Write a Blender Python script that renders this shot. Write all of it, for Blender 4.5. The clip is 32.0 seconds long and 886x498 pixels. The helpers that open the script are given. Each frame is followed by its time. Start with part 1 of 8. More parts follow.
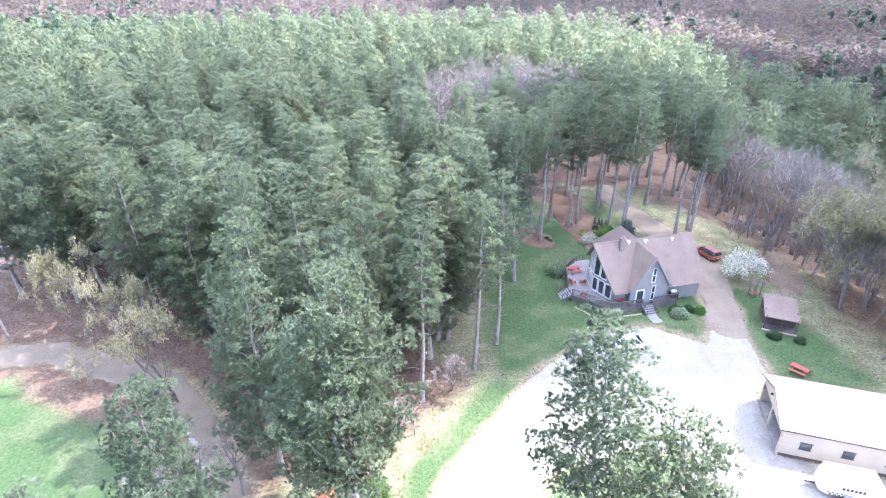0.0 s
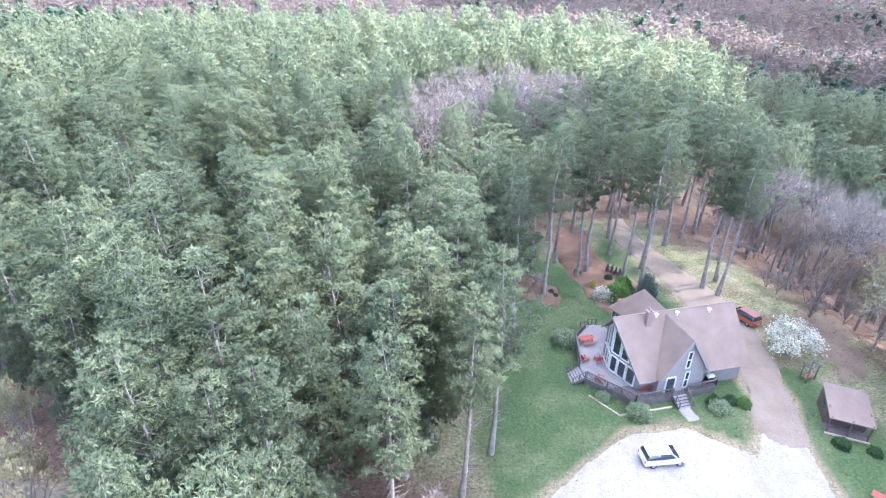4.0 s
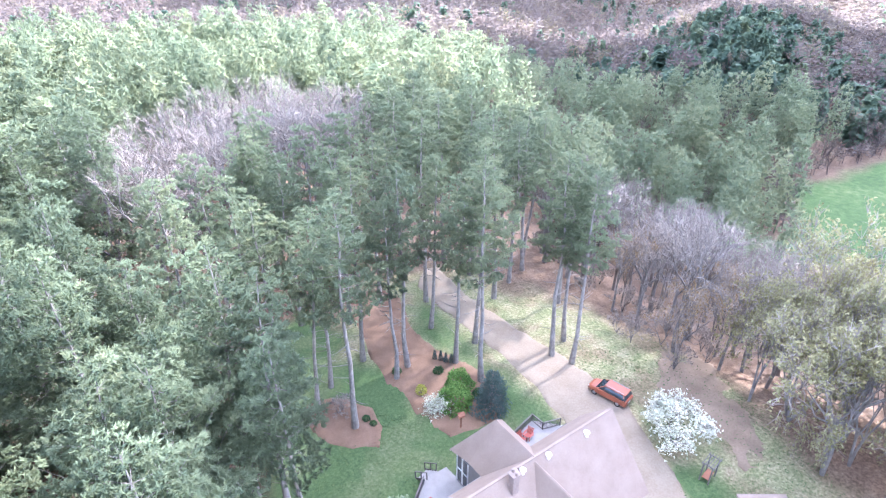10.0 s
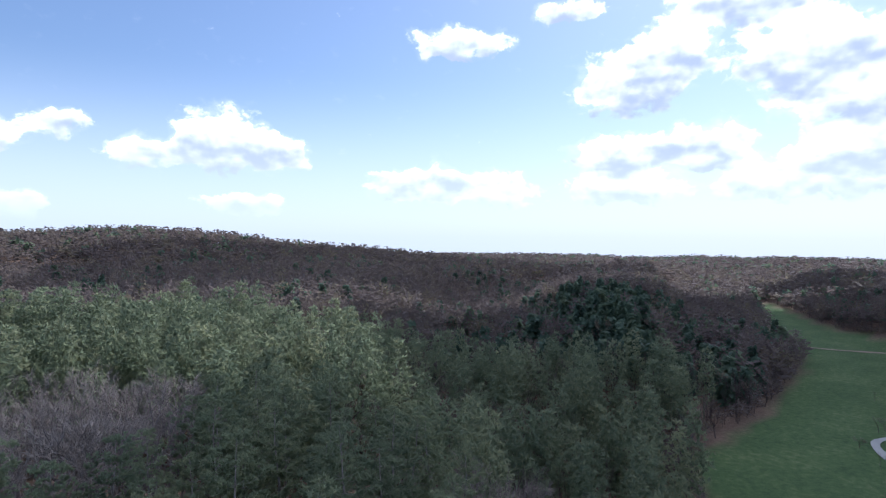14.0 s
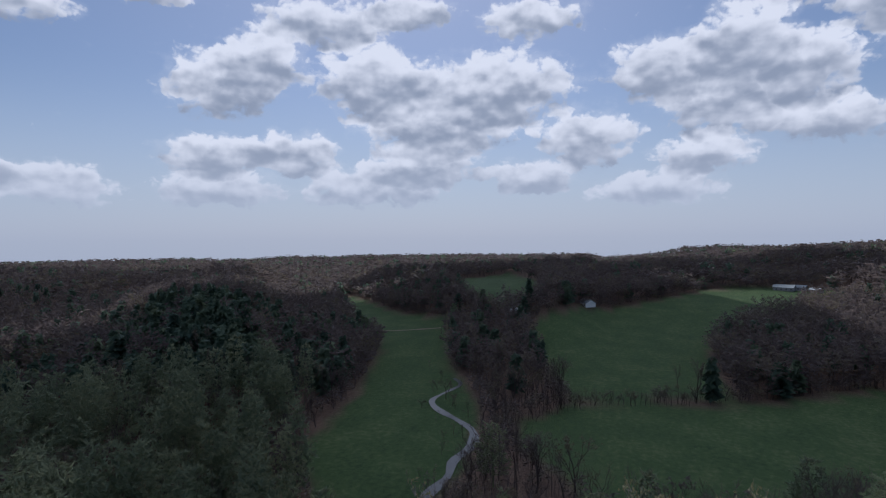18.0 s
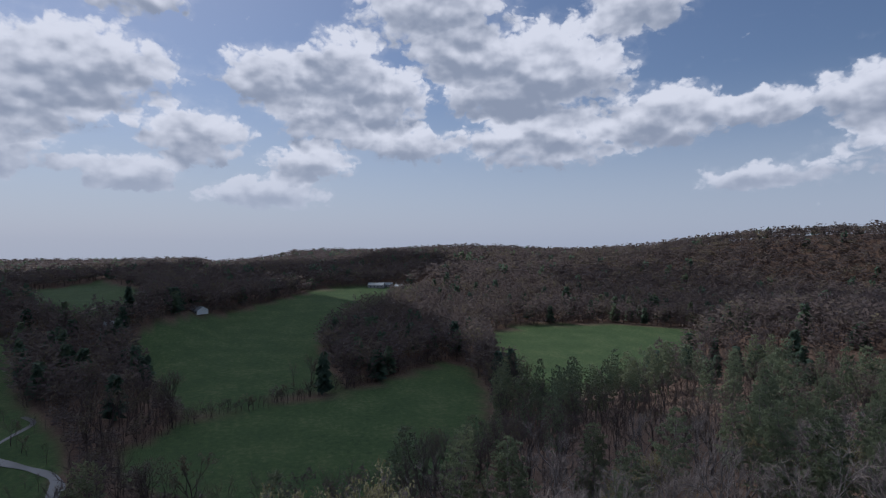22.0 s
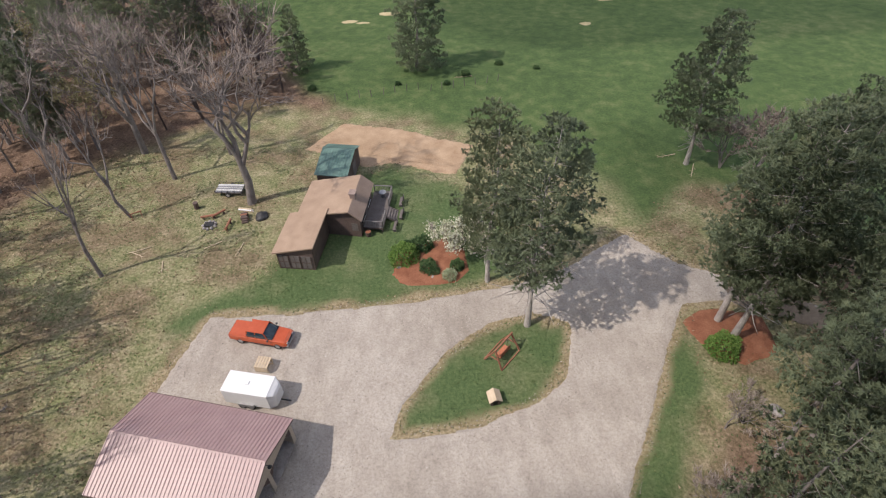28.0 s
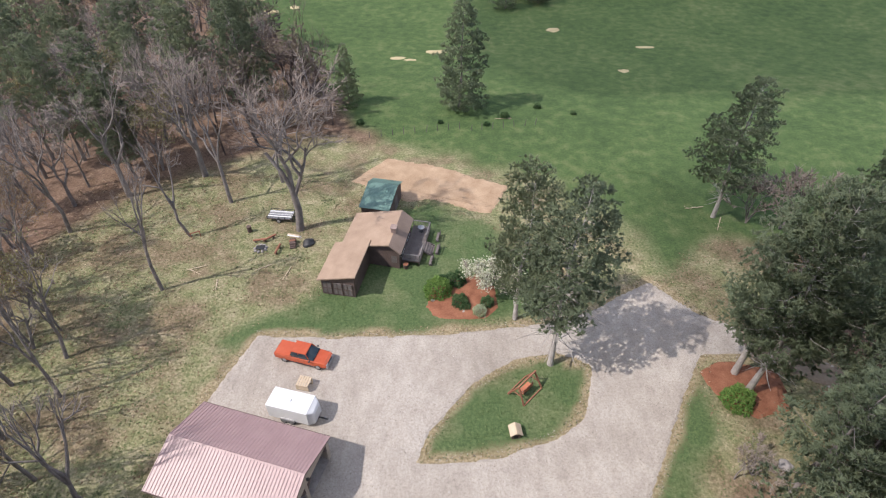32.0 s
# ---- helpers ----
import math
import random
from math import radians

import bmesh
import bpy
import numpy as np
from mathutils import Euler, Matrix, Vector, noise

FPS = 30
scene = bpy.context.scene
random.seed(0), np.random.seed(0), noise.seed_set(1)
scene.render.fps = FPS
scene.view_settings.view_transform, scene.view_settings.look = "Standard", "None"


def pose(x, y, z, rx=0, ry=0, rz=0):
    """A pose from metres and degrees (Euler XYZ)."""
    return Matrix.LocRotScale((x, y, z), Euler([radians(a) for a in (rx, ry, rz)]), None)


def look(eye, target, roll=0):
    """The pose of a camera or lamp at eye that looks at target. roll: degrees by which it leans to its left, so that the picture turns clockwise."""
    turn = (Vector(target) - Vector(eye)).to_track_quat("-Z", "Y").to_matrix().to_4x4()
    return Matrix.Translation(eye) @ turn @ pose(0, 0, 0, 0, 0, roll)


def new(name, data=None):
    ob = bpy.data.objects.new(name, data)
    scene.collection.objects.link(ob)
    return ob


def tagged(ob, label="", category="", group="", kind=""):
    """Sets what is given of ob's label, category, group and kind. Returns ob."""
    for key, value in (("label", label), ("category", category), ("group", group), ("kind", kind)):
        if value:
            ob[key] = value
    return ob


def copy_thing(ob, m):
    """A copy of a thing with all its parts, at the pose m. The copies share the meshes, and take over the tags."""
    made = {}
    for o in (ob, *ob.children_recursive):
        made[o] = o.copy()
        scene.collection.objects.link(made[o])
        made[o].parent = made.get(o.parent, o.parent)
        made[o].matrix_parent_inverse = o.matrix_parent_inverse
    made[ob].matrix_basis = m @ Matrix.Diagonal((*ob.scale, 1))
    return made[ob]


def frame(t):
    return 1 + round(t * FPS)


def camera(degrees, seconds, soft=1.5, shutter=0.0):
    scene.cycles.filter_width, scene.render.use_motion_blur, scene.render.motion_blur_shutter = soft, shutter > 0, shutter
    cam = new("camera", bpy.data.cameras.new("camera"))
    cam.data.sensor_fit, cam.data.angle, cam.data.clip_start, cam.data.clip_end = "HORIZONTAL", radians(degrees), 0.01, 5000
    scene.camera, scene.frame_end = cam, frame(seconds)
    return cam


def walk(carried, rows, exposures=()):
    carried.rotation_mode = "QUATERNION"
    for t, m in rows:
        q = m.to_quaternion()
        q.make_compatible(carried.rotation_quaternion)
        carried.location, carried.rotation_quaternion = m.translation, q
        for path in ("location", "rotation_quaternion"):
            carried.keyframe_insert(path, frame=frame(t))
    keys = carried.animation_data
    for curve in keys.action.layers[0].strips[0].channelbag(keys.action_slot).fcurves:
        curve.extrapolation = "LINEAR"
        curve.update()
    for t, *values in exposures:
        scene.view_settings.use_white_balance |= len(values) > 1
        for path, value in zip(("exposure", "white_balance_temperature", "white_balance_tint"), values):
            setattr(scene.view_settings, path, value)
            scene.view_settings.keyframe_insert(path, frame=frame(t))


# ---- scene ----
cam = camera(77.9, 32.0, soft=1.2)
PATH = [
    (0, (0.65, -0.92, 42.97), (0.700, 7.966, 38.379), -0.23),
    (0.5, (0.93, 1.26, 43.05), (1.027, 10.129, 38.432), -0.04),
    (1, (1.17, 3.44, 43.16), (1.338, 12.312, 38.543), 0.02),
    (1.5, (1.40, 5.63, 43.28), (1.632, 14.512, 38.678), 0.14),
    (2, (1.61, 7.86, 43.39), (1.897, 16.749, 38.823), 0.15),
    (2.5, (1.80, 10.12, 43.50), (2.130, 19.010, 38.926), 0.24),
    (4.5, (1.87, 19.43, 43.70), (2.025, 28.255, 38.989), 0.91),
    (5, (1.97, 22.01, 43.58), (2.865, 30.782, 38.864), 0.43),
    (5.5, (2.16, 24.51, 43.47), (3.310, 33.232, 38.730), 0.28),
    (6, (2.46, 26.92, 43.35), (4.129, 35.569, 38.611), 0.05),
    (6.5, (2.95, 29.29, 43.18), (4.959, 37.866, 38.452), -0.16),
    (7, (3.59, 31.61, 43.02), (5.807, 40.141, 38.290), -0.15),
    (7.5, (4.44, 33.90, 42.85), (6.859, 42.370, 38.117), -0.10),
    (8, (5.52, 36.19, 42.70), (8.287, 44.543, 37.946), -0.21),
    (8.5, (6.73, 38.37, 42.57), (9.649, 46.670, 37.817), -0.17),
    (9, (8.09, 40.41, 42.48), (11.277, 48.614, 37.733), -0.30),
    (9.5, (9.51, 42.32, 42.44), (12.811, 50.476, 37.698), -0.25),
    (10, (10.94, 44.26, 42.45), (14.297, 52.401, 37.709), -0.15),
    (10.5, (12.46, 46.30, 42.51), (15.826, 54.437, 37.773), -0.13),
    (11, (14.18, 48.38, 42.62), (17.532, 56.513, 37.864), -0.04),
    (11.5, (15.97, 50.42, 42.85), (19.410, 58.786, 38.584), 0.12),
    (12, (17.55, 52.32, 42.91), (21.266, 61.403, 40.960), 0.14),
    (12.5, (18.96, 54.06, 42.89), (22.918, 63.242, 42.570), 0.18),
    (13, (20.20, 55.59, 42.78), (24.435, 64.644, 42.564), 0.28),
    (13.5, (21.27, 56.87, 42.70), (26.299, 65.508, 42.486), 0.27),
    (15.5, (22.98, 57.61, 42.52), (29.363, 65.302, 42.343), -0.14),
    (16, (23.25, 58.11, 42.49), (30.239, 65.257, 42.318), -0.24),
    (16.5, (23.51, 58.71, 42.52), (31.229, 65.061, 42.340), -0.26),
    (17, (23.79, 59.29, 42.59), (32.359, 64.439, 42.410), -0.43),
    (17.5, (24.08, 59.69, 42.65), (33.297, 63.566, 42.465), -0.44),
    (18, (24.37, 59.95, 42.69), (33.988, 62.666, 42.500), -0.48),
    (18.5, (24.61, 60.16, 42.69), (34.369, 62.336, 42.505), -0.49),
    (19, (24.80, 60.40, 42.67), (34.657, 62.068, 42.481), -0.26),
    (19.5, (24.95, 60.74, 42.62), (34.902, 61.658, 42.439), -0.22),
    (20, (25.09, 61.25, 42.59), (35.088, 61.358, 42.399), -0.04),
    (20.5, (25.21, 61.86, 42.58), (35.190, 61.226, 42.394), 0.19),
    (21, (25.31, 62.37, 42.59), (35.180, 60.765, 42.401), 0.24),
    (21.5, (25.46, 62.58, 42.57), (35.070, 59.841, 42.387), 0.28),
    (22, (25.63, 62.38, 42.51), (34.810, 58.421, 42.366), 0.15),
    (22.5, (25.62, 61.98, 42.53), (34.201, 56.841, 42.400), 0.00),
    (23, (25.34, 61.51, 42.64), (33.176, 55.297, 42.521), 0.28),
    (23.5, (24.83, 61.11, 42.82), (31.829, 53.967, 42.712), 0.39),
    (24, (24.19, 60.90, 43.03), (29.983, 52.749, 42.931), 0.43),
    (24.5, (23.52, 60.88, 43.16), (27.988, 51.934, 42.896), 0.44),
    (25, (22.91, 60.97, 43.17), (26.184, 51.615, 41.817), 0.27),
    (25.5, (22.45, 61.10, 43.12), (24.667, 52.223, 39.081), -0.07),
    (26, (22.43, 61.13, 43.15), (23.581, 53.086, 37.315), -0.38),
    (26.5, (22.75, 60.86, 43.32), (23.020, 52.949, 37.218), -0.53),
    (28.5, (23.41, 60.50, 42.63), (22.676, 53.477, 35.548), -0.75),
    (29, (23.36, 60.34, 42.45), (22.820, 53.309, 35.358), -0.50),
    (29.5, (23.28, 60.06, 42.34), (22.876, 53.035, 35.235), -0.48),
    (30, (23.26, 59.94, 42.56), (22.931, 52.915, 35.453), -0.40),
    (30.5, (23.33, 60.23, 43.36), (23.107, 53.138, 36.315), -0.22),
    (31, (23.51, 60.88, 44.55), (23.297, 53.683, 37.619), 0.05),
    (31.5, (23.87, 61.61, 45.82), (23.667, 54.271, 39.031), 0.23),
    (32, (24.31, 62.36, 46.98), (24.062, 54.890, 40.334), 0.33),
]
walk(cam, [(t, look(eye, target, roll)) for t, eye, target, roll in PATH],
     [(0, 2.58, 5550, 18), (2.5, 2.58, 5550, 18), (6.0, 2.72, 5550, 19), (11.0, 2.98, 5550, 18), (11.6, 2.9, 5550, 17), (12.5, 2.25, 5500, 16), (13.0, 0.95, 5500, 14), (13.5, 0.35, 5500, 14),
      (15.5, -0.75, 5500, 16), (18.0, -1.1, 5600, 15), (20.0, -1.25, 5700, 15), (23.5, -0.95, 5800, 15), (24.6, -0.65, 6000, 14), (25.1, -0.45, 6300, 14), (25.7, -0.05, 6900, 16), (26.5, -0.05, 6900, 16),
      (28.5, 0.2, 6800, 16), (31.0, 0.24, 6600, 16), (32.0, 0.42, 6500, 16)])

# ---- light: sky, clouds and sun ----
SUN_DIR = Vector((0.55, 0.18, 0.715)).normalized()
SUN_EL = math.asin(SUN_DIR.z)
SUN_AZ = math.atan2(SUN_DIR.x, SUN_DIR.y)

world = bpy.data.worlds.new("sky")
scene.world = world
world.use_nodes = True
wt = world.node_tree
wt.nodes.clear()


def wmath(op, a, b=None, clamp=False, c=None):
    n = wt.nodes.new("ShaderNodeMath")
    n.operation, n.use_clamp = op, clamp
    for i, v in enumerate((a, b, c)):
        if v is None:
            continue
        if isinstance(v, (int, float)):
            n.inputs[i].default_value = v
        else:
            wt.links.new(v, n.inputs[i])
    return n.outputs[0]


def wrange(v, a, b, c, d):
    n = wt.nodes.new("ShaderNodeMapRange")
    n.interpolation_type = "SMOOTHSTEP"
    wt.links.new(v, n.inputs[0])
    for i, x in enumerate((a, b, c, d)):
        n.inputs[i + 1].default_value = x
    return n.outputs[0]


def wmix(f, a, b):
    n = wt.nodes.new("ShaderNodeMix")
    n.data_type = "RGBA"
    for v, s in ((f, n.inputs[0]), (a, n.inputs[6]), (b, n.inputs[7])):
        if isinstance(v, (int, float)):
            s.default_value = v
        elif isinstance(v, tuple):
            s.default_value = v
        else:
            wt.links.new(v, s)
    return n.outputs[2]


sky = wt.nodes.new("ShaderNodeTexSky")
sky.sky_type = "NISHITA"
sky.sun_disc = False
sky.sun_elevation, sky.sun_rotation = SUN_EL, SUN_AZ
sky.air_density, sky.dust_density, sky.ozone_density = 1.0, 1.2, 1.6
coord = wt.nodes.new("ShaderNodeTexCoord")
sep = wt.nodes.new("ShaderNodeSeparateXYZ")
wt.links.new(coord.outputs["Generated"], sep.inputs[0])
# bearing clockwise from north and height over the horizon, both in degrees
bearing = wmath("MULTIPLY", wmath("ARCTAN2", sep.outputs[0], sep.outputs[1]), 57.2958)
around = wt.nodes.new("ShaderNodeMath")
around.operation = "WRAP"
wt.links.new(bearing, around.inputs[0])
around.inputs[1].default_value, around.inputs[2].default_value = 260.0, -100.0
rise = wmath("MULTIPLY", wmath("ARCSINE", sep.outputs[2]), 57.2958)


def wvec(x, y, z=0.0):
    comb = wt.nodes.new("ShaderNodeCombineXYZ")
    for i, v in enumerate((x, y, z)):
        if isinstance(v, (int, float)):
            comb.inputs[i].default_value = v
        else:
            wt.links.new(v, comb.inputs[i])
    return comb.outputs[0]


def wvmath(op, a, b, c=None):
    n = wt.nodes.new("ShaderNodeVectorMath")
    n.operation = op
    for i, v in enumerate((a, b, c)):
        if v is None:
            continue
        if isinstance(v, tuple):
            n.inputs[i].default_value = v
        else:
            wt.links.new(v, n.inputs[i])
    return n.outputs["Value"] if op == "DOT_PRODUCT" else n.outputs[0]


def wnoise(vec, scale, detail=4.0, rough=0.55):
    n = wt.nodes.new("ShaderNodeTexNoise")
    n.inputs["Scale"].default_value, n.inputs["Detail"].default_value, n.inputs["Roughness"].default_value = scale, detail, rough
    wt.links.new(vec, n.inputs["Vector"])
    return n.outputs


def billow(vec, scale):
    """Rounded heads of cumulus: high in the middle of each cell."""
    n = wt.nodes.new("ShaderNodeTexVoronoi")
    n.feature = "SMOOTH_F1"
    n.inputs["Scale"].default_value, n.inputs["Smoothness"].default_value = scale, 0.3
    wt.links.new(vec, n.inputs["Vector"])
    return n.outputs["Distance"]


flat_sky = wvec(around.outputs[0], rise)
bent = wvmath("MULTIPLY_ADD", wvmath("SUBTRACT", wnoise(flat_sky, 0.40, 4.0, 0.52)["Color"], (0.5, 0.5, 0.5)), (4.4, 2.6, 0.0), flat_sky)
bent = wvmath("MULTIPLY", bent, (1.0, 1.0, 0.0))

# cumulus heaps: bearing, height of the middle, half length, half height
HEAPS_NORTH = [(12.1, 9.2, 4.2, 3.0), (5.8, 7.8, 3.4, 1.5), (17.2, 8.1, 3.2, 1.6), (35.5, 19.3, 5.0, 1.6), (28.7, 5.5, 3.0, 1.6), (33.3, 5.4, 3.0, 1.9), (39.0, 4.8, 4.6, 2.0),
               (13.7, 3.2, 4.0, 1.1), (46.8, 21.7, 3.4, 1.0), (-7.2, 8.4, 3.9, 1.4), (-1.4, 9.6, 2.3, 1.1), (-5.0, 2.4, 3.4, 1.2)]
HEAPS_EAST = [(52.2, 14.7, 5.2, 3.0), (56.4, 17.0, 4.0, 2.8), (62.5, 21.0, 6.6, 2.0), (71.6, 22.2, 4.6, 1.5), (83.5, 21.5, 4.9, 2.0), (67.2, 15.8, 5.8, 3.3), (80.1, 15.3, 8.2, 3.2), (74.1, 11.4, 8.4, 2.6),
              (51.5, 8.2, 4.6, 1.8), (59.4, 8.6, 4.4, 2.1), (52.3, 4.9, 6.2, 1.7), (67.3, 5.4, 6.6, 2.1), (72.6, 7.5, 6.0, 2.0), (83.1, 6.2, 4.9, 1.6)]
HEAPS_SOUTHEAST = [(95.9, 16.0, 4.8, 2.9), (102.9, 17.2, 4.0, 3.4), (108.2, 14.6, 3.5, 2.8), (101.4, 12.4, 5.4, 2.6), (88.9, 10.0, 4.8, 2.8), (99.7, 7.8, 4.4, 1.8), (109.1, 9.9, 5.2, 1.7), (95.6, 4.7, 5.8, 1.7),
                   (112.4, 23.0, 8.0, 3.8), (118.3, 15.3, 5.4, 2.6), (124.9, 17.0, 7.4, 4.6), (115.4, 18.3, 4.9, 2.0), (133.3, 22.0, 5.0, 2.4), (123.4, 10.0, 8.6, 2.6), (135.8, 12.0, 5.4, 2.8), (143.8, 11.9, 3.3, 1.7)]
HEAPS_SOUTH = [(152.1, 12.2, 4.6, 2.6), (174.2, 21.0, 8.0, 3.2), (163.2, 13.7, 6.2, 3.0), (159.6, 7.8, 11.0, 2.8), (173.2, 8.0, 8.0, 2.8), (173.9, 11.8, 3.6, 2.3), (182.4, 13.6, 4.6, 2.7), (181.5, 10.1, 5.6, 3.2),
               (143.4, 5.9, 5.4, 1.3), (192.4, 11.0, 4.2, 2.9), (200.3, 9.3, 4.8, 1.9), (190.0, 7.0, 7.0, 2.4)]
bulk, height = 0.0, 0.0
for a, e, w, h in HEAPS_NORTH + HEAPS_EAST + HEAPS_SOUTHEAST + HEAPS_SOUTH:
    away = wvmath("MULTIPLY_ADD", bent, (1 / (1.30 * w), 1 / (1.36 * h), 0.0), (-a / (1.30 * w), -e / (1.36 * h), 0.0))
    near_it = wmath("SUBTRACT", 1.0, wvmath("DOT_PRODUCT", away, away), clamp=True)
    up = wt.nodes.new("ShaderNodeSeparateXYZ")
    wt.links.new(away, up.inputs[0])
    bulk = wmath("ADD", near_it, bulk)
    height = wmath("MULTIPLY_ADD", near_it, up.outputs[1], c=height)
# broken cloud over the rest of the sky
elsewhere = wmath("MAXIMUM", wrange(rise, 26.0, 34.0, 0.0, 1.0), wmath("MAXIMUM", wrange(around.outputs[0], 205.0, 216.0, 0.0, 1.0), wrange(around.outputs[0], -26.0, -14.0, 1.0, 0.0)))
strewn = wmath("MULTIPLY", wmath("SUBTRACT", wnoise(coord.outputs["Generated"], 3.4, 5.0)[0], 0.44), 4.0, clamp=True)
bulk = wmath("ADD", bulk, wmath("MULTIPLY", elsewhere, strewn))
level = wmath("DIVIDE", height, wmath("MAXIMUM", bulk, 0.05))
body = wmath("MINIMUM", bulk, 1.25)

grain = wvmath("MULTIPLY", flat_sky, (1.0, 1.5, 0.0))
heads = wmath("ADD", wmath("MULTIPLY", billow(wvmath("MULTIPLY", bent, (1.0, 1.4, 0.0)), 0.55), -0.50), wmath("MULTIPLY", billow(wvmath("MULTIPLY", bent, (1.0, 1.4, 0.0)), 1.5), -0.26))
ragged_ = wmath("SUBTRACT", wnoise(grain, 0.50, 4.5, 0.55)[0], 0.5)
dens = wmath("ADD", body, wmath("ADD", heads, wmath("MULTIPLY", ragged_, 0.75)))
veil = wmath("MULTIPLY", wrange(wmath("ADD", body, wmath("MULTIPLY", ragged_, 1.2)), 0.10, 1.0, 0.0, 0.35), wrange(rise, 1.0, 6.0, 0.0, 1.0))
mask = wmath("MULTIPLY", wrange(dens, -0.08, 0.26, 0.0, 0.98), wrange(rise, 0.6, 4.5, 0.0, 1.0))
mask = wmath("MAXIMUM", mask, veil)
# lit from above and behind: bright heads and rims, grey flat bases
relief = wmath("SUBTRACT", wnoise(grain, 0.30, 2.5, 0.5)[0], wnoise(wvmath("ADD", grain, (0.25, 1.3, 0.0)), 0.30, 2.5, 0.5)[0])
shade = wmath("ADD", wmath("MULTIPLY", level, 0.80), wmath("MULTIPLY", wmath("SUBTRACT", body, 0.55), -0.62))
shade = wmath("ADD", shade, wmath("ADD", wmath("MULTIPLY", relief, 1.5), wmath("MULTIPLY", heads, -0.30)))
shade = wrange(shade, -0.62, 0.42, 0.0, 1.0)
haze = wrange(sep.outputs[2], 0.0, 0.29, 0.76, 0.0)
HAZE_COL = (6.8, 7.5, 8.6, 1)
base = wmix(haze, sky.outputs[0], HAZE_COL)
cloud_col = wmix(shade, (4.4, 4.9, 5.7, 1), (11.5, 11.45, 11.4, 1))
cloud_col = wmix(wrange(rise, 1.0, 11.0, 0.65, 0.0), cloud_col, (7.2, 7.7, 8.4, 1))
full = wmix(mask, base, cloud_col)
bg = wt.nodes.new("ShaderNodeBackground")
bg.inputs[1].default_value = 0.14
wt.links.new(full, bg.inputs[0])
wout = wt.nodes.new("ShaderNodeOutputWorld")
wt.links.new(bg.outputs[0], wout.inputs[0])

sun = new("sun", bpy.data.lights.new("sun", "SUN"))
sun.data.energy, sun.data.angle, sun.data.color = 3.2, radians(0.55), (1.0, 0.955, 0.88)
sun.matrix_world = look(SUN_DIR * 900, (0, 0, 0))


# ---- materials ----
def material(name):
    m = bpy.data.materials.new(name)
    m.use_nodes = True
    nt = m.node_tree
    return m, nt, nt.nodes["Principled BSDF"]


def ramp(nt, fac, stops):
    r = nt.nodes.new("ShaderNodeValToRGB")
    while len(r.color_ramp.elements) < len(stops):
        r.color_ramp.elements.new(0.5)
    for e, (p, c) in zip(r.color_ramp.elements, stops):
        e.position, e.color = p, (*c, 1)
    nt.links.new(fac, r.inputs[0])
    return r.outputs[0]


def tex_noise(nt, scale, detail=4.0, rough=0.55, coords="Object", stretch=None):
    tc = nt.nodes.new("ShaderNodeTexCoord")
    src = tc.outputs[coords]
    if stretch:
        mp = nt.nodes.new("ShaderNodeMapping")
        mp.inputs["Scale"].default_value = stretch
        nt.links.new(src, mp.inputs[0])
        src = mp.outputs[0]
    n = nt.nodes.new("ShaderNodeTexNoise")
    n.inputs["Scale"].default_value, n.inputs["Detail"].default_value, n.inputs["Roughness"].default_value = scale, detail, rough
    nt.links.new(src, n.inputs["Vector"])
    return n.outputs[0]


def mixcol(nt, f, a, b, how="MIX"):
    n = nt.nodes.new("ShaderNodeMix")
    n.data_type, n.blend_type = "RGBA", how
    for v, s in ((f, n.inputs[0]), (a, n.inputs[6]), (b, n.inputs[7])):
        if isinstance(v, (int, float)):
            s.default_value = v
        elif isinstance(v, tuple):
            s.default_value = (*v, 1)
        else:
            nt.links.new(v, s)
    return n.outputs[2]


def bump(nt, bsdf, height, strength=0.4, dist=0.05):
    b = nt.nodes.new("ShaderNodeBump")
    b.inputs["Strength"].default_value, b.inputs["Distance"].default_value = strength, dist
    nt.links.new(height, b.inputs["Height"])
    nt.links.new(b.outputs[0], bsdf.inputs["Normal"])


def plain(name, dark, light, scale=3.0, rough=0.7, metal=0.0, fine=30.0, bumps=0.2, spec=0.5, vary=0.0, stretch=None, coords="Object"):
    """A surface with large stains and fine grain between two tones; vary: how far pieces differ."""
    m, nt, b = material(name)
    large, small = tex_noise(nt, scale, 3, coords=coords), tex_noise(nt, fine, 5, coords=coords, stretch=stretch)
    col = ramp(nt, mixcol(nt, 0.45, large, small), [(0.3, dark), (0.7, light)])
    if vary:
        oi = nt.nodes.new("ShaderNodeObjectInfo")
        hv = nt.nodes.new("ShaderNodeHueSaturation")
        mr = nt.nodes.new("ShaderNodeMapRange")
        nt.links.new(oi.outputs["Random"], mr.inputs[0])
        mr.inputs[3].default_value, mr.inputs[4].default_value = 1 - vary, 1 + vary
        nt.links.new(mr.outputs[0], hv.inputs["Value"])
        nt.links.new(col, hv.inputs["Color"])
        col = hv.outputs[0]
    nt.links.new(col, b.inputs["Base Color"])
    b.inputs["Roughness"].default_value, b.inputs["Metallic"].default_value = rough, metal
    b.inputs["Specular IOR Level"].default_value = spec
    if bumps:
        bump(nt, b, small, bumps, 0.03)
    return m


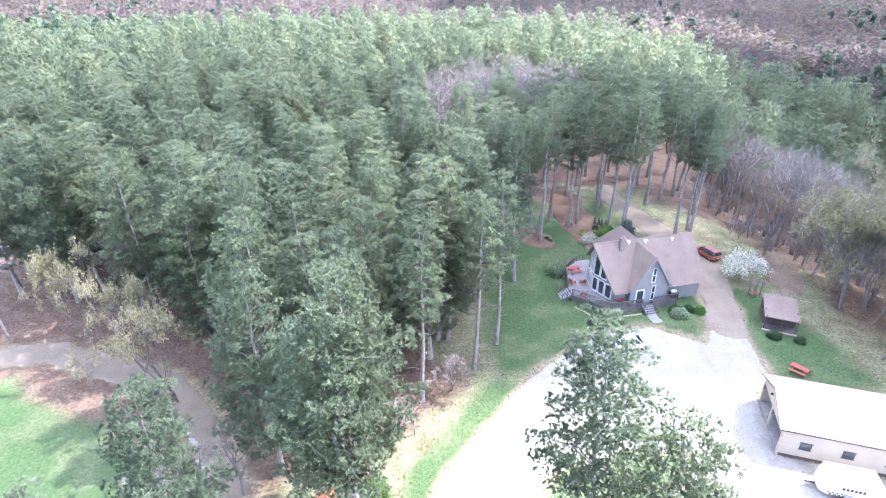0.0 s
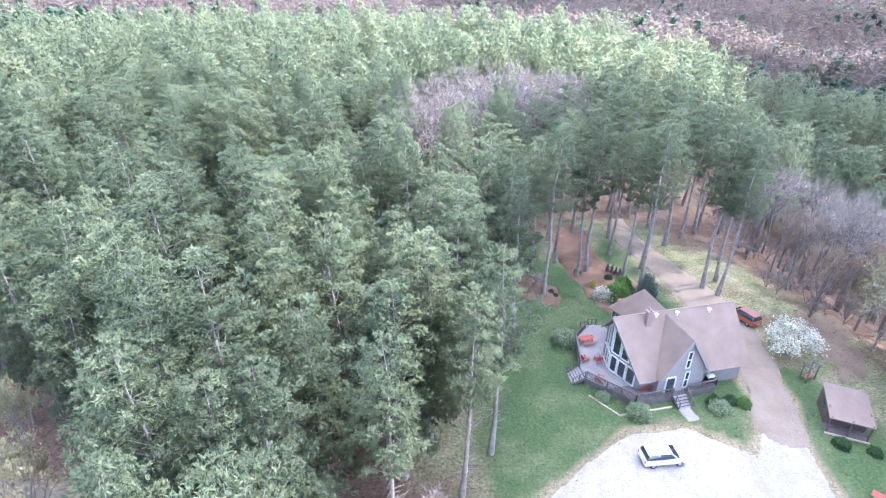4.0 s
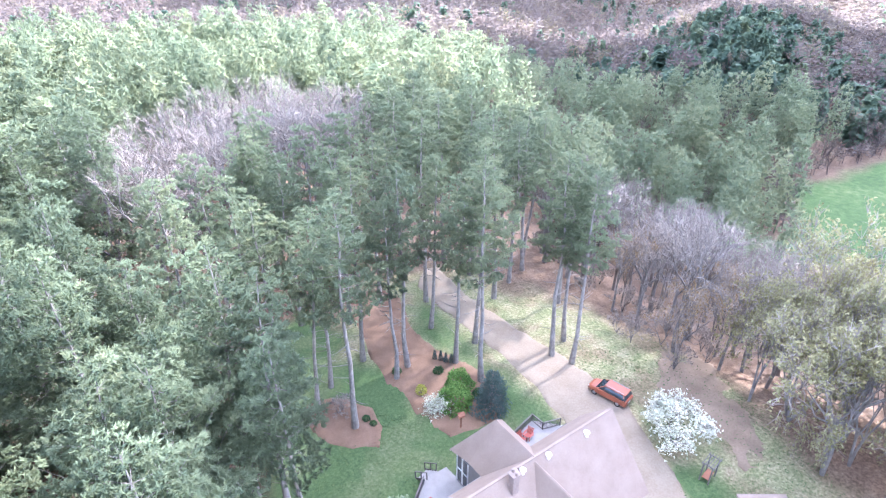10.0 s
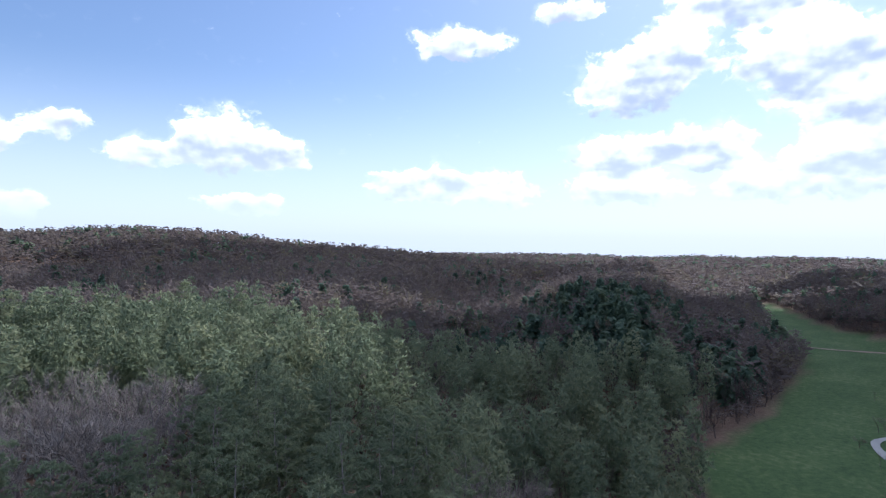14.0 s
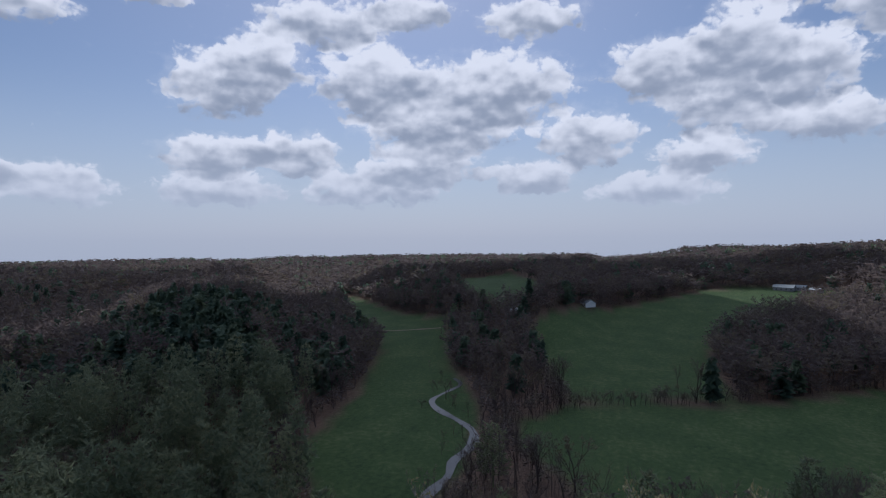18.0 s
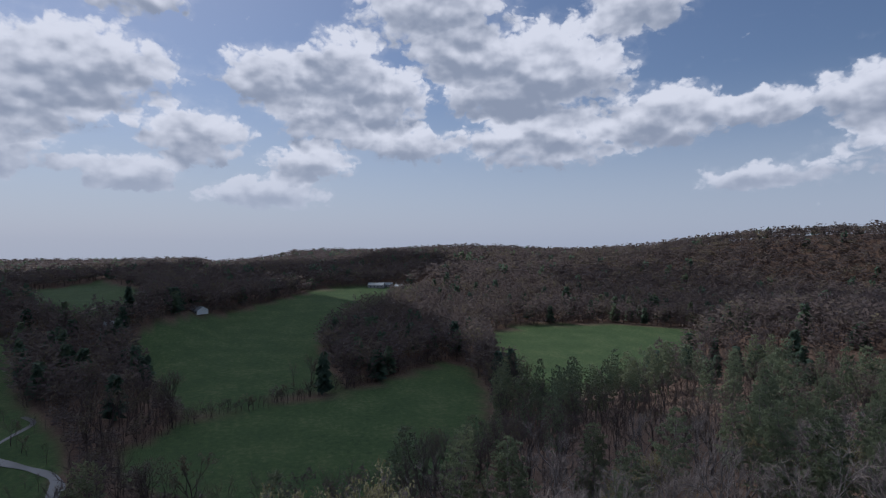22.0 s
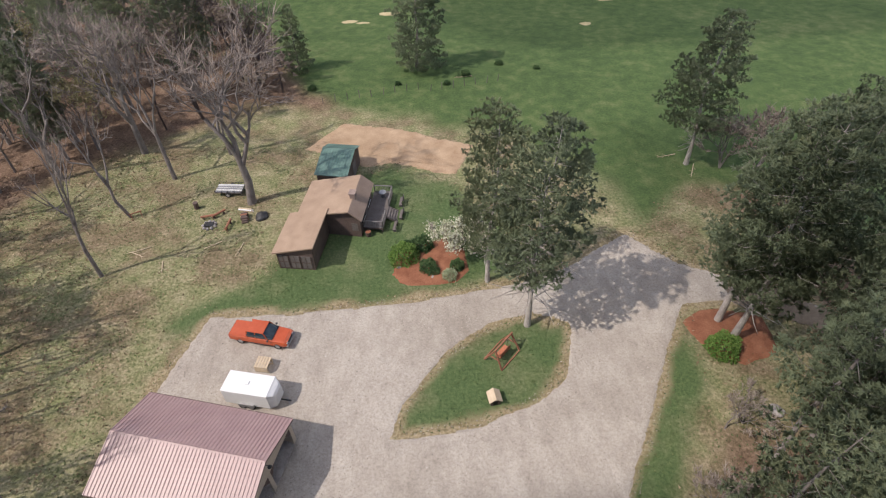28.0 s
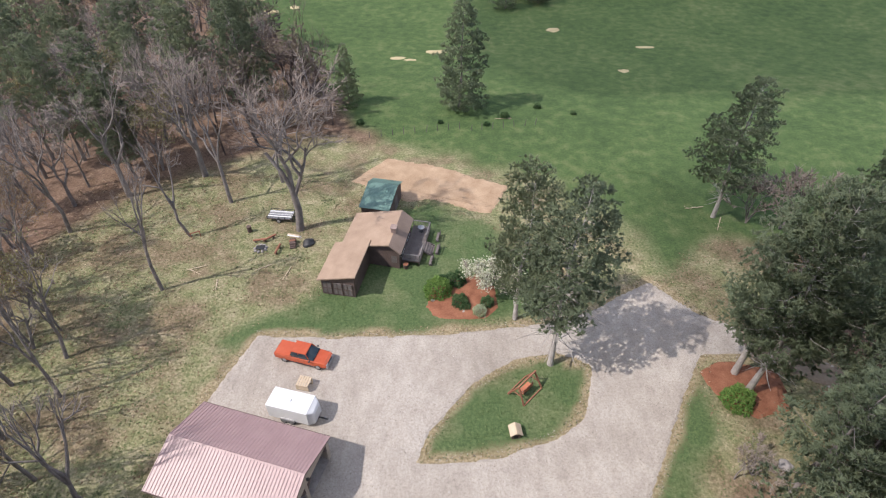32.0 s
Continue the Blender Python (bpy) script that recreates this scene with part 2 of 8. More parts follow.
def foliage(name, dark, mid, light, vary=0.25, rough=0.6, up=0.6, see=0.32, own=1.0):
    """Leaves and needles: tone by a mesh attribute and by the tree, some light through them."""
    m, nt, b = material(name)
    at = nt.nodes.new("ShaderNodeAttribute")
    at.attribute_name = "tone"
    oi = nt.nodes.new("ShaderNodeObjectInfo")
    a = nt.nodes.new("ShaderNodeMath")
    a.operation = "MULTIPLY_ADD"
    nt.links.new(oi.outputs["Random"], a.inputs[0])
    a.inputs[1].default_value = vary
    nt.links.new(at.outputs["Fac"], a.inputs[2])
    s = nt.nodes.new("ShaderNodeMath")
    s.operation = "SUBTRACT"
    nt.links.new(a.outputs[0], s.inputs[0])
    s.inputs[1].default_value = vary / 2
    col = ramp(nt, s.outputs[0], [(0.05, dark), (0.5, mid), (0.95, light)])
    nt.links.new(col, b.inputs["Base Color"])
    b.inputs["Roughness"].default_value = rough
    b.inputs["Specular IOR Level"].default_value = 0.15
    # soft shading: small leaves share the light of the crown's upper side
    geo = nt.nodes.new("ShaderNodeNewGeometry")
    dome = nt.nodes.new("ShaderNodeAttribute")
    dome.attribute_name = "dome"
    side_ = nt.nodes.new("ShaderNodeVectorMath")
    side_.operation = "ADD"
    nt.links.new(dome.outputs["Vector"], side_.inputs[0])
    side_.inputs[1].default_value = (0, 0, up)
    lift = nt.nodes.new("ShaderNodeVectorMath")
    lift.operation = "MULTIPLY_ADD"
    nt.links.new(geo.outputs["Normal"], lift.inputs[0])
    lift.inputs[1].default_value = (own, own, own)
    nt.links.new(side_.outputs[0], lift.inputs[2])
    unit = nt.nodes.new("ShaderNodeVectorMath")
    unit.operation = "NORMALIZE"
    nt.links.new(lift.outputs[0], unit.inputs[0])
    nt.links.new(unit.outputs[0], b.inputs["Normal"])
    tr = nt.nodes.new("ShaderNodeBsdfTranslucent")
    nt.links.new(col, tr.inputs[0])
    mx = nt.nodes.new("ShaderNodeMixShader")
    mx.inputs[0].default_value = see
    nt.links.new(b.outputs[0], mx.inputs[1])
    nt.links.new(tr.outputs[0], mx.inputs[2])
    nt.links.new(mx.outputs[0], nt.nodes["Material Output"].inputs[0])
    return m


M_NEEDLE = foliage("pine_needles", (0.170, 0.212, 0.140), (0.270, 0.324, 0.198), (0.385, 0.400, 0.232), vary=0.36, see=0.54, up=0.5, own=0.12)
M_SPRUCE = foliage("spruce_needles", (0.055, 0.086, 0.080), (0.100, 0.146, 0.135), (0.17, 0.22, 0.19))
M_FARCON = foliage("far_needles", (0.078, 0.122, 0.090), (0.145, 0.208, 0.138), (0.25, 0.29, 0.16), see=0.42, up=0.7, own=0.1)
M_FARDEC = foliage("far_twigs", (0.135, 0.106, 0.099), (0.204, 0.164, 0.150), (0.25, 0.215, 0.135), see=0.45, up=1.0, own=0.06)
M_TWIG = foliage("bare_twigs", (0.16, 0.125, 0.104), (0.25, 0.205, 0.176), (0.36, 0.310, 0.270), see=0.05)
M_BUD = foliage("young_leaves", (0.17, 0.155, 0.07), (0.27, 0.245, 0.12), (0.38, 0.355, 0.20), see=0.4)
M_RUSTBUD = foliage("reddish_young_leaves", (0.17, 0.105, 0.055), (0.28, 0.185, 0.095), (0.38, 0.29, 0.16), see=0.4)
M_BLOSSOM = foliage("white_blossom", (0.28, 0.31, 0.18), (0.54, 0.54, 0.41), (0.76, 0.74, 0.64), see=0.3)
M_SHRUB = foliage("shrub_leaves", (0.06, 0.12, 0.03), (0.12, 0.225, 0.055), (0.22, 0.33, 0.09), see=0.3)
M_RHODO = foliage("dark_shrub_leaves", (0.02, 0.05, 0.02), (0.05, 0.10, 0.04), (0.11, 0.17, 0.07), see=0.2)
M_BARK = plain("pine_bark", (0.145, 0.120, 0.106), (0.40, 0.36, 0.33), 1.2, 0.9, fine=9, bumps=0.6, stretch=(1, 1, 0.25))
M_PALEBARK = plain("pale_flaking_pine_bark", (0.27, 0.24, 0.22), (0.56, 0.52, 0.48), 1.2, 0.9, fine=9, bumps=0.6, stretch=(1, 1, 0.25))
M_GREYBARK = plain("grey_bark", (0.12, 0.10, 0.09), (0.30, 0.27, 0.25), 1.4, 0.9, fine=12, bumps=0.5, stretch=(1, 1, 0.2))


# cumulus between the sun and the land: their shadows lie on the house, the pine wood and the valley
def cloud_material(name, through_share):
    m, nt, b = material(name)
    b.inputs["Base Color"].default_value, b.inputs["Roughness"].default_value = (0.85, 0.85, 0.86, 1), 1.0
    tr, mx = nt.nodes.new("ShaderNodeBsdfTransparent"), nt.nodes.new("ShaderNodeMixShader")
    mx.inputs[0].default_value = through_share
    nt.links.new(b.outputs[0], mx.inputs[1])
    nt.links.new(tr.outputs[0], mx.inputs[2])
    nt.links.new(mx.outputs[0], nt.nodes["Material Output"].inputs[0])
    return m


M_GREYCLOUD, M_VEIL, M_THICK = cloud_material("grey_cloud", 0.50), cloud_material("veil_cloud", 0.86), cloud_material("thick_cloud", 0.32)


def cumulus(shadow_x, shadow_y, rx, ry, alt, seed, mat):
    """A flat-based cloud, heaped above, whose shadow falls round the given place."""
    k = alt / SUN_DIR.z
    cx, cy = shadow_x + SUN_DIR.x * k, shadow_y + SUN_DIR.y * k
    rings, seg = 18, 64
    bm = bmesh.new()
    layers = []
    for top in (0, 1):
        rows = []
        for i in range(1, rings + 1):
            q = i / rings
            row = []
            for j in range(seg):
                a = 2 * math.pi * j / seg
                c, s = math.cos(a), math.sin(a)
                edge = (abs(c) ** 4 + abs(s) ** 4) ** -0.25
                edge *= 1 + 0.07 * noise.noise(Vector((2.2 * c, 2.2 * s, seed))) + 0.04 * noise.noise(Vector((7 * c, 7 * s, seed)))
                x, y = q * edge * rx * c, q * edge * ry * s
                z = 0.0
                if top and i < rings:
                    z = (1 - q ** 3) * (22 + 12 * noise.noise(Vector((x * 0.04, y * 0.04, seed)))) + 1.0
                row.append(bm.verts.new((cx + x, cy + y, alt + z)))
            rows.append(row)
        mid = bm.verts.new((cx, cy, alt + 24 * top))
        layers.append((mid, rows))
        for j in range(seg):
            jj = (j + 1) % seg
            bm.faces.new((mid, rows[0][j], rows[0][jj]) if top else (mid, rows[0][jj], rows[0][j]))
            for a, b in zip(rows, rows[1:]):
                f = (a[j], b[j], b[jj], a[jj])
                bm.faces.new(f if top else f[::-1])
    bmesh.ops.remove_doubles(bm, verts=layers[0][1][-1] + layers[1][1][-1], dist=0.01)
    m = bpy.data.meshes.new("cloud")
    bm.to_mesh(m)
    bm.free()
    m.materials.append(mat)
    m.shade_smooth()
    return tagged(new("cloud", m), "white flat-based cumulus cloud high over the land", "cloud", kind="structure")


cumulus(28, 64, 35, 18, 620, 1, cloud_material("deep_cloud", 0.16))
cumulus(51, 115, 54, 36, 620, 9, M_GREYCLOUD)
cumulus(-62, 112, 69, 76, 640, 4, M_VEIL)
cumulus(344, 128, 262, 202, 640, 2, M_THICK)
cumulus(280, 560, 300, 200, 640, 3, cloud_material("thinner_cloud", 0.55))
cumulus(735, 60, 132, 320, 640, 7, M_THICK)
M_HALF = cloud_material("broken_cloud", 0.68)
cumulus(330, -400, 220, 150, 640, 8, M_HALF)
cumulus(-32, 18, 28, 26, 600, 5, cloud_material("denser_cloud", 0.8))
cumulus(-62, -78, 78, 44, 600, 6, M_HALF)


# ---- the lie of the land ----
def smooth(x):
    x = np.clip(x, 0, 1)
    return x * x * (3 - 2 * x)


def seg_dist(x, y, line):
    d = np.full(np.shape(x), 1e9)
    for (ax, ay), (bx, by) in zip(line, line[1:]):
        ux, uy = bx - ax, by - ay
        t = np.clip(((x - ax) * ux + (y - ay) * uy) / (ux * ux + uy * uy), 0, 1)
        d = np.minimum(d, np.hypot(x - ax - t * ux, y - ay - t * uy))
    return d


VALLEY = [(148, 112), (205, 108), (300, 152), (400, 220), (560, 330), (900, 520), (1600, 900)]
VALLEY_S = [(185, 90), (205, 30), (245, -40), (295, -110), (335, -200), (330, -330), (420, -620)]
VALLEY_N = [(150, 130), (150, 210), (195, 285), (290, 400), (430, 470)]
HILLS = [(150, 800, 25, 330, 170), (-250, 980, 28, 330, 220), (120, 1000, 30, 160, 160), (620, 900, 4, 300, 200), (790, -20, 12, 230, 130),
         (520, -760, 54, 330, 210), (60, -880, 42, 380, 250), (-420, -760, 40, 330, 260), (980, -420, 18, 300, 220),
         (60, -330, 7, 90, 90), (-170, -900, 30, 170, 190), (708, -1090, 24, 90, 120), (-700, 300, 30, 400, 400), (700, 420, 10, 140, 90)]


def waves(x, y, s, seed):
    a = seed * 1.7
    return (np.sin(x / s + a) * np.cos(y / s * 0.9 + a * 2) + 0.5 * np.sin(x / s * 2.1 - y / s * 1.3 + a * 3)) / 1.5


def ground_z(x, y):
    x, y = np.asarray(x, float), np.asarray(y, float)
    r = np.hypot(x - 25, y - 40)
    h = -0.018 * np.maximum(r - 350, 0) * smooth((x + 200) / 600) * smooth((y + 300) / 500)
    h = np.maximum(h, -32)
    for cx, cy, a, sx, sy in HILLS:
        h = h + a * np.exp(-(((x - cx) / sx) ** 2 + ((y - cy) / sy) ** 2))
    h = h * smooth((r - 65) / 170)
    far = smooth((r - 90) / 260)
    h = h + far * (3.0 * waves(x, y, 70, 1) + 6.0 * smooth((r - 400) / 500) * waves(x, y, 190, 2))
    h = h - 4.0 * smooth((-y - 10) / 60) * smooth((140 - x) / 60) * np.exp(-(((y + 75) / 70) ** 2))
    h = h - 0.11 * np.clip(x - 72, 0, 110) * smooth((85 - y) / 40) * smooth((y + 190) / 60)
    h = h - 0.05 * np.maximum(r - 1750, 0)
    for line, wide, run, deep in ((VALLEY, 42, 62 + 110 * smooth((x - 260) / 120) * smooth((110 - y) / 60), -22),
                                  (VALLEY_S, 34, 70 + 150 * smooth((x - 215) / 70), -22),
                                  (VALLEY_N, 14, 65, -17)):
        d = seg_dist(x, y, line)
        k = smooth((d - wide) / run)
        h = np.minimum(h, deep + (np.maximum(h, deep) - deep) * k)
    return h


def gz(x, y):
    return float(ground_z(x, y))


def poly_sdf(x, y, poly):
    """Signed distance to a polygon, negative inside."""
    d = seg_dist(x, y, list(poly) + [poly[0]])
    inside = np.zeros(np.shape(x), bool)
    for (ax, ay), (bx, by) in zip(poly, list(poly[1:]) + [poly[0]]):
        c = (ay > y) != (by > y)
        with np.errstate(divide="ignore", invalid="ignore"):
            inside ^= c & (x < (bx - ax) * (y - ay) / (by - ay + 1e-12) + ax)
    return np.where(inside, -d, d)


def mesh_np(name, verts, faces, mat=None, tone=None, smooth_shade=False, dome=None):
    """A mesh from arrays; tone: a value for each vertex."""
    me = bpy.data.meshes.new(name)
    verts, faces = np.asarray(verts, np.float32), np.asarray(faces, np.int32)
    k = faces.shape[1]
    me.vertices.add(len(verts))
    me.vertices.foreach_set("co", verts.ravel())
    me.loops.add(faces.size)
    me.loops.foreach_set("vertex_index", faces.ravel())
    me.polygons.add(len(faces))
    me.polygons.foreach_set("loop_start", np.arange(0, faces.size, k, dtype=np.int32))
    me.polygons.foreach_set("loop_total", np.full(len(faces), k, np.int32))
    if smooth_shade:
        me.polygons.foreach_set("use_smooth", np.ones(len(faces), bool))
    if tone is not None:
        me.attributes.new("tone", "FLOAT", "POINT").data.foreach_set("value", np.asarray(tone, np.float32))
    if dome is not None:
        me.attributes.new("dome", "FLOAT_VECTOR", "POINT").data.foreach_set("vector", np.asarray(dome, np.float32).ravel())
    me.update(calc_edges=True)
    me.validate()
    if mat:
        me.materials.append(mat)
    return me


# zones on the ground
DRIVE = [(36, 112), (33.8, 108), (34.6, 102), (36.6, 95), (38.0, 88.5), (38.8, 82), (38.6, 76), (39.9, 70.5), (38.6, 64), (36.6, 58.5), (34.4, 55.3), (28.5, 59.2),
         (22.5, 58.2), (17.5, 55), (12.5, 50.6), (8, 45.4), (4.4, 40.1), (-0.8, 32), (-4.4, 27), (-11, 27.6), (-15.2, 31), (-18.8, 37), (-24.5, 44.5), (-30, 50), (-48, 56), (-70, 53.5), (-70, 50.5),
         (-48, 53), (-32, 47.6), (-27, 42.5), (-21.5, 35), (-17.5, 28.5), (-11.5, 24.4), (-6.3, 21.4), (-2.2, 16.2), (0.8, 17.6), (6, 20.8), (12, 22.4), (22, 23.6), (35, 23.8), (43.2, 23.2),
         (46.5, 31.5), (44, 34), (33.6, 37.6), (36.2, 46.4), (38.8, 47.4), (39.4, 51), (40.6, 57.5), (42.2, 64.5), (43.8, 71), (45.0, 76.6), (44.6, 80.4),
         (43.2, 86.5), (40.6, 94.5), (38.2, 103), (37.6, 112)]
ISLAND = [(25.7, 38.4), (24.6, 35.4), (20.3, 30.2), (15.5, 27.4), (11.2, 26.4), (7.6, 28.3), (8.6, 31.5), (9.9, 34.4), (12.9, 36.4), (18.6, 38.2)]
GARDEN = [(36.0, -6.0), (30.5, -12.5), (22, -9.5), (12.6, -4.2), (15.6, 2.6), (24.8, -1.4), (27.5, -0.5)]
BED_DOG = [(24.9, 19.6), (24.6, 17.0), (22.6, 15.0), (18.6, 14.4), (16.4, 16.6), (16.6, 19.8), (18.4, 21.4), (21.3, 21.7), (23.9, 21.0)]
BED_PINES = [(14.0, 90.2), (13.6, 86.9), (14.8, 84.3), (17.1, 82.5), (19.6, 81.8), (20.8, 84.2), (20.4, 87.2), (18.2, 89.4), (15.8, 90.6)]
BED_LONG = [(26.6, 80.5), (25.3, 82.5), (24.4, 85.8), (24.0, 88.6), (22.9, 90.2), (22.6, 94), (22.6, 100), (22.5, 109), (27.7, 110), (30, 106), (29.2, 97.2), (30.3, 93.8), (32.5, 90.4), (33.9, 87.8), (34.2, 83.6), (33.4, 81.4), (31.8, 80.6), (29.4, 80.0)]
BED_W = [(-4.4, 33.4), (-3.2, 29.2), (-7.2, 27.8), (-11.6, 29.6), (-10.8, 33.8), (-7.0, 34.8)]
FIELD_S = [(48, -52), (77, -102), (102, -120), (139, -130), (124, -162), (94, -220), (74, -247), (36, -256), (30, -200), (26, -150), (18, -132), (2, -130), (-45, -126), (-160, -140), (-260, -60),
           (-120, 20), (-60, 22), (-14, 8), (-6, 12), (6, -4), (20, -14), (34, -18)]
MEADOW_1 = [(118, 124), (142, 126), (176, 152), (192, 150), (236, 157), (318, 181), (354, 193), (372, 221), (440, 255), (560, 332), (600, 330), (480, 232), (432, 172),
            (296, 134), (262, 118), (236, 106), (204, 100), (176, 96), (150, 100)]
MEADOW_2 = [(138, 40), (150, 8), (178, -20), (226, -44), (282, -62), (292, -52), (262, -8), (252, 18), (243, 66), (214, 88), (196, 84), (160, 62)]
MEADOW_3 = [(205, -62), (292, -84), (356, -110), (380, -150), (372, -230), (318, -268), (268, -268), (240, -190), (212, -120)]
HILLFIELD = [(244, 69), (264, 7), (309, 7), (378, -3), (418, -28), (537, -125), (560, -158), (622, -141), (606, -52), (518, 13), (462, 60), (369, 102), (350, 100), (296, 84)]
FIELD_E = [(412, 106), (512, 104), (640, 130), (800, 180), (640, 250), (520, 186), (450, 156), (406, 126)]
CLEARING = [(168, 288), (186, 272), (214, 280), (216, 296), (186, 302)]
FIELD_N = [(-16, 606), (40, 598), (60, 640), (20, 660), (-30, 668), (-60, 700), (-80, 690), (-45, 640)]
FIELDS = [FIELD_S, MEADOW_1, MEADOW_2, MEADOW_3, HILLFIELD, FIELD_E, CLEARING, FIELD_N]
LAWNS = [[(18, 56), (28, 60), (34, 57), (40, 66), (38, 76), (36, 84), (35, 92), (32.6, 104), (29, 98), (31, 92), (33, 86), (30, 81), (26, 84), (24, 92), (20, 95), (14, 96), (11, 88), (8, 78), (8, 66), (5, 57), (8, 50), (12, 51)],
         [(38.8, 47), (46, 44), (52, 48), (51, 56), (46, 67), (42, 70), (40, 58)], [(46, 24), (34, 24), (8, 21), (16, 4), (24, 0), (31, 3), (38, 18)],
         ISLAND, [(30, 77), (36, 80), (37, 87), (34, 92), (32, 84)], [(9, 84), (14, 92), (20, 100), (17, 108), (8, 100), (6, 90)],
         [(-30, 8), (-22, 34), (-50, 50), (-70, 40), (-80, 10)],
         [(-2.6, 28), (1.2, 33), (5.6, 41), (10.4, 47.4), (7.4, 49), (2.2, 43), (-2.2, 36.5)]]
NEAR_GRASS = [(-20, 20), (-14, 38), (-6, 42), (2, 48), (-2, 60), (8, 70), (14, 82), (20, 96), (24, 112), (40, 112), (56, 92), (60, 76), (56, 58), (60, 44), (72, 30), (74, 6), (62, -8),
              (45, -18), (20, -20), (-10, -10)]

inner = np.arange(-64, 64.1, 1.0)
steps = np.concatenate([inner, *(s * (64 + np.cumsum(0.8 * 1.058 ** np.arange(1, 96))) for s in (1, -1))])
steps.sort()
gx, gy = steps + 20, steps + 40
X, Y = np.meshgrid(gx, gy)
Z = ground_z(X, Y)
rough_ground = 0.10 * waves(X, Y, 2.3, 5) + 0.06 * waves(X, Y, 0.9, 7)
drive_d = np.minimum(poly_sdf(X, Y, DRIVE), 99)
Z = Z + rough_ground * smooth((drive_d - 0.3) / 2) * smooth((np.minimum(np.abs(X - 30), 99) + np.abs(Y - 69) - 8) / 12) * 0.6
nx, ny = len(gx), len(gy)
idx = np.arange(nx * ny).reshape(ny, nx)
quads = np.stack([idx[:-1, :-1], idx[:-1, 1:], idx[1:, 1:], idx[1:, :-1]], -1).reshape(-1, 4)


def soft_in(poly, w):
    jig = w * 0.7 * waves(X, Y, 3.1, 9) + w * 0.5 * waves(X, Y, 7.7, 3)
    return smooth(0.5 - (poly_sdf(X, Y, poly) + jig) / (2 * w))


lush = np.zeros_like(X)
for p in LAWNS:
    lush = np.maximum(lush, soft_in(p, 1.2))
field = np.zeros_like(X)
for p in FIELDS:
    field = np.maximum(field, soft_in(p, 2.5))
dry = soft_in(NEAR_GRASS, 3.0)
verge = smooth(1.25 - (np.maximum(drive_d, -poly_sdf(X, Y, ISLAND)) + 0.5 * waves(X, Y, 1.3, 2) + 0.4 * waves(X, Y, 3.4, 5)) / 1.05) * smooth((38 + 0.3 * X - np.abs(Y - 38)) / 30 + 0.6)
me = mesh_np("ground", np.stack([X, Y, Z], -1).reshape(-1, 3), quads, smooth_shade=True)
col = me.color_attributes.new("zone", "FLOAT_COLOR", "POINT")
col.data.foreach_set("color", np.stack([lush, field, dry, verge], -1).astype(np.float32).ravel())


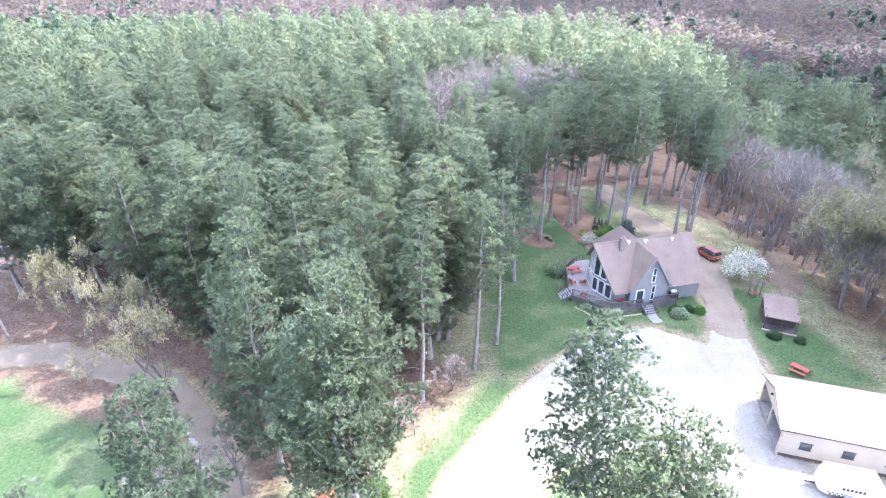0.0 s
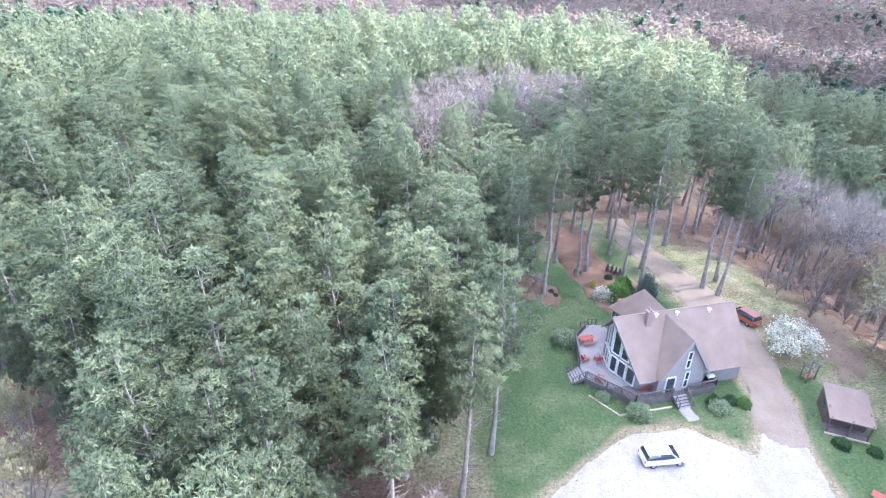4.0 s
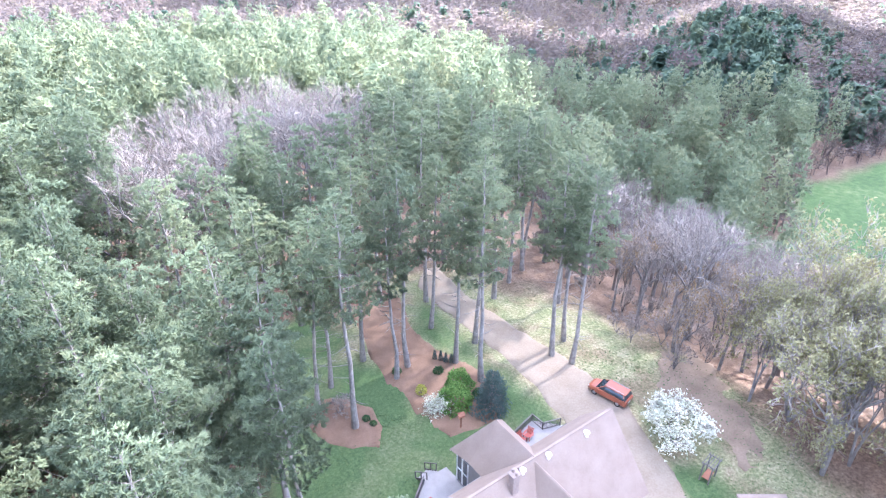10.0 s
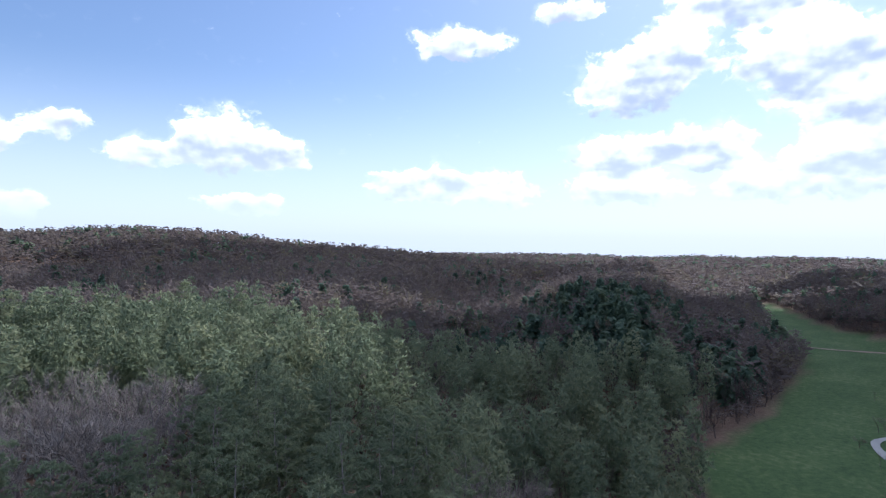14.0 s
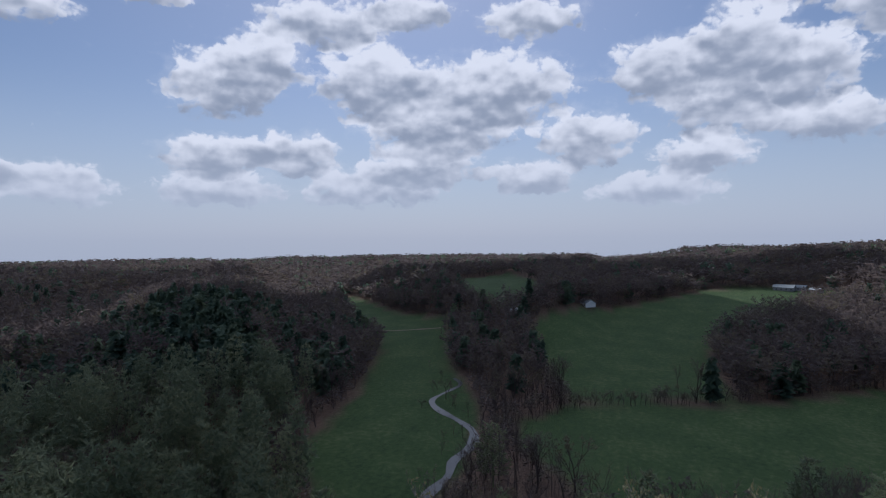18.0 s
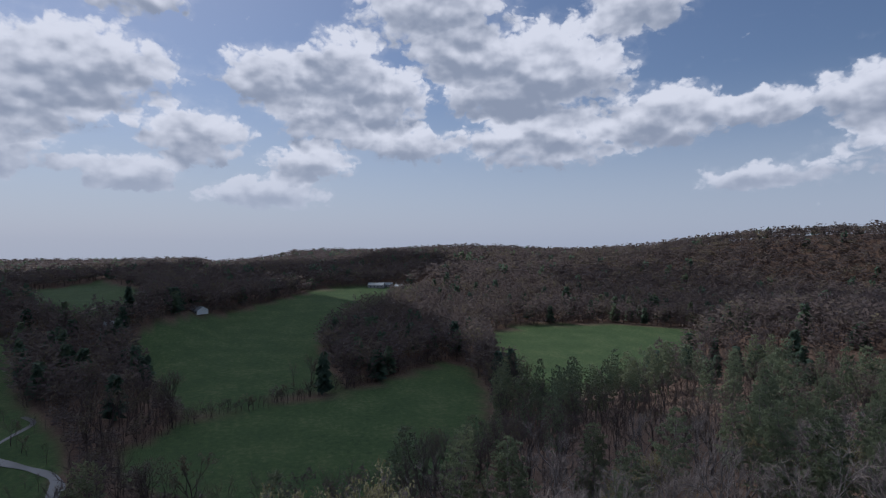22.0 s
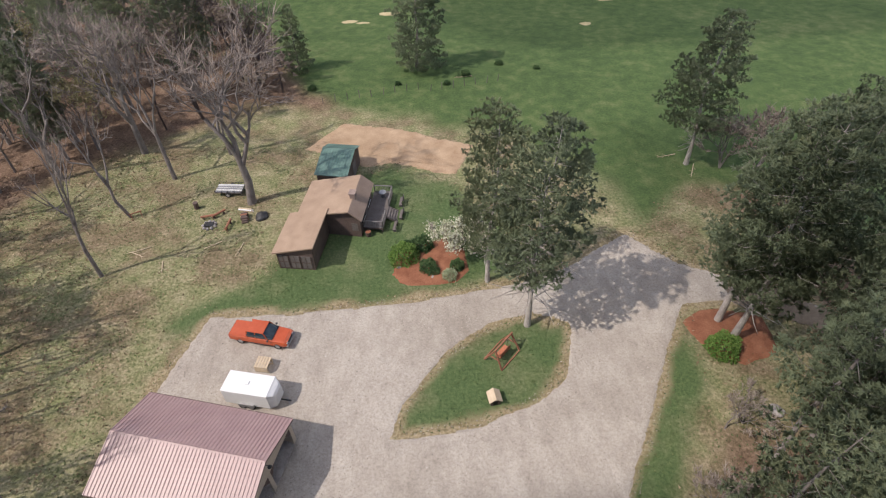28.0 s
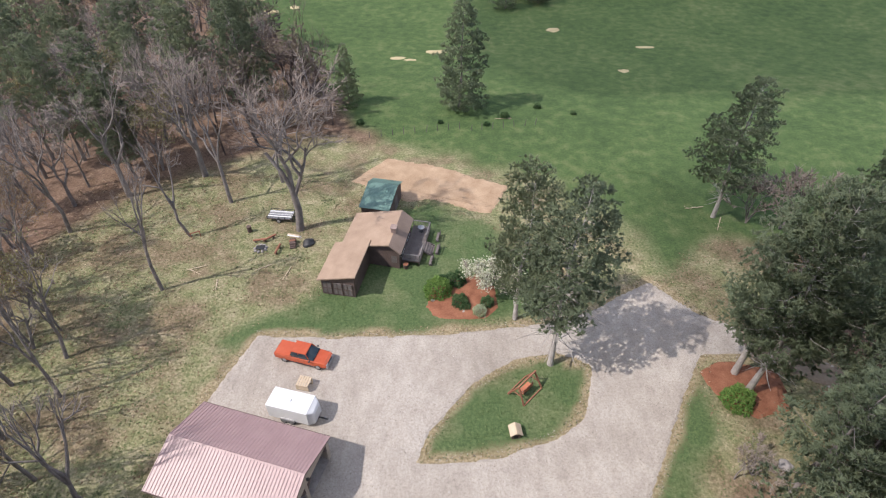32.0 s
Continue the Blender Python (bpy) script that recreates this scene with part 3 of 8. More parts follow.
def ground_material():
    m, nt, b = material("ground_cover")
    at = nt.nodes.new("ShaderNodeAttribute")
    at.attribute_name = "zone"
    sp = nt.nodes.new("ShaderNodeSeparateColor")
    nt.links.new(at.outputs["Color"], sp.inputs[0])
    n1, n2, n3, n4 = tex_noise(nt, 0.06, 5), tex_noise(nt, 0.5, 5, 0.6), tex_noise(nt, 3.2, 6, 0.65), tex_noise(nt, 14, 4, 0.7)
    mixn = mixcol(nt, 0.5, n2, n3)
    litter = ramp(nt, mixn, [(0.30, (0.098, 0.062, 0.044)), (0.52, (0.182, 0.122, 0.088)), (0.72, (0.27, 0.20, 0.15))])
    drycol = ramp(nt, mixn, [(0.30, (0.100, 0.128, 0.054)), (0.45, (0.195, 0.204, 0.102)), (0.58, (0.292, 0.266, 0.164)), (0.72, (0.41, 0.345, 0.242))])
    lushcol = ramp(nt, mixcol(nt, 0.4, n3, n4), [(0.3, (0.056, 0.092, 0.038)), (0.52, (0.086, 0.132, 0.054)), (0.74, (0.145, 0.178, 0.082))])
    fieldcol = ramp(nt, mixcol(nt, 0.6, n1, n2), [(0.32, (0.046, 0.080, 0.032)), (0.52, (0.078, 0.124, 0.046)), (0.70, (0.150, 0.175, 0.080))])
    c0 = mixcol(nt, sp.outputs[2], litter, drycol)
    worn = ramp(nt, mixcol(nt, 0.6, n2, n3), [(0.32, (0.15, 0.125, 0.06)), (0.5, (0.29, 0.235, 0.145)), (0.7, (0.42, 0.36, 0.25))])
    bare = ramp(nt, tex_noise(nt, 0.16, 4, 0.6), [(0.46, (0, 0, 0)), (0.60, (1, 1, 1))])
    thin_dry = nt.nodes.new("ShaderNodeMath")
    thin_dry.operation = "MULTIPLY"
    nt.links.new(bare, thin_dry.inputs[0])
    thin_dry.inputs[1].default_value = 0.62
    c = mixcol(nt, thin_dry.outputs[0], c0, litter)
    c = mixcol(nt, sp.outputs[1], c, fieldcol)
    tired = nt.nodes.new("ShaderNodeMath")
    tired.operation = "MULTIPLY"
    nt.links.new(bare, tired.inputs[0])
    tired.inputs[1].default_value = 0.30
    c = mixcol(nt, sp.outputs[0], c, mixcol(nt, tired.outputs[0], lushcol, drycol))
    edge = nt.nodes.new("ShaderNodeMath")
    edge.operation, edge.use_clamp = "MULTIPLY_ADD", True
    nt.links.new(at.outputs["Alpha"], edge.inputs[0])
    edge.inputs[1].default_value = 1.5
    thin = nt.nodes.new("ShaderNodeMath")
    thin.operation = "MULTIPLY_ADD"
    nt.links.new(n3, thin.inputs[0])
    thin.inputs[1].default_value, thin.inputs[2].default_value = -1.6, 0.55
    nt.links.new(thin.outputs[0], edge.inputs[2])
    c = mixcol(nt, edge.outputs[0], c, worn)
    blades = ramp(nt, mixcol(nt, 0.55, n3, tex_noise(nt, 10, 5, 0.8)), [(0.35, (0.60, 0.60, 0.58)), (0.5, (1.0, 1.0, 1.0)), (0.65, (1.45, 1.43, 1.38))])
    even = nt.nodes.new("ShaderNodeMath")
    even.operation = "MULTIPLY_ADD"
    nt.links.new(sp.outputs[0], even.inputs[0])
    even.inputs[1].default_value, even.inputs[2].default_value = -0.45, 1.0
    c = mixcol(nt, even.outputs[0], c, blades, "MULTIPLY")
    nt.links.new(c, b.inputs["Base Color"])
    b.inputs["Roughness"].default_value = 0.95
    b.inputs["Specular IOR Level"].default_value = 0.15
    bump(nt, b, mixcol(nt, 0.5, n3, n4), 0.7, 0.12)
    return m


me.materials.append(ground_material())
ground = tagged(new("ground", me), "rolling land with lawns, dry grass, fields and woodland floor", "ground", kind="structure")


def patch(name, poly, step, lift, mat, ragged=0.25, holes=(), drop=0.09, dome=0.0):
    """A sheet that lies on the ground within a polygon, its edge ragged and turned down into the soil."""
    px, py = np.array(poly).T
    xs, ys = np.arange(px.min() - step, px.max() + 2 * step, step), np.arange(py.min() - step, py.max() + 2 * step, step)
    gx_, gy_ = np.meshgrid(xs, ys)

    def dist(a, b):
        d = poly_sdf(a, b, poly)
        for hole in holes:
            d = np.maximum(d, -poly_sdf(a, b, hole))
        return d + ragged * (waves(a, b, 0.9, 4) + 0.6 * waves(a, b, 2.6, 8))

    d = dist(gx_, gy_)
    e = step * 0.1
    dx, dy = (dist(gx_ + e, gy_) - d) / e, (dist(gx_, gy_ + e) - d) / e
    n = np.maximum(np.hypot(dx, dy), 0.5)
    out = d > 0
    mx = np.where(out, np.clip(d, 0, 1.2 * step), 0)
    fx, fy = gx_ - dx / n * mx, gy_ - dy / n * mx
    fz = ground_z(fx, fy) + lift + dome * smooth(-d / 2.0) + 0.02 * waves(fx, fy, 1.4, 6)
    fz = np.where(out, fz - drop, fz)
    ii = np.arange(fx.size).reshape(fx.shape)
    q = np.stack([ii[:-1, :-1], ii[:-1, 1:], ii[1:, 1:], ii[1:, :-1]], -1).reshape(-1, 4)
    keep = (~out.ravel()[q]).any(1)
    q = q[keep]
    used = np.unique(q)
    back = np.zeros(fx.size, int)
    back[used] = np.arange(len(used))
    v = np.stack([fx, fy, fz], -1).reshape(-1, 3)[used]
    return new(name, mesh_np(name, v, back[q], mat, smooth_shade=True))


def gravel_material():
    """Crushed stone: pale and dusty where driven, darker and browner between, with loose stones."""
    m, nt, b = material("pale_gravel")
    wide, mid, small, grit = tex_noise(nt, 0.13, 3), tex_noise(nt, 0.7, 5, 0.62, stretch=(1.0, 0.45, 1.0)), tex_noise(nt, 4.5, 5, 0.7), tex_noise(nt, 22, 3, 0.75)
    base = ramp(nt, mixcol(nt, 0.55, wide, mid), [(0.30, (0.305, 0.268, 0.230)), (0.5, (0.398, 0.358, 0.315)), (0.70, (0.482, 0.445, 0.398))])
    stones = ramp(nt, mixcol(nt, 0.5, small, grit), [(0.32, (0.60, 0.57, 0.55)), (0.5, (1.0, 1.0, 1.0)), (0.66, (1.26, 1.24, 1.21))])
    nt.links.new(mixcol(nt, 1.0, base, stones, "MULTIPLY"), b.inputs["Base Color"])
    b.inputs["Roughness"].default_value, b.inputs["Specular IOR Level"].default_value = 0.95, 0.2
    bump(nt, b, mixcol(nt, 0.5, small, grit), 0.7, 0.06)
    return m


M_GRAVEL = gravel_material()
M_MULCH = plain("red_bark_mulch", (0.17, 0.065, 0.038), (0.36, 0.165, 0.10), 0.8, 0.95, fine=9, bumps=0.8, spec=0.15)
M_LITTER = plain("pine_straw", (0.150, 0.090, 0.060), (0.275, 0.175, 0.122), 0.6, 0.95, fine=8, bumps=0.7, spec=0.15)
M_SOIL = plain("tilled_soil", (0.29, 0.19, 0.118), (0.52, 0.385, 0.265), 0.5, 0.95, fine=6, bumps=0.8, spec=0.15)
M_WATER = plain("stream_water", (0.06, 0.06, 0.055), (0.10, 0.10, 0.09), 0.3, 0.28, fine=2.5, bumps=0.15, spec=0.8)
M_DIRT = plain("packed_brown_dirt", (0.222, 0.168, 0.122), (0.325, 0.264, 0.204), 0.4, 0.95, fine=6, bumps=0.5, spec=0.15)
M_EARTH = plain("bare_brown_earth", (0.165, 0.118, 0.085), (0.285, 0.215, 0.158), 0.4, 0.95, fine=5, bumps=0.6, spec=0.15)
tagged(patch("road", DRIVE, 0.4, 0.05, M_GRAVEL, 0.13, [ISLAND]), "pale gravel driveway with a wide turning apron", "driveway", kind="structure")


tagged(patch("dirt_lane", [(35.6, 112), (33.2, 108), (34.0, 102), (36.0, 95), (37.4, 88.5), (38.2, 82), (38.0, 76), (39.3, 70.5), (38.0, 64), (36.0, 58.8), (37.6, 56.6), (40.4, 56.0), (41.2, 57.5), (42.8, 64.5), (44.4, 71), (45.6, 76.6), (45.2, 80.6), (43.8, 86.7), (41.2, 94.7), (38.8, 103.2), (38.0, 112)], 0.4, 0.08, M_DIRT, 0.22), "packed brown dirt lane that leads past the house into the pines", "lane", kind="structure")
tagged(patch("dirt_lane", [(-9.5, 27.8), (-11.4, 28.2), (-15.4, 31.6), (-19.2, 37.4), (-24.8, 45), (-30.4, 50.6), (-48, 56.6), (-70, 54), (-70, 50), (-48, 52.4), (-32, 47.0), (-26.6, 42), (-21.2, 34.6), (-17.2, 28.1), (-11.3, 23.9), (-9.4, 23.2)], 0.4, 0.08, M_DIRT, 0.35), "narrow dirt lane through dry grass beside the wood", "lane", kind="structure")
tagged(patch("flower_bed", BED_DOG, 0.4, 0.06, M_MULCH, 0.2, dome=0.15), "red bark mulch bed under flowering shrubs", "flower bed", kind="structure")
tagged(patch("flower_bed", BED_PINES, 0.4, 0.06, M_LITTER, 0.2, dome=0.15), "mulched bed round tall pine trunks on the lawn", "flower bed", kind="structure")
tagged(patch("flower_bed", BED_LONG, 0.5, 0.05, M_LITTER, 0.3, dome=0.1), "long pine straw bed with shrubs behind the house", "flower bed", kind="structure")
tagged(patch("flower_bed", BED_W, 0.4, 0.06, M_MULCH, 0.2, dome=0.12), "red mulch bed at the feet of two pines", "flower bed", kind="structure")
tagged(patch("garden_plot", GARDEN, 0.5, 0.05, M_SOIL, 0.25, dome=0.1), "tilled brown vegetable plot with rows", "garden", kind="structure")
tagged(patch("bare_earth", [(50.6, 76.4), (52.2, 80.6), (56.0, 83.0), (61.5, 83.4), (60.8, 78.0), (56.6, 71.0), (53.2, 66.4), (49.6, 65.6), (50.6, 70.0)], 0.5, 0.03, M_EARTH, 1.5), "bare brown earth beside the lane at the wood's edge", "earth", kind="structure")
RIVER = [(372, 214), (330, 168), (292, 140), (268, 124), (259, 117), (247, 121), (232, 125), (222, 119), (212, 108), (203, 100), (190, 97), (182, 99), (176, 102), (168, 98), (155, 102), (140, 100), (120, 108)]


def ribbon(name, line, wide, lift, mat, seg=3.0, slack=0.0):
    pts = [Vector(line[0])]
    for a, b in zip(line, line[1:]):
        a, b = Vector(a), Vector(b)
        k = max(1, int((b - a).length / seg))
        pts += [a.lerp(b, (i + 1) / k) for i in range(k)]
    for _ in range(3):
        pts = [pts[0]] + [(p + 2 * q + r) / 4 for p, q, r in zip(pts, pts[1:], pts[2:])] + [pts[-1]]
    v, f = [], []
    for i, p in enumerate(pts):
        d = (pts[min(i + 1, len(pts) - 1)] - pts[max(i - 1, 0)]).normalized()
        n = Vector((-d.y, d.x))
        w = wide * (1 + 0.35 * math.sin(i * 0.9) * math.cos(i * 0.37)) * (1 - slack * smooth((p.x - 200) / 60))
        for s in (-1, 1):
            q = p + n * (s * w / 2)
            v.append((q.x, q.y, gz(p.x, p.y) + lift))
        if i:
            k = 2 * i
            f.append((k - 2, k - 1, k + 1, k))
    return new(name, mesh_np(name, v, f, mat, smooth_shade=True))


tagged(ribbon("stream", RIVER[3:], 3.0, 0.22, M_WATER, slack=0.45), "shallow winding stream through the meadow", "stream", kind="structure")
tagged(ribbon("lane", [(352, 250), (376, 225), (386, 194), (410, 160), (436, 128), (470, 98), (520, 96)], 3.6, 0.3, M_DIRT), "pale country lane across the valley", "road", kind="structure")


# ---- trees ----
def tube(p0, p1, r0, r1, k=5):
    """A tapered limb as vertices and triangles."""
    p0, p1 = np.asarray(p0, float), np.asarray(p1, float)
    d = p1 - p0
    d = d / (np.linalg.norm(d) + 1e-9)
    a = np.cross(d, (0.3, 0.9, 0.2) if abs(d[2]) > 0.7 else (0, 0, 1))
    a /= np.linalg.norm(a)
    b = np.cross(d, a)
    t = np.arange(k) * 2 * np.pi / k
    ring = np.cos(t)[:, None] * a + np.sin(t)[:, None] * b
    v = np.concatenate([p0 + r0 * ring, p1 + r1 * ring])
    i = np.arange(k)
    j = (i + 1) % k
    f = np.concatenate([np.stack([i, j, j + k], 1), np.stack([i, j + k, i + k], 1)])
    return v, f


class Soup:
    """Triangles gathered for one mesh."""

    def __init__(self):
        self.v, self.f, self.t, self.d, self.n = [], [], [], [], 0

    def add(self, v, f, tone=0.5, dome=(0.0, 0.0, 0.6)):
        v = np.asarray(v, float)
        self.v.append(v)
        self.d.append(np.broadcast_to(np.asarray(dome, float), v.shape))
        self.f.append(np.asarray(f) + self.n)
        self.t.append(np.broadcast_to(np.asarray(tone, float), (len(v),)))
        self.n += len(v)

    def leaves(self, tips, roots, widths, tone, rng, dome=None):
        """One thin triangle for each leaf or tuft, broad at the root."""
        tips, roots = np.asarray(tips), np.asarray(roots)
        d = tips - roots
        s = np.cross(d, rng.normal(size=d.shape))
        s /= np.linalg.norm(s, axis=1, keepdims=True) + 1e-9
        s *= np.asarray(widths)[:, None] / 2
        v = np.stack([roots + s, roots - s, tips], 1).reshape(-1, 3)
        i = np.arange(len(d))[:, None] * 3
        self.add(v, i + [0, 1, 2], np.repeat(tone, 3), (0.0, 0.0, 0.6) if dome is None else np.repeat(dome, 3, 0))

    def arrays(self):
        return np.concatenate(self.v), np.concatenate(self.f), np.concatenate(self.t)


def pine_arrays(seed, height, start, radius, whorl=0.90, clump=1.0, tufts=16, blades=8, needle=0.275, slim=0.50, bend=0.3, dead=8, taper=1.35, limbs=5, foot=0.6, dead_reach=2.4):
    """White pine: tiers of limbs that sweep up, each bearing rounded clumps of needles on its outer part."""
    rng = np.random.default_rng(seed)
    wood, crown = Soup(), Soup()
    bends = rng.normal(0, bend, (6, 2)).cumsum(0) * 0.5
    zs = np.linspace(0, height, 7)
    axis = np.column_stack([np.r_[0, bends[:, 0]], np.r_[0, bends[:, 1]], zs])

    def at(z):
        return np.array([np.interp(z, zs, axis[:, i]) for i in range(3)])

    r0 = 0.0100 * height + 0.035
    for i in range(6):
        ra, rb = r0 * (1 - zs[i] / height) ** 0.95 + 0.012, r0 * (1 - zs[i + 1] / height) ** 0.95 + 0.012
        wood.add(*tube(axis[i], axis[i + 1], ra * (1.35 if i == 0 else 1), rb, 8))
    for _ in range(dead):
        z = rng.uniform(0.15, max(start, 0.25) + (0.12 if dead_reach > 4 else 0.0)) * height
        a, l = rng.uniform(0, 6.28), rng.uniform(0.25 * dead_reach, dead_reach)
        p = at(z)
        half = p + [math.cos(a) * l * 0.55, math.sin(a) * l * 0.55, rng.uniform(-0.2, 0.25)]
        tip = half + [math.cos(a + rng.normal(0, 0.3)) * l * 0.45, math.sin(a + rng.normal(0, 0.3)) * l * 0.45, rng.uniform(-0.2, 0.45)]
        wood.add(*tube(p, half, 0.03 + 0.012 * l, 0.02 + 0.006 * l, 3))
        wood.add(*tube(half, tip, 0.02 + 0.006 * l, 0.008, 3))
    z = start * height
    lump = rng.uniform(0, 6.28, 3)
    centres, outs = [], []
    while z < height - 0.5:
        s = (z / height - start) / (1 - start)
        prof = min(1.0, foot + 1.5 * s) * max(0.0, 1 - s ** taper) ** 0.8 + 0.07
        k = limbs if s < 0.85 else 4
        a0 = rng.uniform(0, 6.28)
        for j in range(k):
            a = a0 + j * 2 * math.pi / k + rng.normal(0, 0.22)
            reach = radius * prof * rng.uniform(0.66, 1.2) * (1 + 0.18 * math.sin(2 * a + lump[0] + z * 0.4))
            up = 0.02 + 0.62 * s ** 1.3 + rng.normal(0, 0.07)
            p = at(z)
            out = np.array([math.cos(a), math.sin(a), 0])
            q = p + out * reach + np.array([0, 0, reach * up + 0.12 * reach])
            m = p + out * reach * 0.55 + np.array([0, 0, reach * up * 0.4 - 0.05 * reach])
            wood.add(*tube(p, m, 0.012 + 0.006 * reach, 0.010 + 0.003 * reach, 3))
            wood.add(*tube(m, q, 0.012 + 0.003 * reach, 0.005, 3))
            n = max(1, int(round(reach / (0.86 * clump))))
            side = np.array([-out[1], out[0], 0])
            for i in range(n):
                u = 1.0 - 0.72 * i / max(n, 2) * rng.uniform(0.85, 1.1)
                c = p + (m - p) * (u / 0.55) if u < 0.55 else m + (q - m) * ((u - 0.55) / 0.45)
                off = (0.0 if i == 0 else (1 if i % 2 else -1) * rng.uniform(0.10, 0.34) * reach)
                centres.append(c + side * off + rng.normal(0, 0.1, 3) * clump)
                outs.append(out)
        z += whorl * rng.uniform(0.8, 1.2)
    top = at(height)
    centres.append(top - [0, 0, 0.3])
    outs.append(np.array([0, 0, 1.0]))
    c, o = np.array(centres), np.array(outs)
    # each limb's mass is made of small tufts set on its upper and outer side
    n = len(c)
    size = clump * rng.uniform(0.7, 1.2, n)
    w = rng.normal(size=(n, tufts, 3)) + o[:, None] * 0.3 + [0, 0, 0.30]
    w /= np.linalg.norm(w, axis=2, keepdims=True)
    tuft = (c[:, None] + w * [0.84, 0.84, 0.36] * (size[:, None] * rng.uniform(0.45, 1.0, (n, tufts)))[:, :, None]).reshape(-1, 3)
    w = w.reshape(-1, 3)
    oo = np.repeat(o, tufts, 0)
    k = len(tuft)
    # upper tufts and higher limbs toned lighter: light from above put into colour
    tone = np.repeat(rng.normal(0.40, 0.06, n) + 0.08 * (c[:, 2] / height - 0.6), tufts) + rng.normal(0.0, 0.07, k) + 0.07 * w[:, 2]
    d = rng.normal(size=(k, blades, 3)) * 0.8 + w[:, None] * 0.55 + oo[:, None] * 0.2 + [0, 0, 0.25]
    d /= np.linalg.norm(d, axis=2, keepdims=True)
    length = needle * rng.uniform(0.75, 1.25, (k, blades)) * rng.uniform(0.8, 1.25, (k, 1))
    root = tuft[:, None] - d * length[:, :, None] * 0.15
    tip = tuft[:, None] + d * length[:, :, None]
    dome = w[:, None] * 0.50 + d * 0.16 + oo[:, None] * 0.25 + [0, 0, 0.30]
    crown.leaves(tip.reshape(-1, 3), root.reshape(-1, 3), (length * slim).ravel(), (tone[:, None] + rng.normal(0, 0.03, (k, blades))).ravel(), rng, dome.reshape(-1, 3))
    return wood, crown


def bare_arrays(seed, height, radius, forks=4, twigs=5, leaf=0, leaf_size=0.16, low=0.3, lean=0.0, stems=1, thick=0.014):
    """Leafless broad-leaved tree: limbs that fork and fork again, fine twigs at the ends, buds if wanted."""
    rng = np.random.default_rng(seed)
    wood, fine, buds = Soup(), Soup(), Soup()
    ends = []

    def grow(p, d, length, r, level):
        q = p + d * length
        mid = p + d * length * 0.5 + rng.normal(0, 0.05 * length, 3)
        k = 7 if level == 0 else 4 if level < 3 else 3
        wood.add(*tube(p, mid, r, r * 0.82, k), 0.45)
        wood.add(*tube(mid, q, r * 0.82, r * 0.62, k), 0.5)
        if level >= forks:
            ends.append((q, d, length))
            ends.append((mid, d, length))
            return
        n = rng.integers(2, 4) if level else 3
        for i in range(n):
            nd = d + rng.normal(0, 0.42, 3) + np.array([0, 0, 0.16])
            nd /= np.linalg.norm(nd)
            grow(mid + (q - mid) * rng.uniform(0.3, 1.0), nd, length * rng.uniform(0.62, 0.86), r * rng.uniform(0.5, 0.66), level + 1)

    for i in range(stems):
        d = np.array([lean + (rng.normal(0, 0.28) if stems > 1 else rng.normal(0, 0.05)), rng.normal(0, 0.28 if stems > 1 else 0.05), 1.0])
        grow(np.zeros(3), d / np.linalg.norm(d), height * low, thick * height * (0.7 if stems > 1 else 1), 0)
    for q, d, length in ends:
        n = twigs
        dd = d + rng.normal(0, 0.55, (n, 3)) + [0, 0, 0.25]
        dd /= np.linalg.norm(dd, axis=1, keepdims=True)
        root = np.repeat(q[None], n, 0)
        l = length * rng.uniform(0.5, 1.1, n)
        fine.leaves(root + dd * l[:, None], root, np.full(n, 0.06), rng.uniform(0.35, 0.8, n), rng)
        if leaf:
            c = np.repeat(root + dd * (l * rng.uniform(0.3, 1, n))[:, None], leaf, 0) + rng.normal(0, 0.16, (n * leaf, 3))
            e = rng.normal(0, 1, c.shape)
            e /= np.linalg.norm(e, axis=1, keepdims=True)
            buds.leaves(c + e * leaf_size, c - e * leaf_size * 0.3, np.full(len(c), leaf_size * 0.8), rng.uniform(0.2, 0.9, len(c)), rng)
    v = np.concatenate([x for s in (wood, fine) for x in s.v])
    scale = np.array([radius / max(1e-3, np.percentile(np.hypot(v[:, 0], v[:, 1]), 97)), 0, height / v[:, 2].max()])
    scale[1] = scale[0]
    for s in (wood, fine, buds):
        s.v = [x * scale for x in s.v]
    return wood, fine, buds


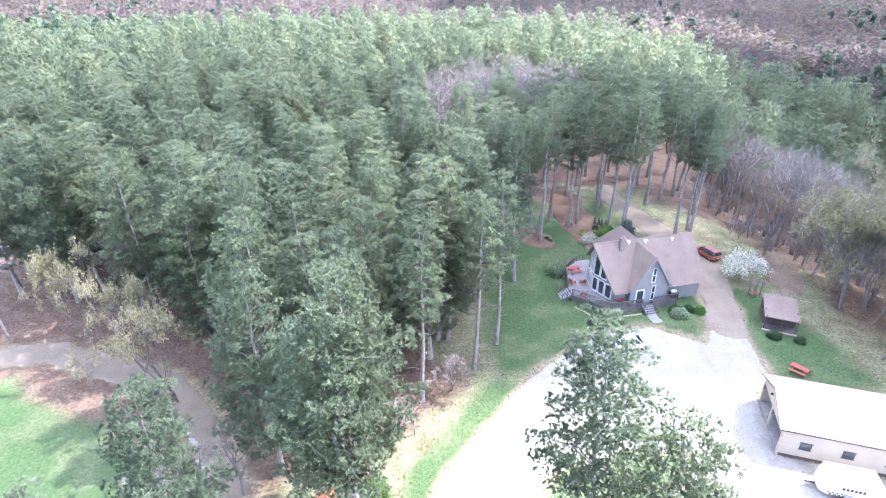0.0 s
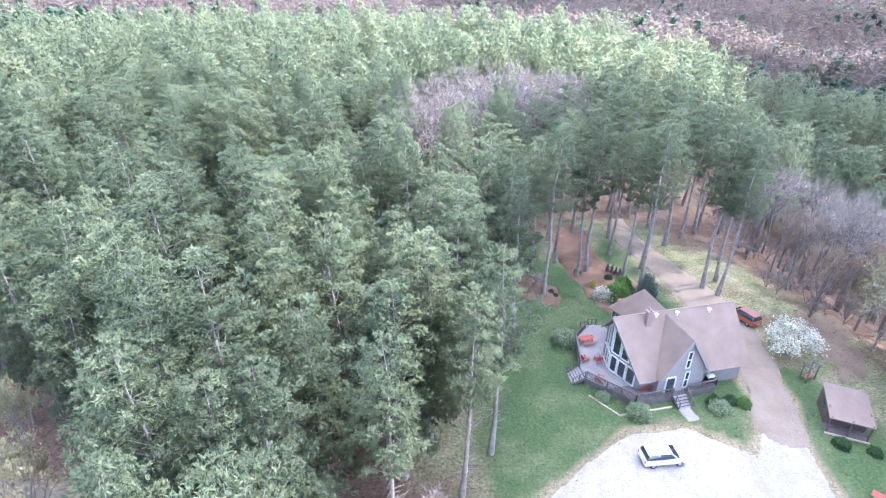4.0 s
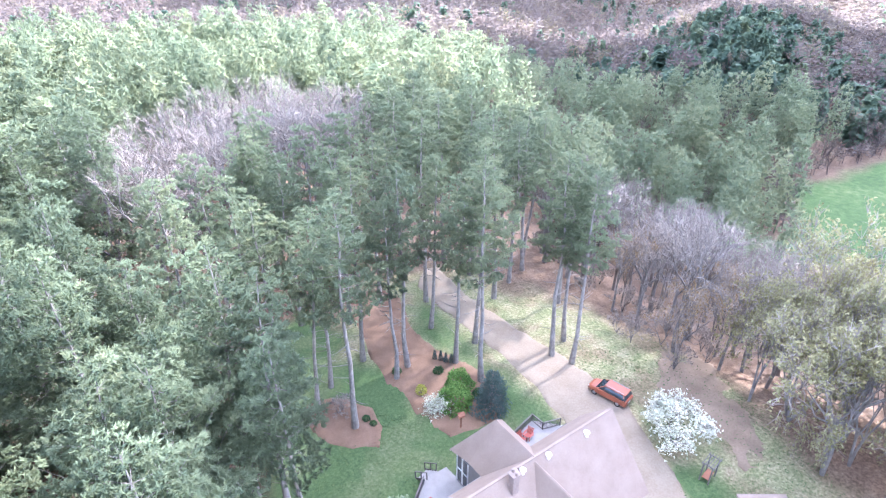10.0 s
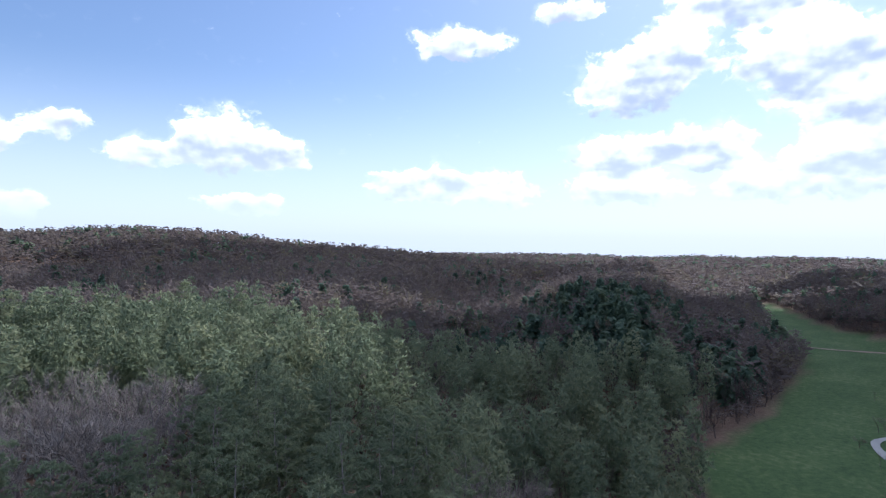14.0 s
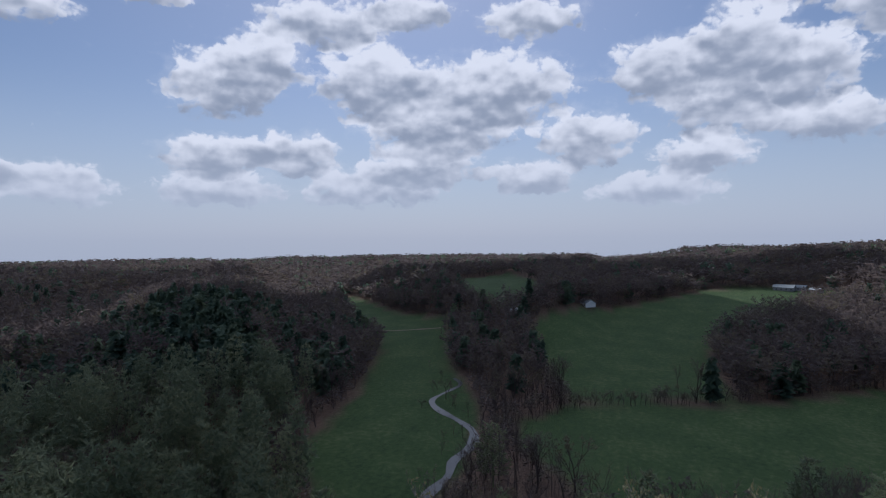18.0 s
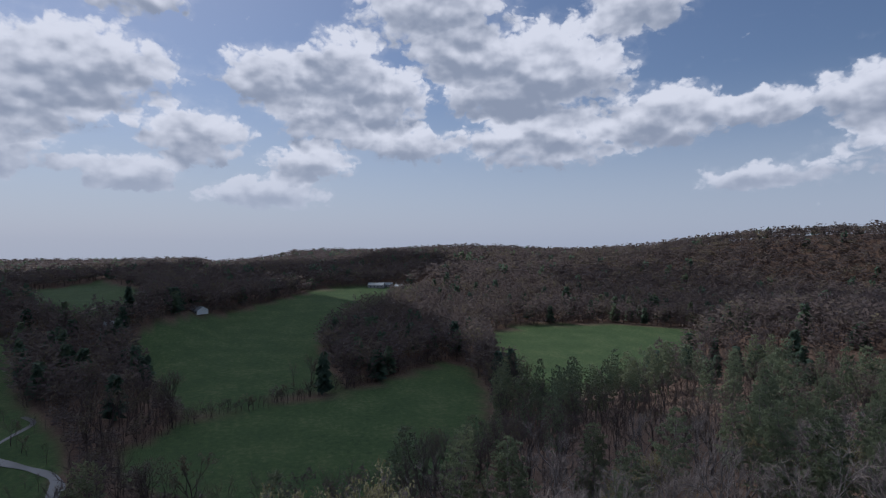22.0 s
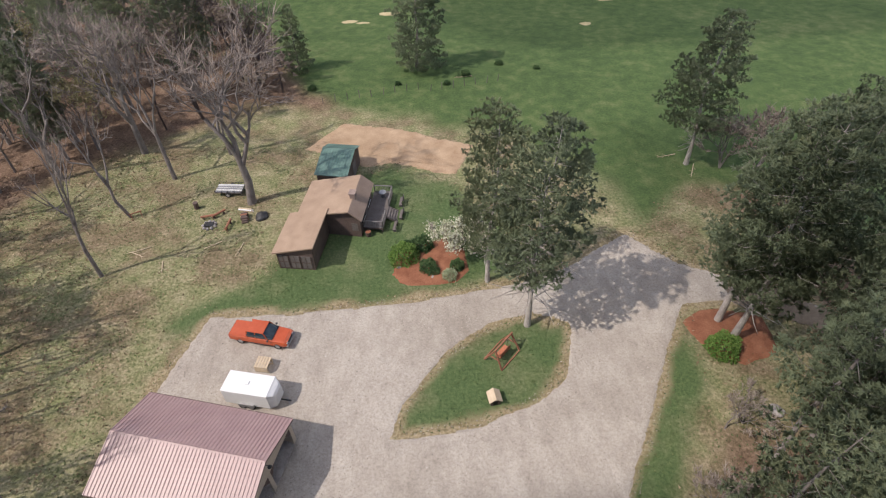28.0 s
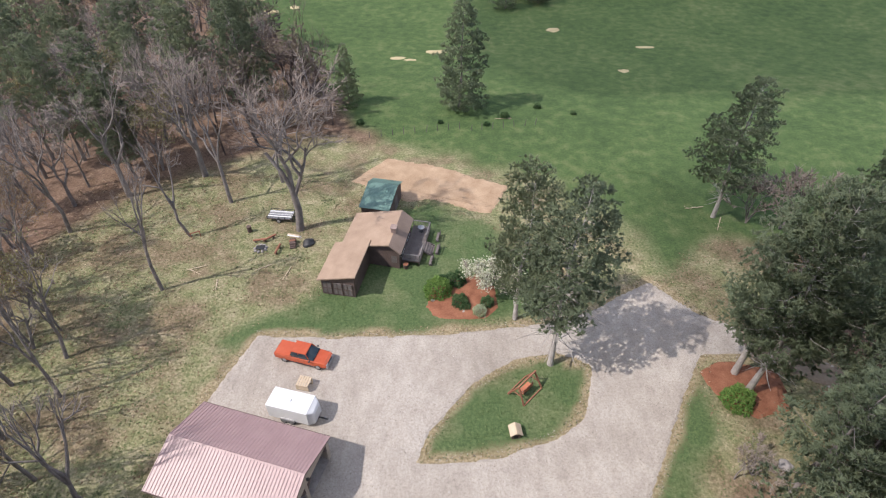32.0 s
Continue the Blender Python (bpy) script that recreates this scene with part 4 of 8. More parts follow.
def bush_arrays(seed, rx, rz, n, leaf, flat=0.0):
    """Rounded shrub: stems and many small leaves over an uneven dome."""
    rng = np.random.default_rng(seed)
    wood, leaves = Soup(), Soup()
    for _ in range(9):
        a, r = rng.uniform(0, 6.28), rng.uniform(0.2, 0.8) * rx
        wood.add(*tube((0, 0, 0), (math.cos(a) * r, math.sin(a) * r, rz * rng.uniform(0.5, 0.85)), 0.05, 0.015, 4))
    d = rng.normal(size=(n, 3))
    d[:, 2] = np.abs(d[:, 2]) * 1.1 - 0.15
    d /= np.linalg.norm(d, axis=1, keepdims=True)
    lump = 1 + 0.14 * np.sin(d[:, 0] * 5 + seed) * np.cos(d[:, 1] * 6 + seed) + 0.1 * np.sin(d[:, 2] * 9 + seed)
    c = d * np.array([rx, rx, rz]) * (lump * rng.uniform(0.55, 1.0, n) ** 0.5)[:, None]
    c[:, 2] = np.maximum(c[:, 2] + 0.15 * rz, 0.06)
    e = d + rng.normal(0, 0.8, c.shape)
    e /= np.linalg.norm(e, axis=1, keepdims=True)
    size = leaf * rng.uniform(0.7, 1.3, n)
    # top light is painted in: upward-facing leaves of the dome get a paler tone
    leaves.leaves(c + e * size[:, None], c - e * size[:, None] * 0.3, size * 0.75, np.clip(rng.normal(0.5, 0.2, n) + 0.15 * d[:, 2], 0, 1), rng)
    return wood, leaves


def soup_mesh(name, soup, mat, round_=False):
    """A mesh of the gathered triangles; round_: shaded by the side of the clump that they are on."""
    v, f, t = soup.arrays()
    return mesh_np(name, v, f, mat, t, dome=np.concatenate(soup.d) if round_ else None)


def tree_kind(name, parts, label, category, group=""):
    """An Empty at the foot with the tree's parts; parts: (name, mesh)."""
    root = new(name)
    root.empty_display_size = 0.5
    for pname, me_ in parts:
        if me_ is not None:
            o = new(pname, me_)
            o.parent = root
            if pname in ("branchwork", "blossom", "foliage"):
                tagged(o, kind="stuff")
    return tagged(root, label, category, group)


def place(kind, x, y, turn=0.0, size=1.0, lean=0.0, wide=1.0):
    m = pose(x, y, gz(x, y) - 0.06, lean, 0, turn)
    o = copy_thing(kind, m)
    o.scale = (size * wide, size * wide, size)
    return o


HOLD, USED = [], []


def stock(kind):
    """A first of its kind; it is moved to its own place by the first call of plant()."""
    HOLD.append(kind)
    return kind


def plant(kind, x, y, turn=0.0, size=1.0, lean=0.0, wide=1.0, label=""):
    m = pose(x, y, gz(x, y) - 0.06, lean, 0, turn)
    if kind not in USED:
        USED.append(kind)
        kind.matrix_basis = m
        o = kind
    else:
        o = copy_thing(kind, m)
    o.scale = (size * wide, size * wide, size)
    if label:
        tagged(o, label)
    return o


def pine_kind(i, label, *args, bark=M_BARK, **kw):
    wood, crown = pine_arrays(*args, **kw)
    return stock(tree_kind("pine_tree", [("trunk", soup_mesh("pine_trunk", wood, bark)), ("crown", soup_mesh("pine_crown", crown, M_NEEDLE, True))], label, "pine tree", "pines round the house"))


FULL = [pine_kind(i, "tall white pine with a full soft green crown", 11 + i, 24.5, 0.24, 5.0, bend=0.35, whorl=1.08, taper=1.2) for i in range(6)]
TALL = [pine_kind(i, "slender tall pine with a long bare trunk", 31 + i, 24.5, 0.54, 3.2, bend=0.4, dead=20, taper=1.5, clump=0.80, whorl=1.45, tufts=12) for i in range(5)]


def bare_kind(label, *args, mat=M_TWIG, **kw):
    wood, fine, buds = bare_arrays(*args, **kw)
    return stock(tree_kind("bare_tree", [("trunk", soup_mesh("bare_trunk", wood, M_GREYBARK)), ("branchwork", soup_mesh("bare_twigs", fine, M_TWIG)),
                                         ("foliage", soup_mesh("young_leaves", buds, M_BUD) if kw.get("leaf") else None)], label, "bare tree", "leafless trees"))


BARE = [bare_kind("leafless grey broad-leaved tree with fine twigs", 71 + i, 19, 5.8, forks=5, twigs=5, low=0.34, thick=0.021) for i in range(4)]
POLE = [bare_kind("slender leafless tree with a long bare trunk", 76 + i, 20, 3.6, forks=4, twigs=5, low=0.5, thick=0.036) for i in range(2)]
BUDDING = [bare_kind("spreading tree with pale yellow-green young leaves", 81 + i, 16, 6.5, forks=5, twigs=3, leaf=3, low=0.26, stems=2, leaf_size=0.2) for i in range(3)]
w0, f0, b0 = bare_arrays(86, 15, 5.2, forks=5, twigs=3, leaf=2, low=0.34, leaf_size=0.2)
RUSTY = stock(tree_kind("budding_tree", [("trunk", soup_mesh("budding_trunk", w0, M_GREYBARK)), ("branchwork", soup_mesh("budding_twigs", f0, M_TWIG)), ("foliage", soup_mesh("rusty_leaves", b0, M_RUSTBUD))],
                        "tree with sparse rust-brown young leaves", "tree", "leafless trees"))
SMALL = [bare_kind("small leafless ornamental tree with pale twigs", 91 + i, 6.0, 2.9, forks=4, twigs=5, low=0.22, stems=3) for i in range(2)]

rng = np.random.default_rng(5)


def scatter(poly, gap, seed, keep=lambda x, y: True):
    """Jittered places in a polygon, about gap metres apart."""
    g = np.random.default_rng(seed)
    px, py = np.array(poly).T
    xs, ys = np.arange(px.min(), px.max(), gap), np.arange(py.min(), py.max(), gap)
    a, b = np.meshgrid(xs, ys)
    a = a + (np.arange(len(ys)) % 2)[:, None] * gap / 2 + g.uniform(-0.36, 0.36, a.shape) * gap
    b = b + g.uniform(-0.36, 0.36, b.shape) * gap
    ok = poly_sdf(a, b, poly) < 0
    return [(float(x), float(y)) for x, y in zip(a[ok], b[ok]) if keep(x, y)]


# the pine wood that reaches from the lane to the lawn
WOOD_NEAR = [(-12, 36), (-3, 42), (1, 50), (4, 60), (9, 68), (10, 78), (4, 84), (5, 98), (14, 112), (18, 132), (-60, 140), (-75, 100), (-60, 66), (-40, 60), (-24, 52)]
GROVE = [(-5, 119), (8, 117), (26, 130), (40, 145), (40, 163), (20, 172), (0, 160), (-6, 138)]
near_pines = scatter(WOOD_NEAR, 6.3, 21, lambda x, y: poly_sdf(x, y, GROVE) > 0 and math.hypot(x + 1, y - 111) > 11)
for i, (x, y) in enumerate(near_pines):
    plant(FULL[i % 6], x, y, rng.uniform(0, 360), rng.uniform(0.84, 1.06), rng.normal(0, 1.2), rng.uniform(0.92, 1.12))
# tall bare-stemmed pines round the beds and the back drive
for i, (x, y) in enumerate([(15.0, 88.8), (17.1, 92.0), (18.1, 85.1), (24.3, 90.5), (26.1, 91.9), (32.9, 86.4), (21.6, 95.1), (31.6, 90.5), (31.4, 98), (22, 103), (27, 106), (33, 104),
                            (42.7, 87.2), (44.1, 85.1), (45.7, 89.2), (42, 101), (46, 104), (39.5, 113), (44, 112), (50, 107), (30.5, 112), (24, 115), (34, 118), (40, 121), (48, 118),
                            (53, 112), (28, 122), (36, 127), (45, 127), (54, 122), (12.5, 94), (10, 101), (16, 105), (20, 112), (8, 108), (13, 114), (50, 97), (57, 105),
                            (35.3, 93.0), (36.4, 116), (41.5, 108), (58, 114), (34, 134), (42, 135), (52, 131), (60, 126)]):
    plant(TALL[i % 5], x, y, rng.uniform(0, 360), rng.uniform(0.88, 1.08), rng.normal(0, 1.5))
# pines on the lawn edge and by the drive
for i, (x, y, k, s) in enumerate([(7.7, 55.8, 1, 0.95), (4.5, 64.8, 2, 1.0), (0.3, 56.8, 0, 1.0), (11.9, 71.5, 3, 0.95), (-1.5, 45.5, 4, 0.92), (10.5, 77.5, 0, 1.0), (4.6, 51, 3, 0.9)]):
    plant(TALL[k], x, y, 70 * i, s)
DENSE = [pine_kind(i, "broad green pine with a pale trunk and bare lower limbs", 61 + i, 22.5, 0.34, 4.2, whorl=0.92, tufts=15, bend=0.5, dead=44, taper=1.5, dead_reach=5.0, bark=M_PALEBARK) for i in range(1)]
BROAD = [pine_kind(i, "large dark green pine with a pale trunk", 66 + i, 24.0, 0.30, 5.2, whorl=1.0, bend=0.5, dead=26, taper=1.5, dead_reach=3.4, bark=M_PALEBARK) for i in range(2)]
plant(DENSE[0], 11.9, 27.9, 20, 1.02, label="open-crowned old pine on the grass island in the drive")
plant(BROAD[1], 14.8, 21.6, 140, 0.86, wide=0.88, label="dense pine beside the red mulch bed")
plant(BROAD[0], -6.8, 29.6, -80, 0.98, label="dark green pine with a pale trunk in the red mulch bed")
plant(BROAD[1], -7.0, 32.0, -100, 1.04, label="tall pine with a pale trunk in the red mulch bed")
plant(FULL[2], -18.6, 24.6, 0, 0.86)
plant(FULL[4], -26.6, 39.2, 30, 0.36, label="small young pine beside the dirt lane")
plant(FULL[3], -14.6, 36.0, 0, 0.92)
plant(FULL[5], -21.5, 18.0, 90, 0.78)
plant(FULL[1], -11.6, 41.3, 0, 0.92)
plant(BROAD[0], -15.0, 3.8, 80, 0.84, wide=1.05, label="open pine with bare lower stems at the field's edge")


# ---- woods: leafless belts near the house, then the far forest ----
EAST_BELT = [(56, 112), (57, 96), (54, 85), (56, 74), (58, 66), (54, 58), (57, 46), (74, 44), (92, 60), (100, 90), (92, 116), (70, 124)]
for i, (x, y) in enumerate(scatter(EAST_BELT, 5.0, 33)):
    k = BUDDING if (y < 76 and x < 80) else BARE
    if k is BARE and i % 5 == 0:
        plant(RUSTY, x, y, 31 * i, rng.uniform(0.7, 1.0))
        continue
    plant(k[i % len(k)], x, y, rng.uniform(0, 360), rng.uniform(0.62, 1.15) * (1.28 if k is BUDDING else 1))
for i, (x, y) in enumerate([(56.5, 63), (61, 70), (54.5, 52), (63, 60)]):
    plant(BUDDING[i % 3], x, y, 66 * i, 1.15)
for i, (x, y, k, s) in enumerate([(56.1, 16.0, 0, 0.85), (55.8, 6.2, 1, 0.85), (52.4, -1.2, 2, 1.0), (41.6, 5.2, 3, 1.1), (62.6, 25.8, 1, 0.85), (66.4, 29.1, 2, 0.8), (70.9, 16.3, 3, 0.8),
                                  (67.3, -3.0, 0, 0.9), (64, 35, 3, 0.85), (59, 39, 0, 0.7), (46, -6, 1, 0.75), (58, -8, 3, 0.95), (74, 24, 0, 0.85), (72, 5, 1, 0.9), (61, -14, 2, 0.9), (52.3, 41.7, 1, 0.95), (60.9, 30.6, 0, 0.7)]):
    plant(POLE[k % 2] if i in (0, 1, 4, 5, 6, 8, 9, 15, 16) else BARE[k], x, y, 77 * i, s * 1.2, 6 if i in (0, 1, 4, 6) else 0)
for i, (x, y) in enumerate([(65, 22), (69, 33), (66.5, 41), (73, 12), (61, 46), (75, 28), (57, 44)]):
    plant(RUSTY, x, y, 47 * i, 0.8 + 0.06 * (i % 4))
for i, (x, y) in enumerate(scatter([(54, 112), (55, 96), (52, 86), (54, 76), (62, 74), (66, 100), (70, 122), (60, 120)], 5.2, 39)):
    plant(SMALL[i % 2], x, y, 53 * i, rng.uniform(0.45, 0.9), label="small leafless understory tree at the wood's edge")
SE_BELT = [(66, 42), (62, 24), (74, 8), (62, -12), (50, -22), (54, -46), (78, -70), (104, -100), (150, -60), (140, 0), (116, 40), (96, 52)]
for i, (x, y) in enumerate(scatter(SE_BELT, 6.6, 35, lambda x, y: x < 100)):
    if rng.random() < (0.24 if y < -20 else 0.10):
        plant((FULL, TALL)[i % 2][i % 5], x, y, rng.uniform(0, 360), rng.uniform(0.65, 0.9))
    else:
        plant((BARE, BARE, BARE, BUDDING)[i % 4][i % 3], x, y, rng.uniform(0, 360), rng.uniform(0.7, 1.0))
# dark pines behind the leafless trees of the south wood
for i, (x, y) in enumerate([(84, -11), (79, -14), (70.5, -11), (63, -20), (54, -24), (78, -36), (84, 1), (66, -33)]):
    plant(FULL[i % 6] if i % 3 else TALL[i % 5], x, y, 67 * i, 0.78 + 0.04 * (i % 5))
for i, (x, y) in enumerate(scatter(GROVE, 5.6, 37)):
    plant(BARE[i % 4], x, y, rng.uniform(0, 360), rng.uniform(0.95, 1.2))
for i, (x, y, s) in enumerate([(-17.4, 33.4, 0.5), (-34.5, 50.6, 0.95), (-28.6, 45.6, 0.9), (-20.6, 32.6, 0.5), (-46, 58.5, 1.0), (-40, 60, 0.8), (-23, 28.6, 0.5), (-2.1, 40.6, 0.3), (-55, 57, 0.8)]):
    plant((BUDDING if i in (1, 2, 4) else BARE)[i % 3], x, y, 50 * i, s)
plant(BARE[1], -46, 92, 0, 0.9)
plant(BARE[2], -22, 84, 0, 0.85)
plant(SMALL[0], 1.9, 47.2, 0, 0.95)
plant(SMALL[1], -3.8, 40.3, 90, 0.75)
plant(SMALL[0], -19, 5.2, 40, 1.5, label="pale leafless bush at the field's edge")
plant(SMALL[1], -23, 6.6, 10, 1.7, label="pale leafless bush at the field's edge")


def conifer_template(seed, layers, k, jag=0.25):
    """Far conifer, ragged tiers of boughs round a stem; unit height and radius."""
    r = np.random.default_rng(seed)
    tip, root, wid, tone = [], [], [], []
    for i in range(layers):
        s = 0.12 + 0.78 * i / layers
        for j in range(k):
            a = r.uniform(0, 6.283)
            q = (1 - s) ** 0.5 * r.uniform(0.6, 1.1) + 0.06
            c, n = math.cos(a), math.sin(a)
            root.append((c * q * 0.2, n * q * 0.2, 3.4 * (s + r.uniform(0.0, 0.06))))
            tip.append((c * q, n * q, 3.4 * (s + r.uniform(-0.06, 0.05))))
            wid.append((0.7 * q + 0.35) * (63 / (layers * k)) ** 0.4)
            # tiers paler towards the tip: light on the top painted into the tone
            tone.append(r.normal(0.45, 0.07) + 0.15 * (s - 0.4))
    sp = Soup()
    sp.leaves(tip, root, wid, np.array(tone), r)
    v, f, t = sp.arrays()
    return v / [1, 1, 3.4], f, t


def crown_template(seed, n):
    """Far leafless crown: a haze of twig sprays over a dome on a stem; unit height and radius."""
    r = np.random.default_rng(seed)
    d = r.normal(size=(n, 3))
    d[:, 2] = np.abs(d[:, 2])
    d /= np.linalg.norm(d, axis=1, keepdims=True)
    lump = 1 + 0.22 * np.sin(4 * d[:, 0] + seed) * np.cos(3 * d[:, 1] + seed)
    c = np.column_stack([d[:, 0], d[:, 1], 2.7 * (0.50 + 0.46 * d[:, 2])]) * (lump * r.uniform(0.7, 1.0, n))[:, None]
    e = d * 0.8 + r.normal(0, 0.5, (n, 3))
    e[:, 2] = np.abs(e[:, 2]) * 0.6
    sp = Soup()
    k = (36 / n) ** 0.5
    # light on the crown's upper side is mixed into the sprays' tone
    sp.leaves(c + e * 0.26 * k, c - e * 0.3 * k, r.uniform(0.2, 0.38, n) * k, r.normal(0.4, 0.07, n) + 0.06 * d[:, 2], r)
    sp.add(*tube((0, 0, 0), (0, 0, 1.6), 0.05, 0.02, 3), 0.3)
    v, f, t = sp.arrays()
    return v / [1, 1, 2.7], f, t


def spread(name, label, places, templates, mat, high, wide, seed, tone_var=0.15, category="forest", round_=True):
    """One mesh of many far trees."""
    r = np.random.default_rng(seed)
    p = np.array(places)
    pz = ground_z(p[:, 0], p[:, 1])
    vs, fs, ts, ds, n = [], [], [], [], 0
    pick = r.integers(0, len(templates), len(p))
    for t, (tv, tf, tt, *own_side) in enumerate(templates):
        q = np.where(pick == t)[0]
        if not len(q):
            continue
        a = r.uniform(0, 6.283, len(q))
        grow = p[q, 2] if p.shape[1] > 2 else 1 - 0.25 * smooth((p[q, 0] - 90) / 40) * smooth((260 - p[q, 0]) / 60) * smooth((30 - p[q, 1]) / 40) * smooth((p[q, 1] + 190) / 40)
        hh, ww = high * grow * r.uniform(0.75, 1.2, len(q)), wide * grow * r.uniform(0.8, 1.2, len(q))
        c, s = np.cos(a)[:, None], np.sin(a)[:, None]
        x = (tv[None, :, 0] * c - tv[None, :, 1] * s) * ww[:, None] + p[q, 0][:, None]
        y = (tv[None, :, 0] * s + tv[None, :, 1] * c) * ww[:, None] + p[q, 1][:, None]
        z = tv[None, :, 2] * hh[:, None] + pz[q][:, None]
        vs.append(np.stack([x, y, z], -1).reshape(-1, 3))
        fs.append((tf[None] + (np.arange(len(q)) * len(tv))[:, None, None]).reshape(-1, 3) + n)
        ts.append((tt[None] + r.normal(0, tone_var, len(q))[:, None]).ravel())
        out = np.column_stack([tv[:, 0], tv[:, 1], 1.6 * np.maximum(tv[:, 2] - 0.45, 0) + 0.25])
        out /= np.linalg.norm(out, axis=1, keepdims=True)
        if own_side:
            out = own_side[0]
        ds.append(np.stack([out[None, :, 0] * c - out[None, :, 1] * s, out[None, :, 0] * s + out[None, :, 1] * c, np.broadcast_to(out[None, :, 2], x.shape)], -1).reshape(-1, 3))
        n += len(q) * len(tv)
    me_ = mesh_np(name, np.concatenate(vs), np.concatenate(fs), mat, np.clip(np.concatenate(ts), 0, 1), dome=np.concatenate(ds) if round_ else None)
    return tagged(new(name, me_), label, category, kind="stuff")


def unit_pine(seed, **kw):
    wood, crown = pine_arrays(seed, 22, 0.25, 4.3, dead=0, **kw)
    crown.add(*tube((0, 0, 0), (0, 0, 14), 0.28, 0.12, 3), 0.15)
    v, f, t = crown.arrays()
    return v / [4.3, 4.3, 22], f, t, np.concatenate(crown.d)


MIDPINE = [unit_pine(101 + i, whorl=1.75, clump=1.15, tufts=4, blades=3, needle=0.85, slim=0.46) for i in range(5)]


def unit_bare(seed, **kw):
    wood, fine, buds = bare_arrays(seed, 17, 4.8, **kw)
    sp = Soup()
    for q, add in ((wood, -0.15), (fine, 0.0)) + (((buds, 0.3),) if kw.get("leaf") else ()):
        v, f, t = q.arrays()
        sp.add(v, f, t * 0.7 + add)
    v, f, t = sp.arrays()
    return v / [4.8, 4.8, 17], f, t


MIDBARE = [unit_bare(151 + i, forks=3, twigs=5, low=0.36) for i in range(3)] + [unit_bare(161, forks=3, twigs=4, low=0.3, leaf=2, leaf_size=0.35)]
FARCON = [conifer_template(111 + i, 13, 9) for i in range(4)]
DISTCON = [conifer_template(121 + i, 5, 4) for i in range(3)]
FARDEC = [crown_template(131 + i, 110) for i in range(4)]
DISTDEC = [crown_template(141 + i, 48) for i in range(3)]

g = np.random.default_rng(77)


def open_land(x, y, margin=0.0):
    d = np.minimum.reduce([poly_sdf(x, y, p) for p in FIELDS + [DRIVE, NEAR_GRASS]])
    d = np.minimum(d, poly_sdf(x, y, GROVE))
    d = np.minimum(d, seg_dist(x, y, RIVER) - 5)
    return d > 2.0 + margin


def ring_places(r0, r1, gap, seed):
    """Jittered places in a ring round the place, on the sides that are ever seen."""
    q = np.random.default_rng(seed)
    n = int(2 * r1 / gap)
    a, b = np.meshgrid(np.arange(n) * gap - r1, np.arange(n) * gap - r1)
    a, b = a + q.uniform(-0.42, 0.42, a.shape) * gap, b + q.uniform(-0.42, 0.42, b.shape) * gap
    rad = np.hypot(a, b)
    az = np.degrees(np.arctan2(a, b))
    ok = (rad >= r0) & (rad < r1) & ((az > -58) | (az < -128))
    x, y = a[ok] + 22, b[ok] + 50
    ok = open_land(x, y)
    for p in (WOOD_NEAR, EAST_BELT):
        ok &= poly_sdf(x, y, p) > 1
    ok &= ~((poly_sdf(x, y, SE_BELT) < 1) & (x < 100))
    ok &= ~((x > 5) & (x < 64) & (y > 60) & (y < 138))
    ok &= ~((np.hypot(x, y) < 60) & (x < -5) & (y < 45))
    return x[ok], y[ok]


DARK_HILL = [(28, -150), (18, -130), (-60, -124), (-190, -150), (-260, -300), (-120, -480), (0, -400), (20, -300), (32, -230)]
BLUFF = [(150, 150), (190, 158), (240, 164), (350, 200), (372, 250), (300, 330), (215, 300), (165, 262), (140, 190)]


def pine_share(x, y):
    """How much of the wood is evergreen at a place."""
    s = 0.12 + 0.18 * waves(x, y, 55, 6)
    s = np.where((x < 75) & (y > 90) & (y < 262 + 0.15 * x), 1.0, s)
    s = np.where((x < -40) & (y > 40) & (y < 300), 1.0, s)
    s = np.where(poly_sdf(x, y, BLUFF) < 0, 0.45 + 0.4 * smooth((ground_z(x, y) + 16) / 10), s)
    s = np.where(poly_sdf(x, y, DARK_HILL) < 0, 0.85, s)
    s = np.where((x > 70) & (x < 170) & (y > -60) & (y < 150), 0.07, s)
    s = np.where((y < -300) & (x > 40), 0.06, s)
    s = np.where((x > 58) & (x < 150) & (y > 105) & (y < 240), 0.5, s)
    return s


x, y = ring_places(20, 250, 6.2, 301)
ev = g.random(len(x)) < pine_share(x, y)
near = np.hypot(x - 15, y - 50) < 225
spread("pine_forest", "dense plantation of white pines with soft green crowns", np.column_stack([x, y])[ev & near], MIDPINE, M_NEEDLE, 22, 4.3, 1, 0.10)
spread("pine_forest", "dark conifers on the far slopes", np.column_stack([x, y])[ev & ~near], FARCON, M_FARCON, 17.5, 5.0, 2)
spread("leafless_woods", "leafless brown and budding woods on the slopes", np.column_stack([x, y])[~ev], MIDBARE, M_FARDEC, 17, 4.8, 3, round_=False)
x, y = ring_places(250, 560, 8.2, 302)
ev = g.random(len(x)) < pine_share(x, y)
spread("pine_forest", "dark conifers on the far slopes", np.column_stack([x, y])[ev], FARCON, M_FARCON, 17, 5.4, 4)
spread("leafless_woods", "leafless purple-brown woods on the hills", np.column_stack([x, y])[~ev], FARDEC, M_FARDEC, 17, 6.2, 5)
x, y = ring_places(560, 1050, 13, 303)
ev = g.random(len(x)) < pine_share(x, y)
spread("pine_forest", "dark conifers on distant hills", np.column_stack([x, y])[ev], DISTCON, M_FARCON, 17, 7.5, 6)
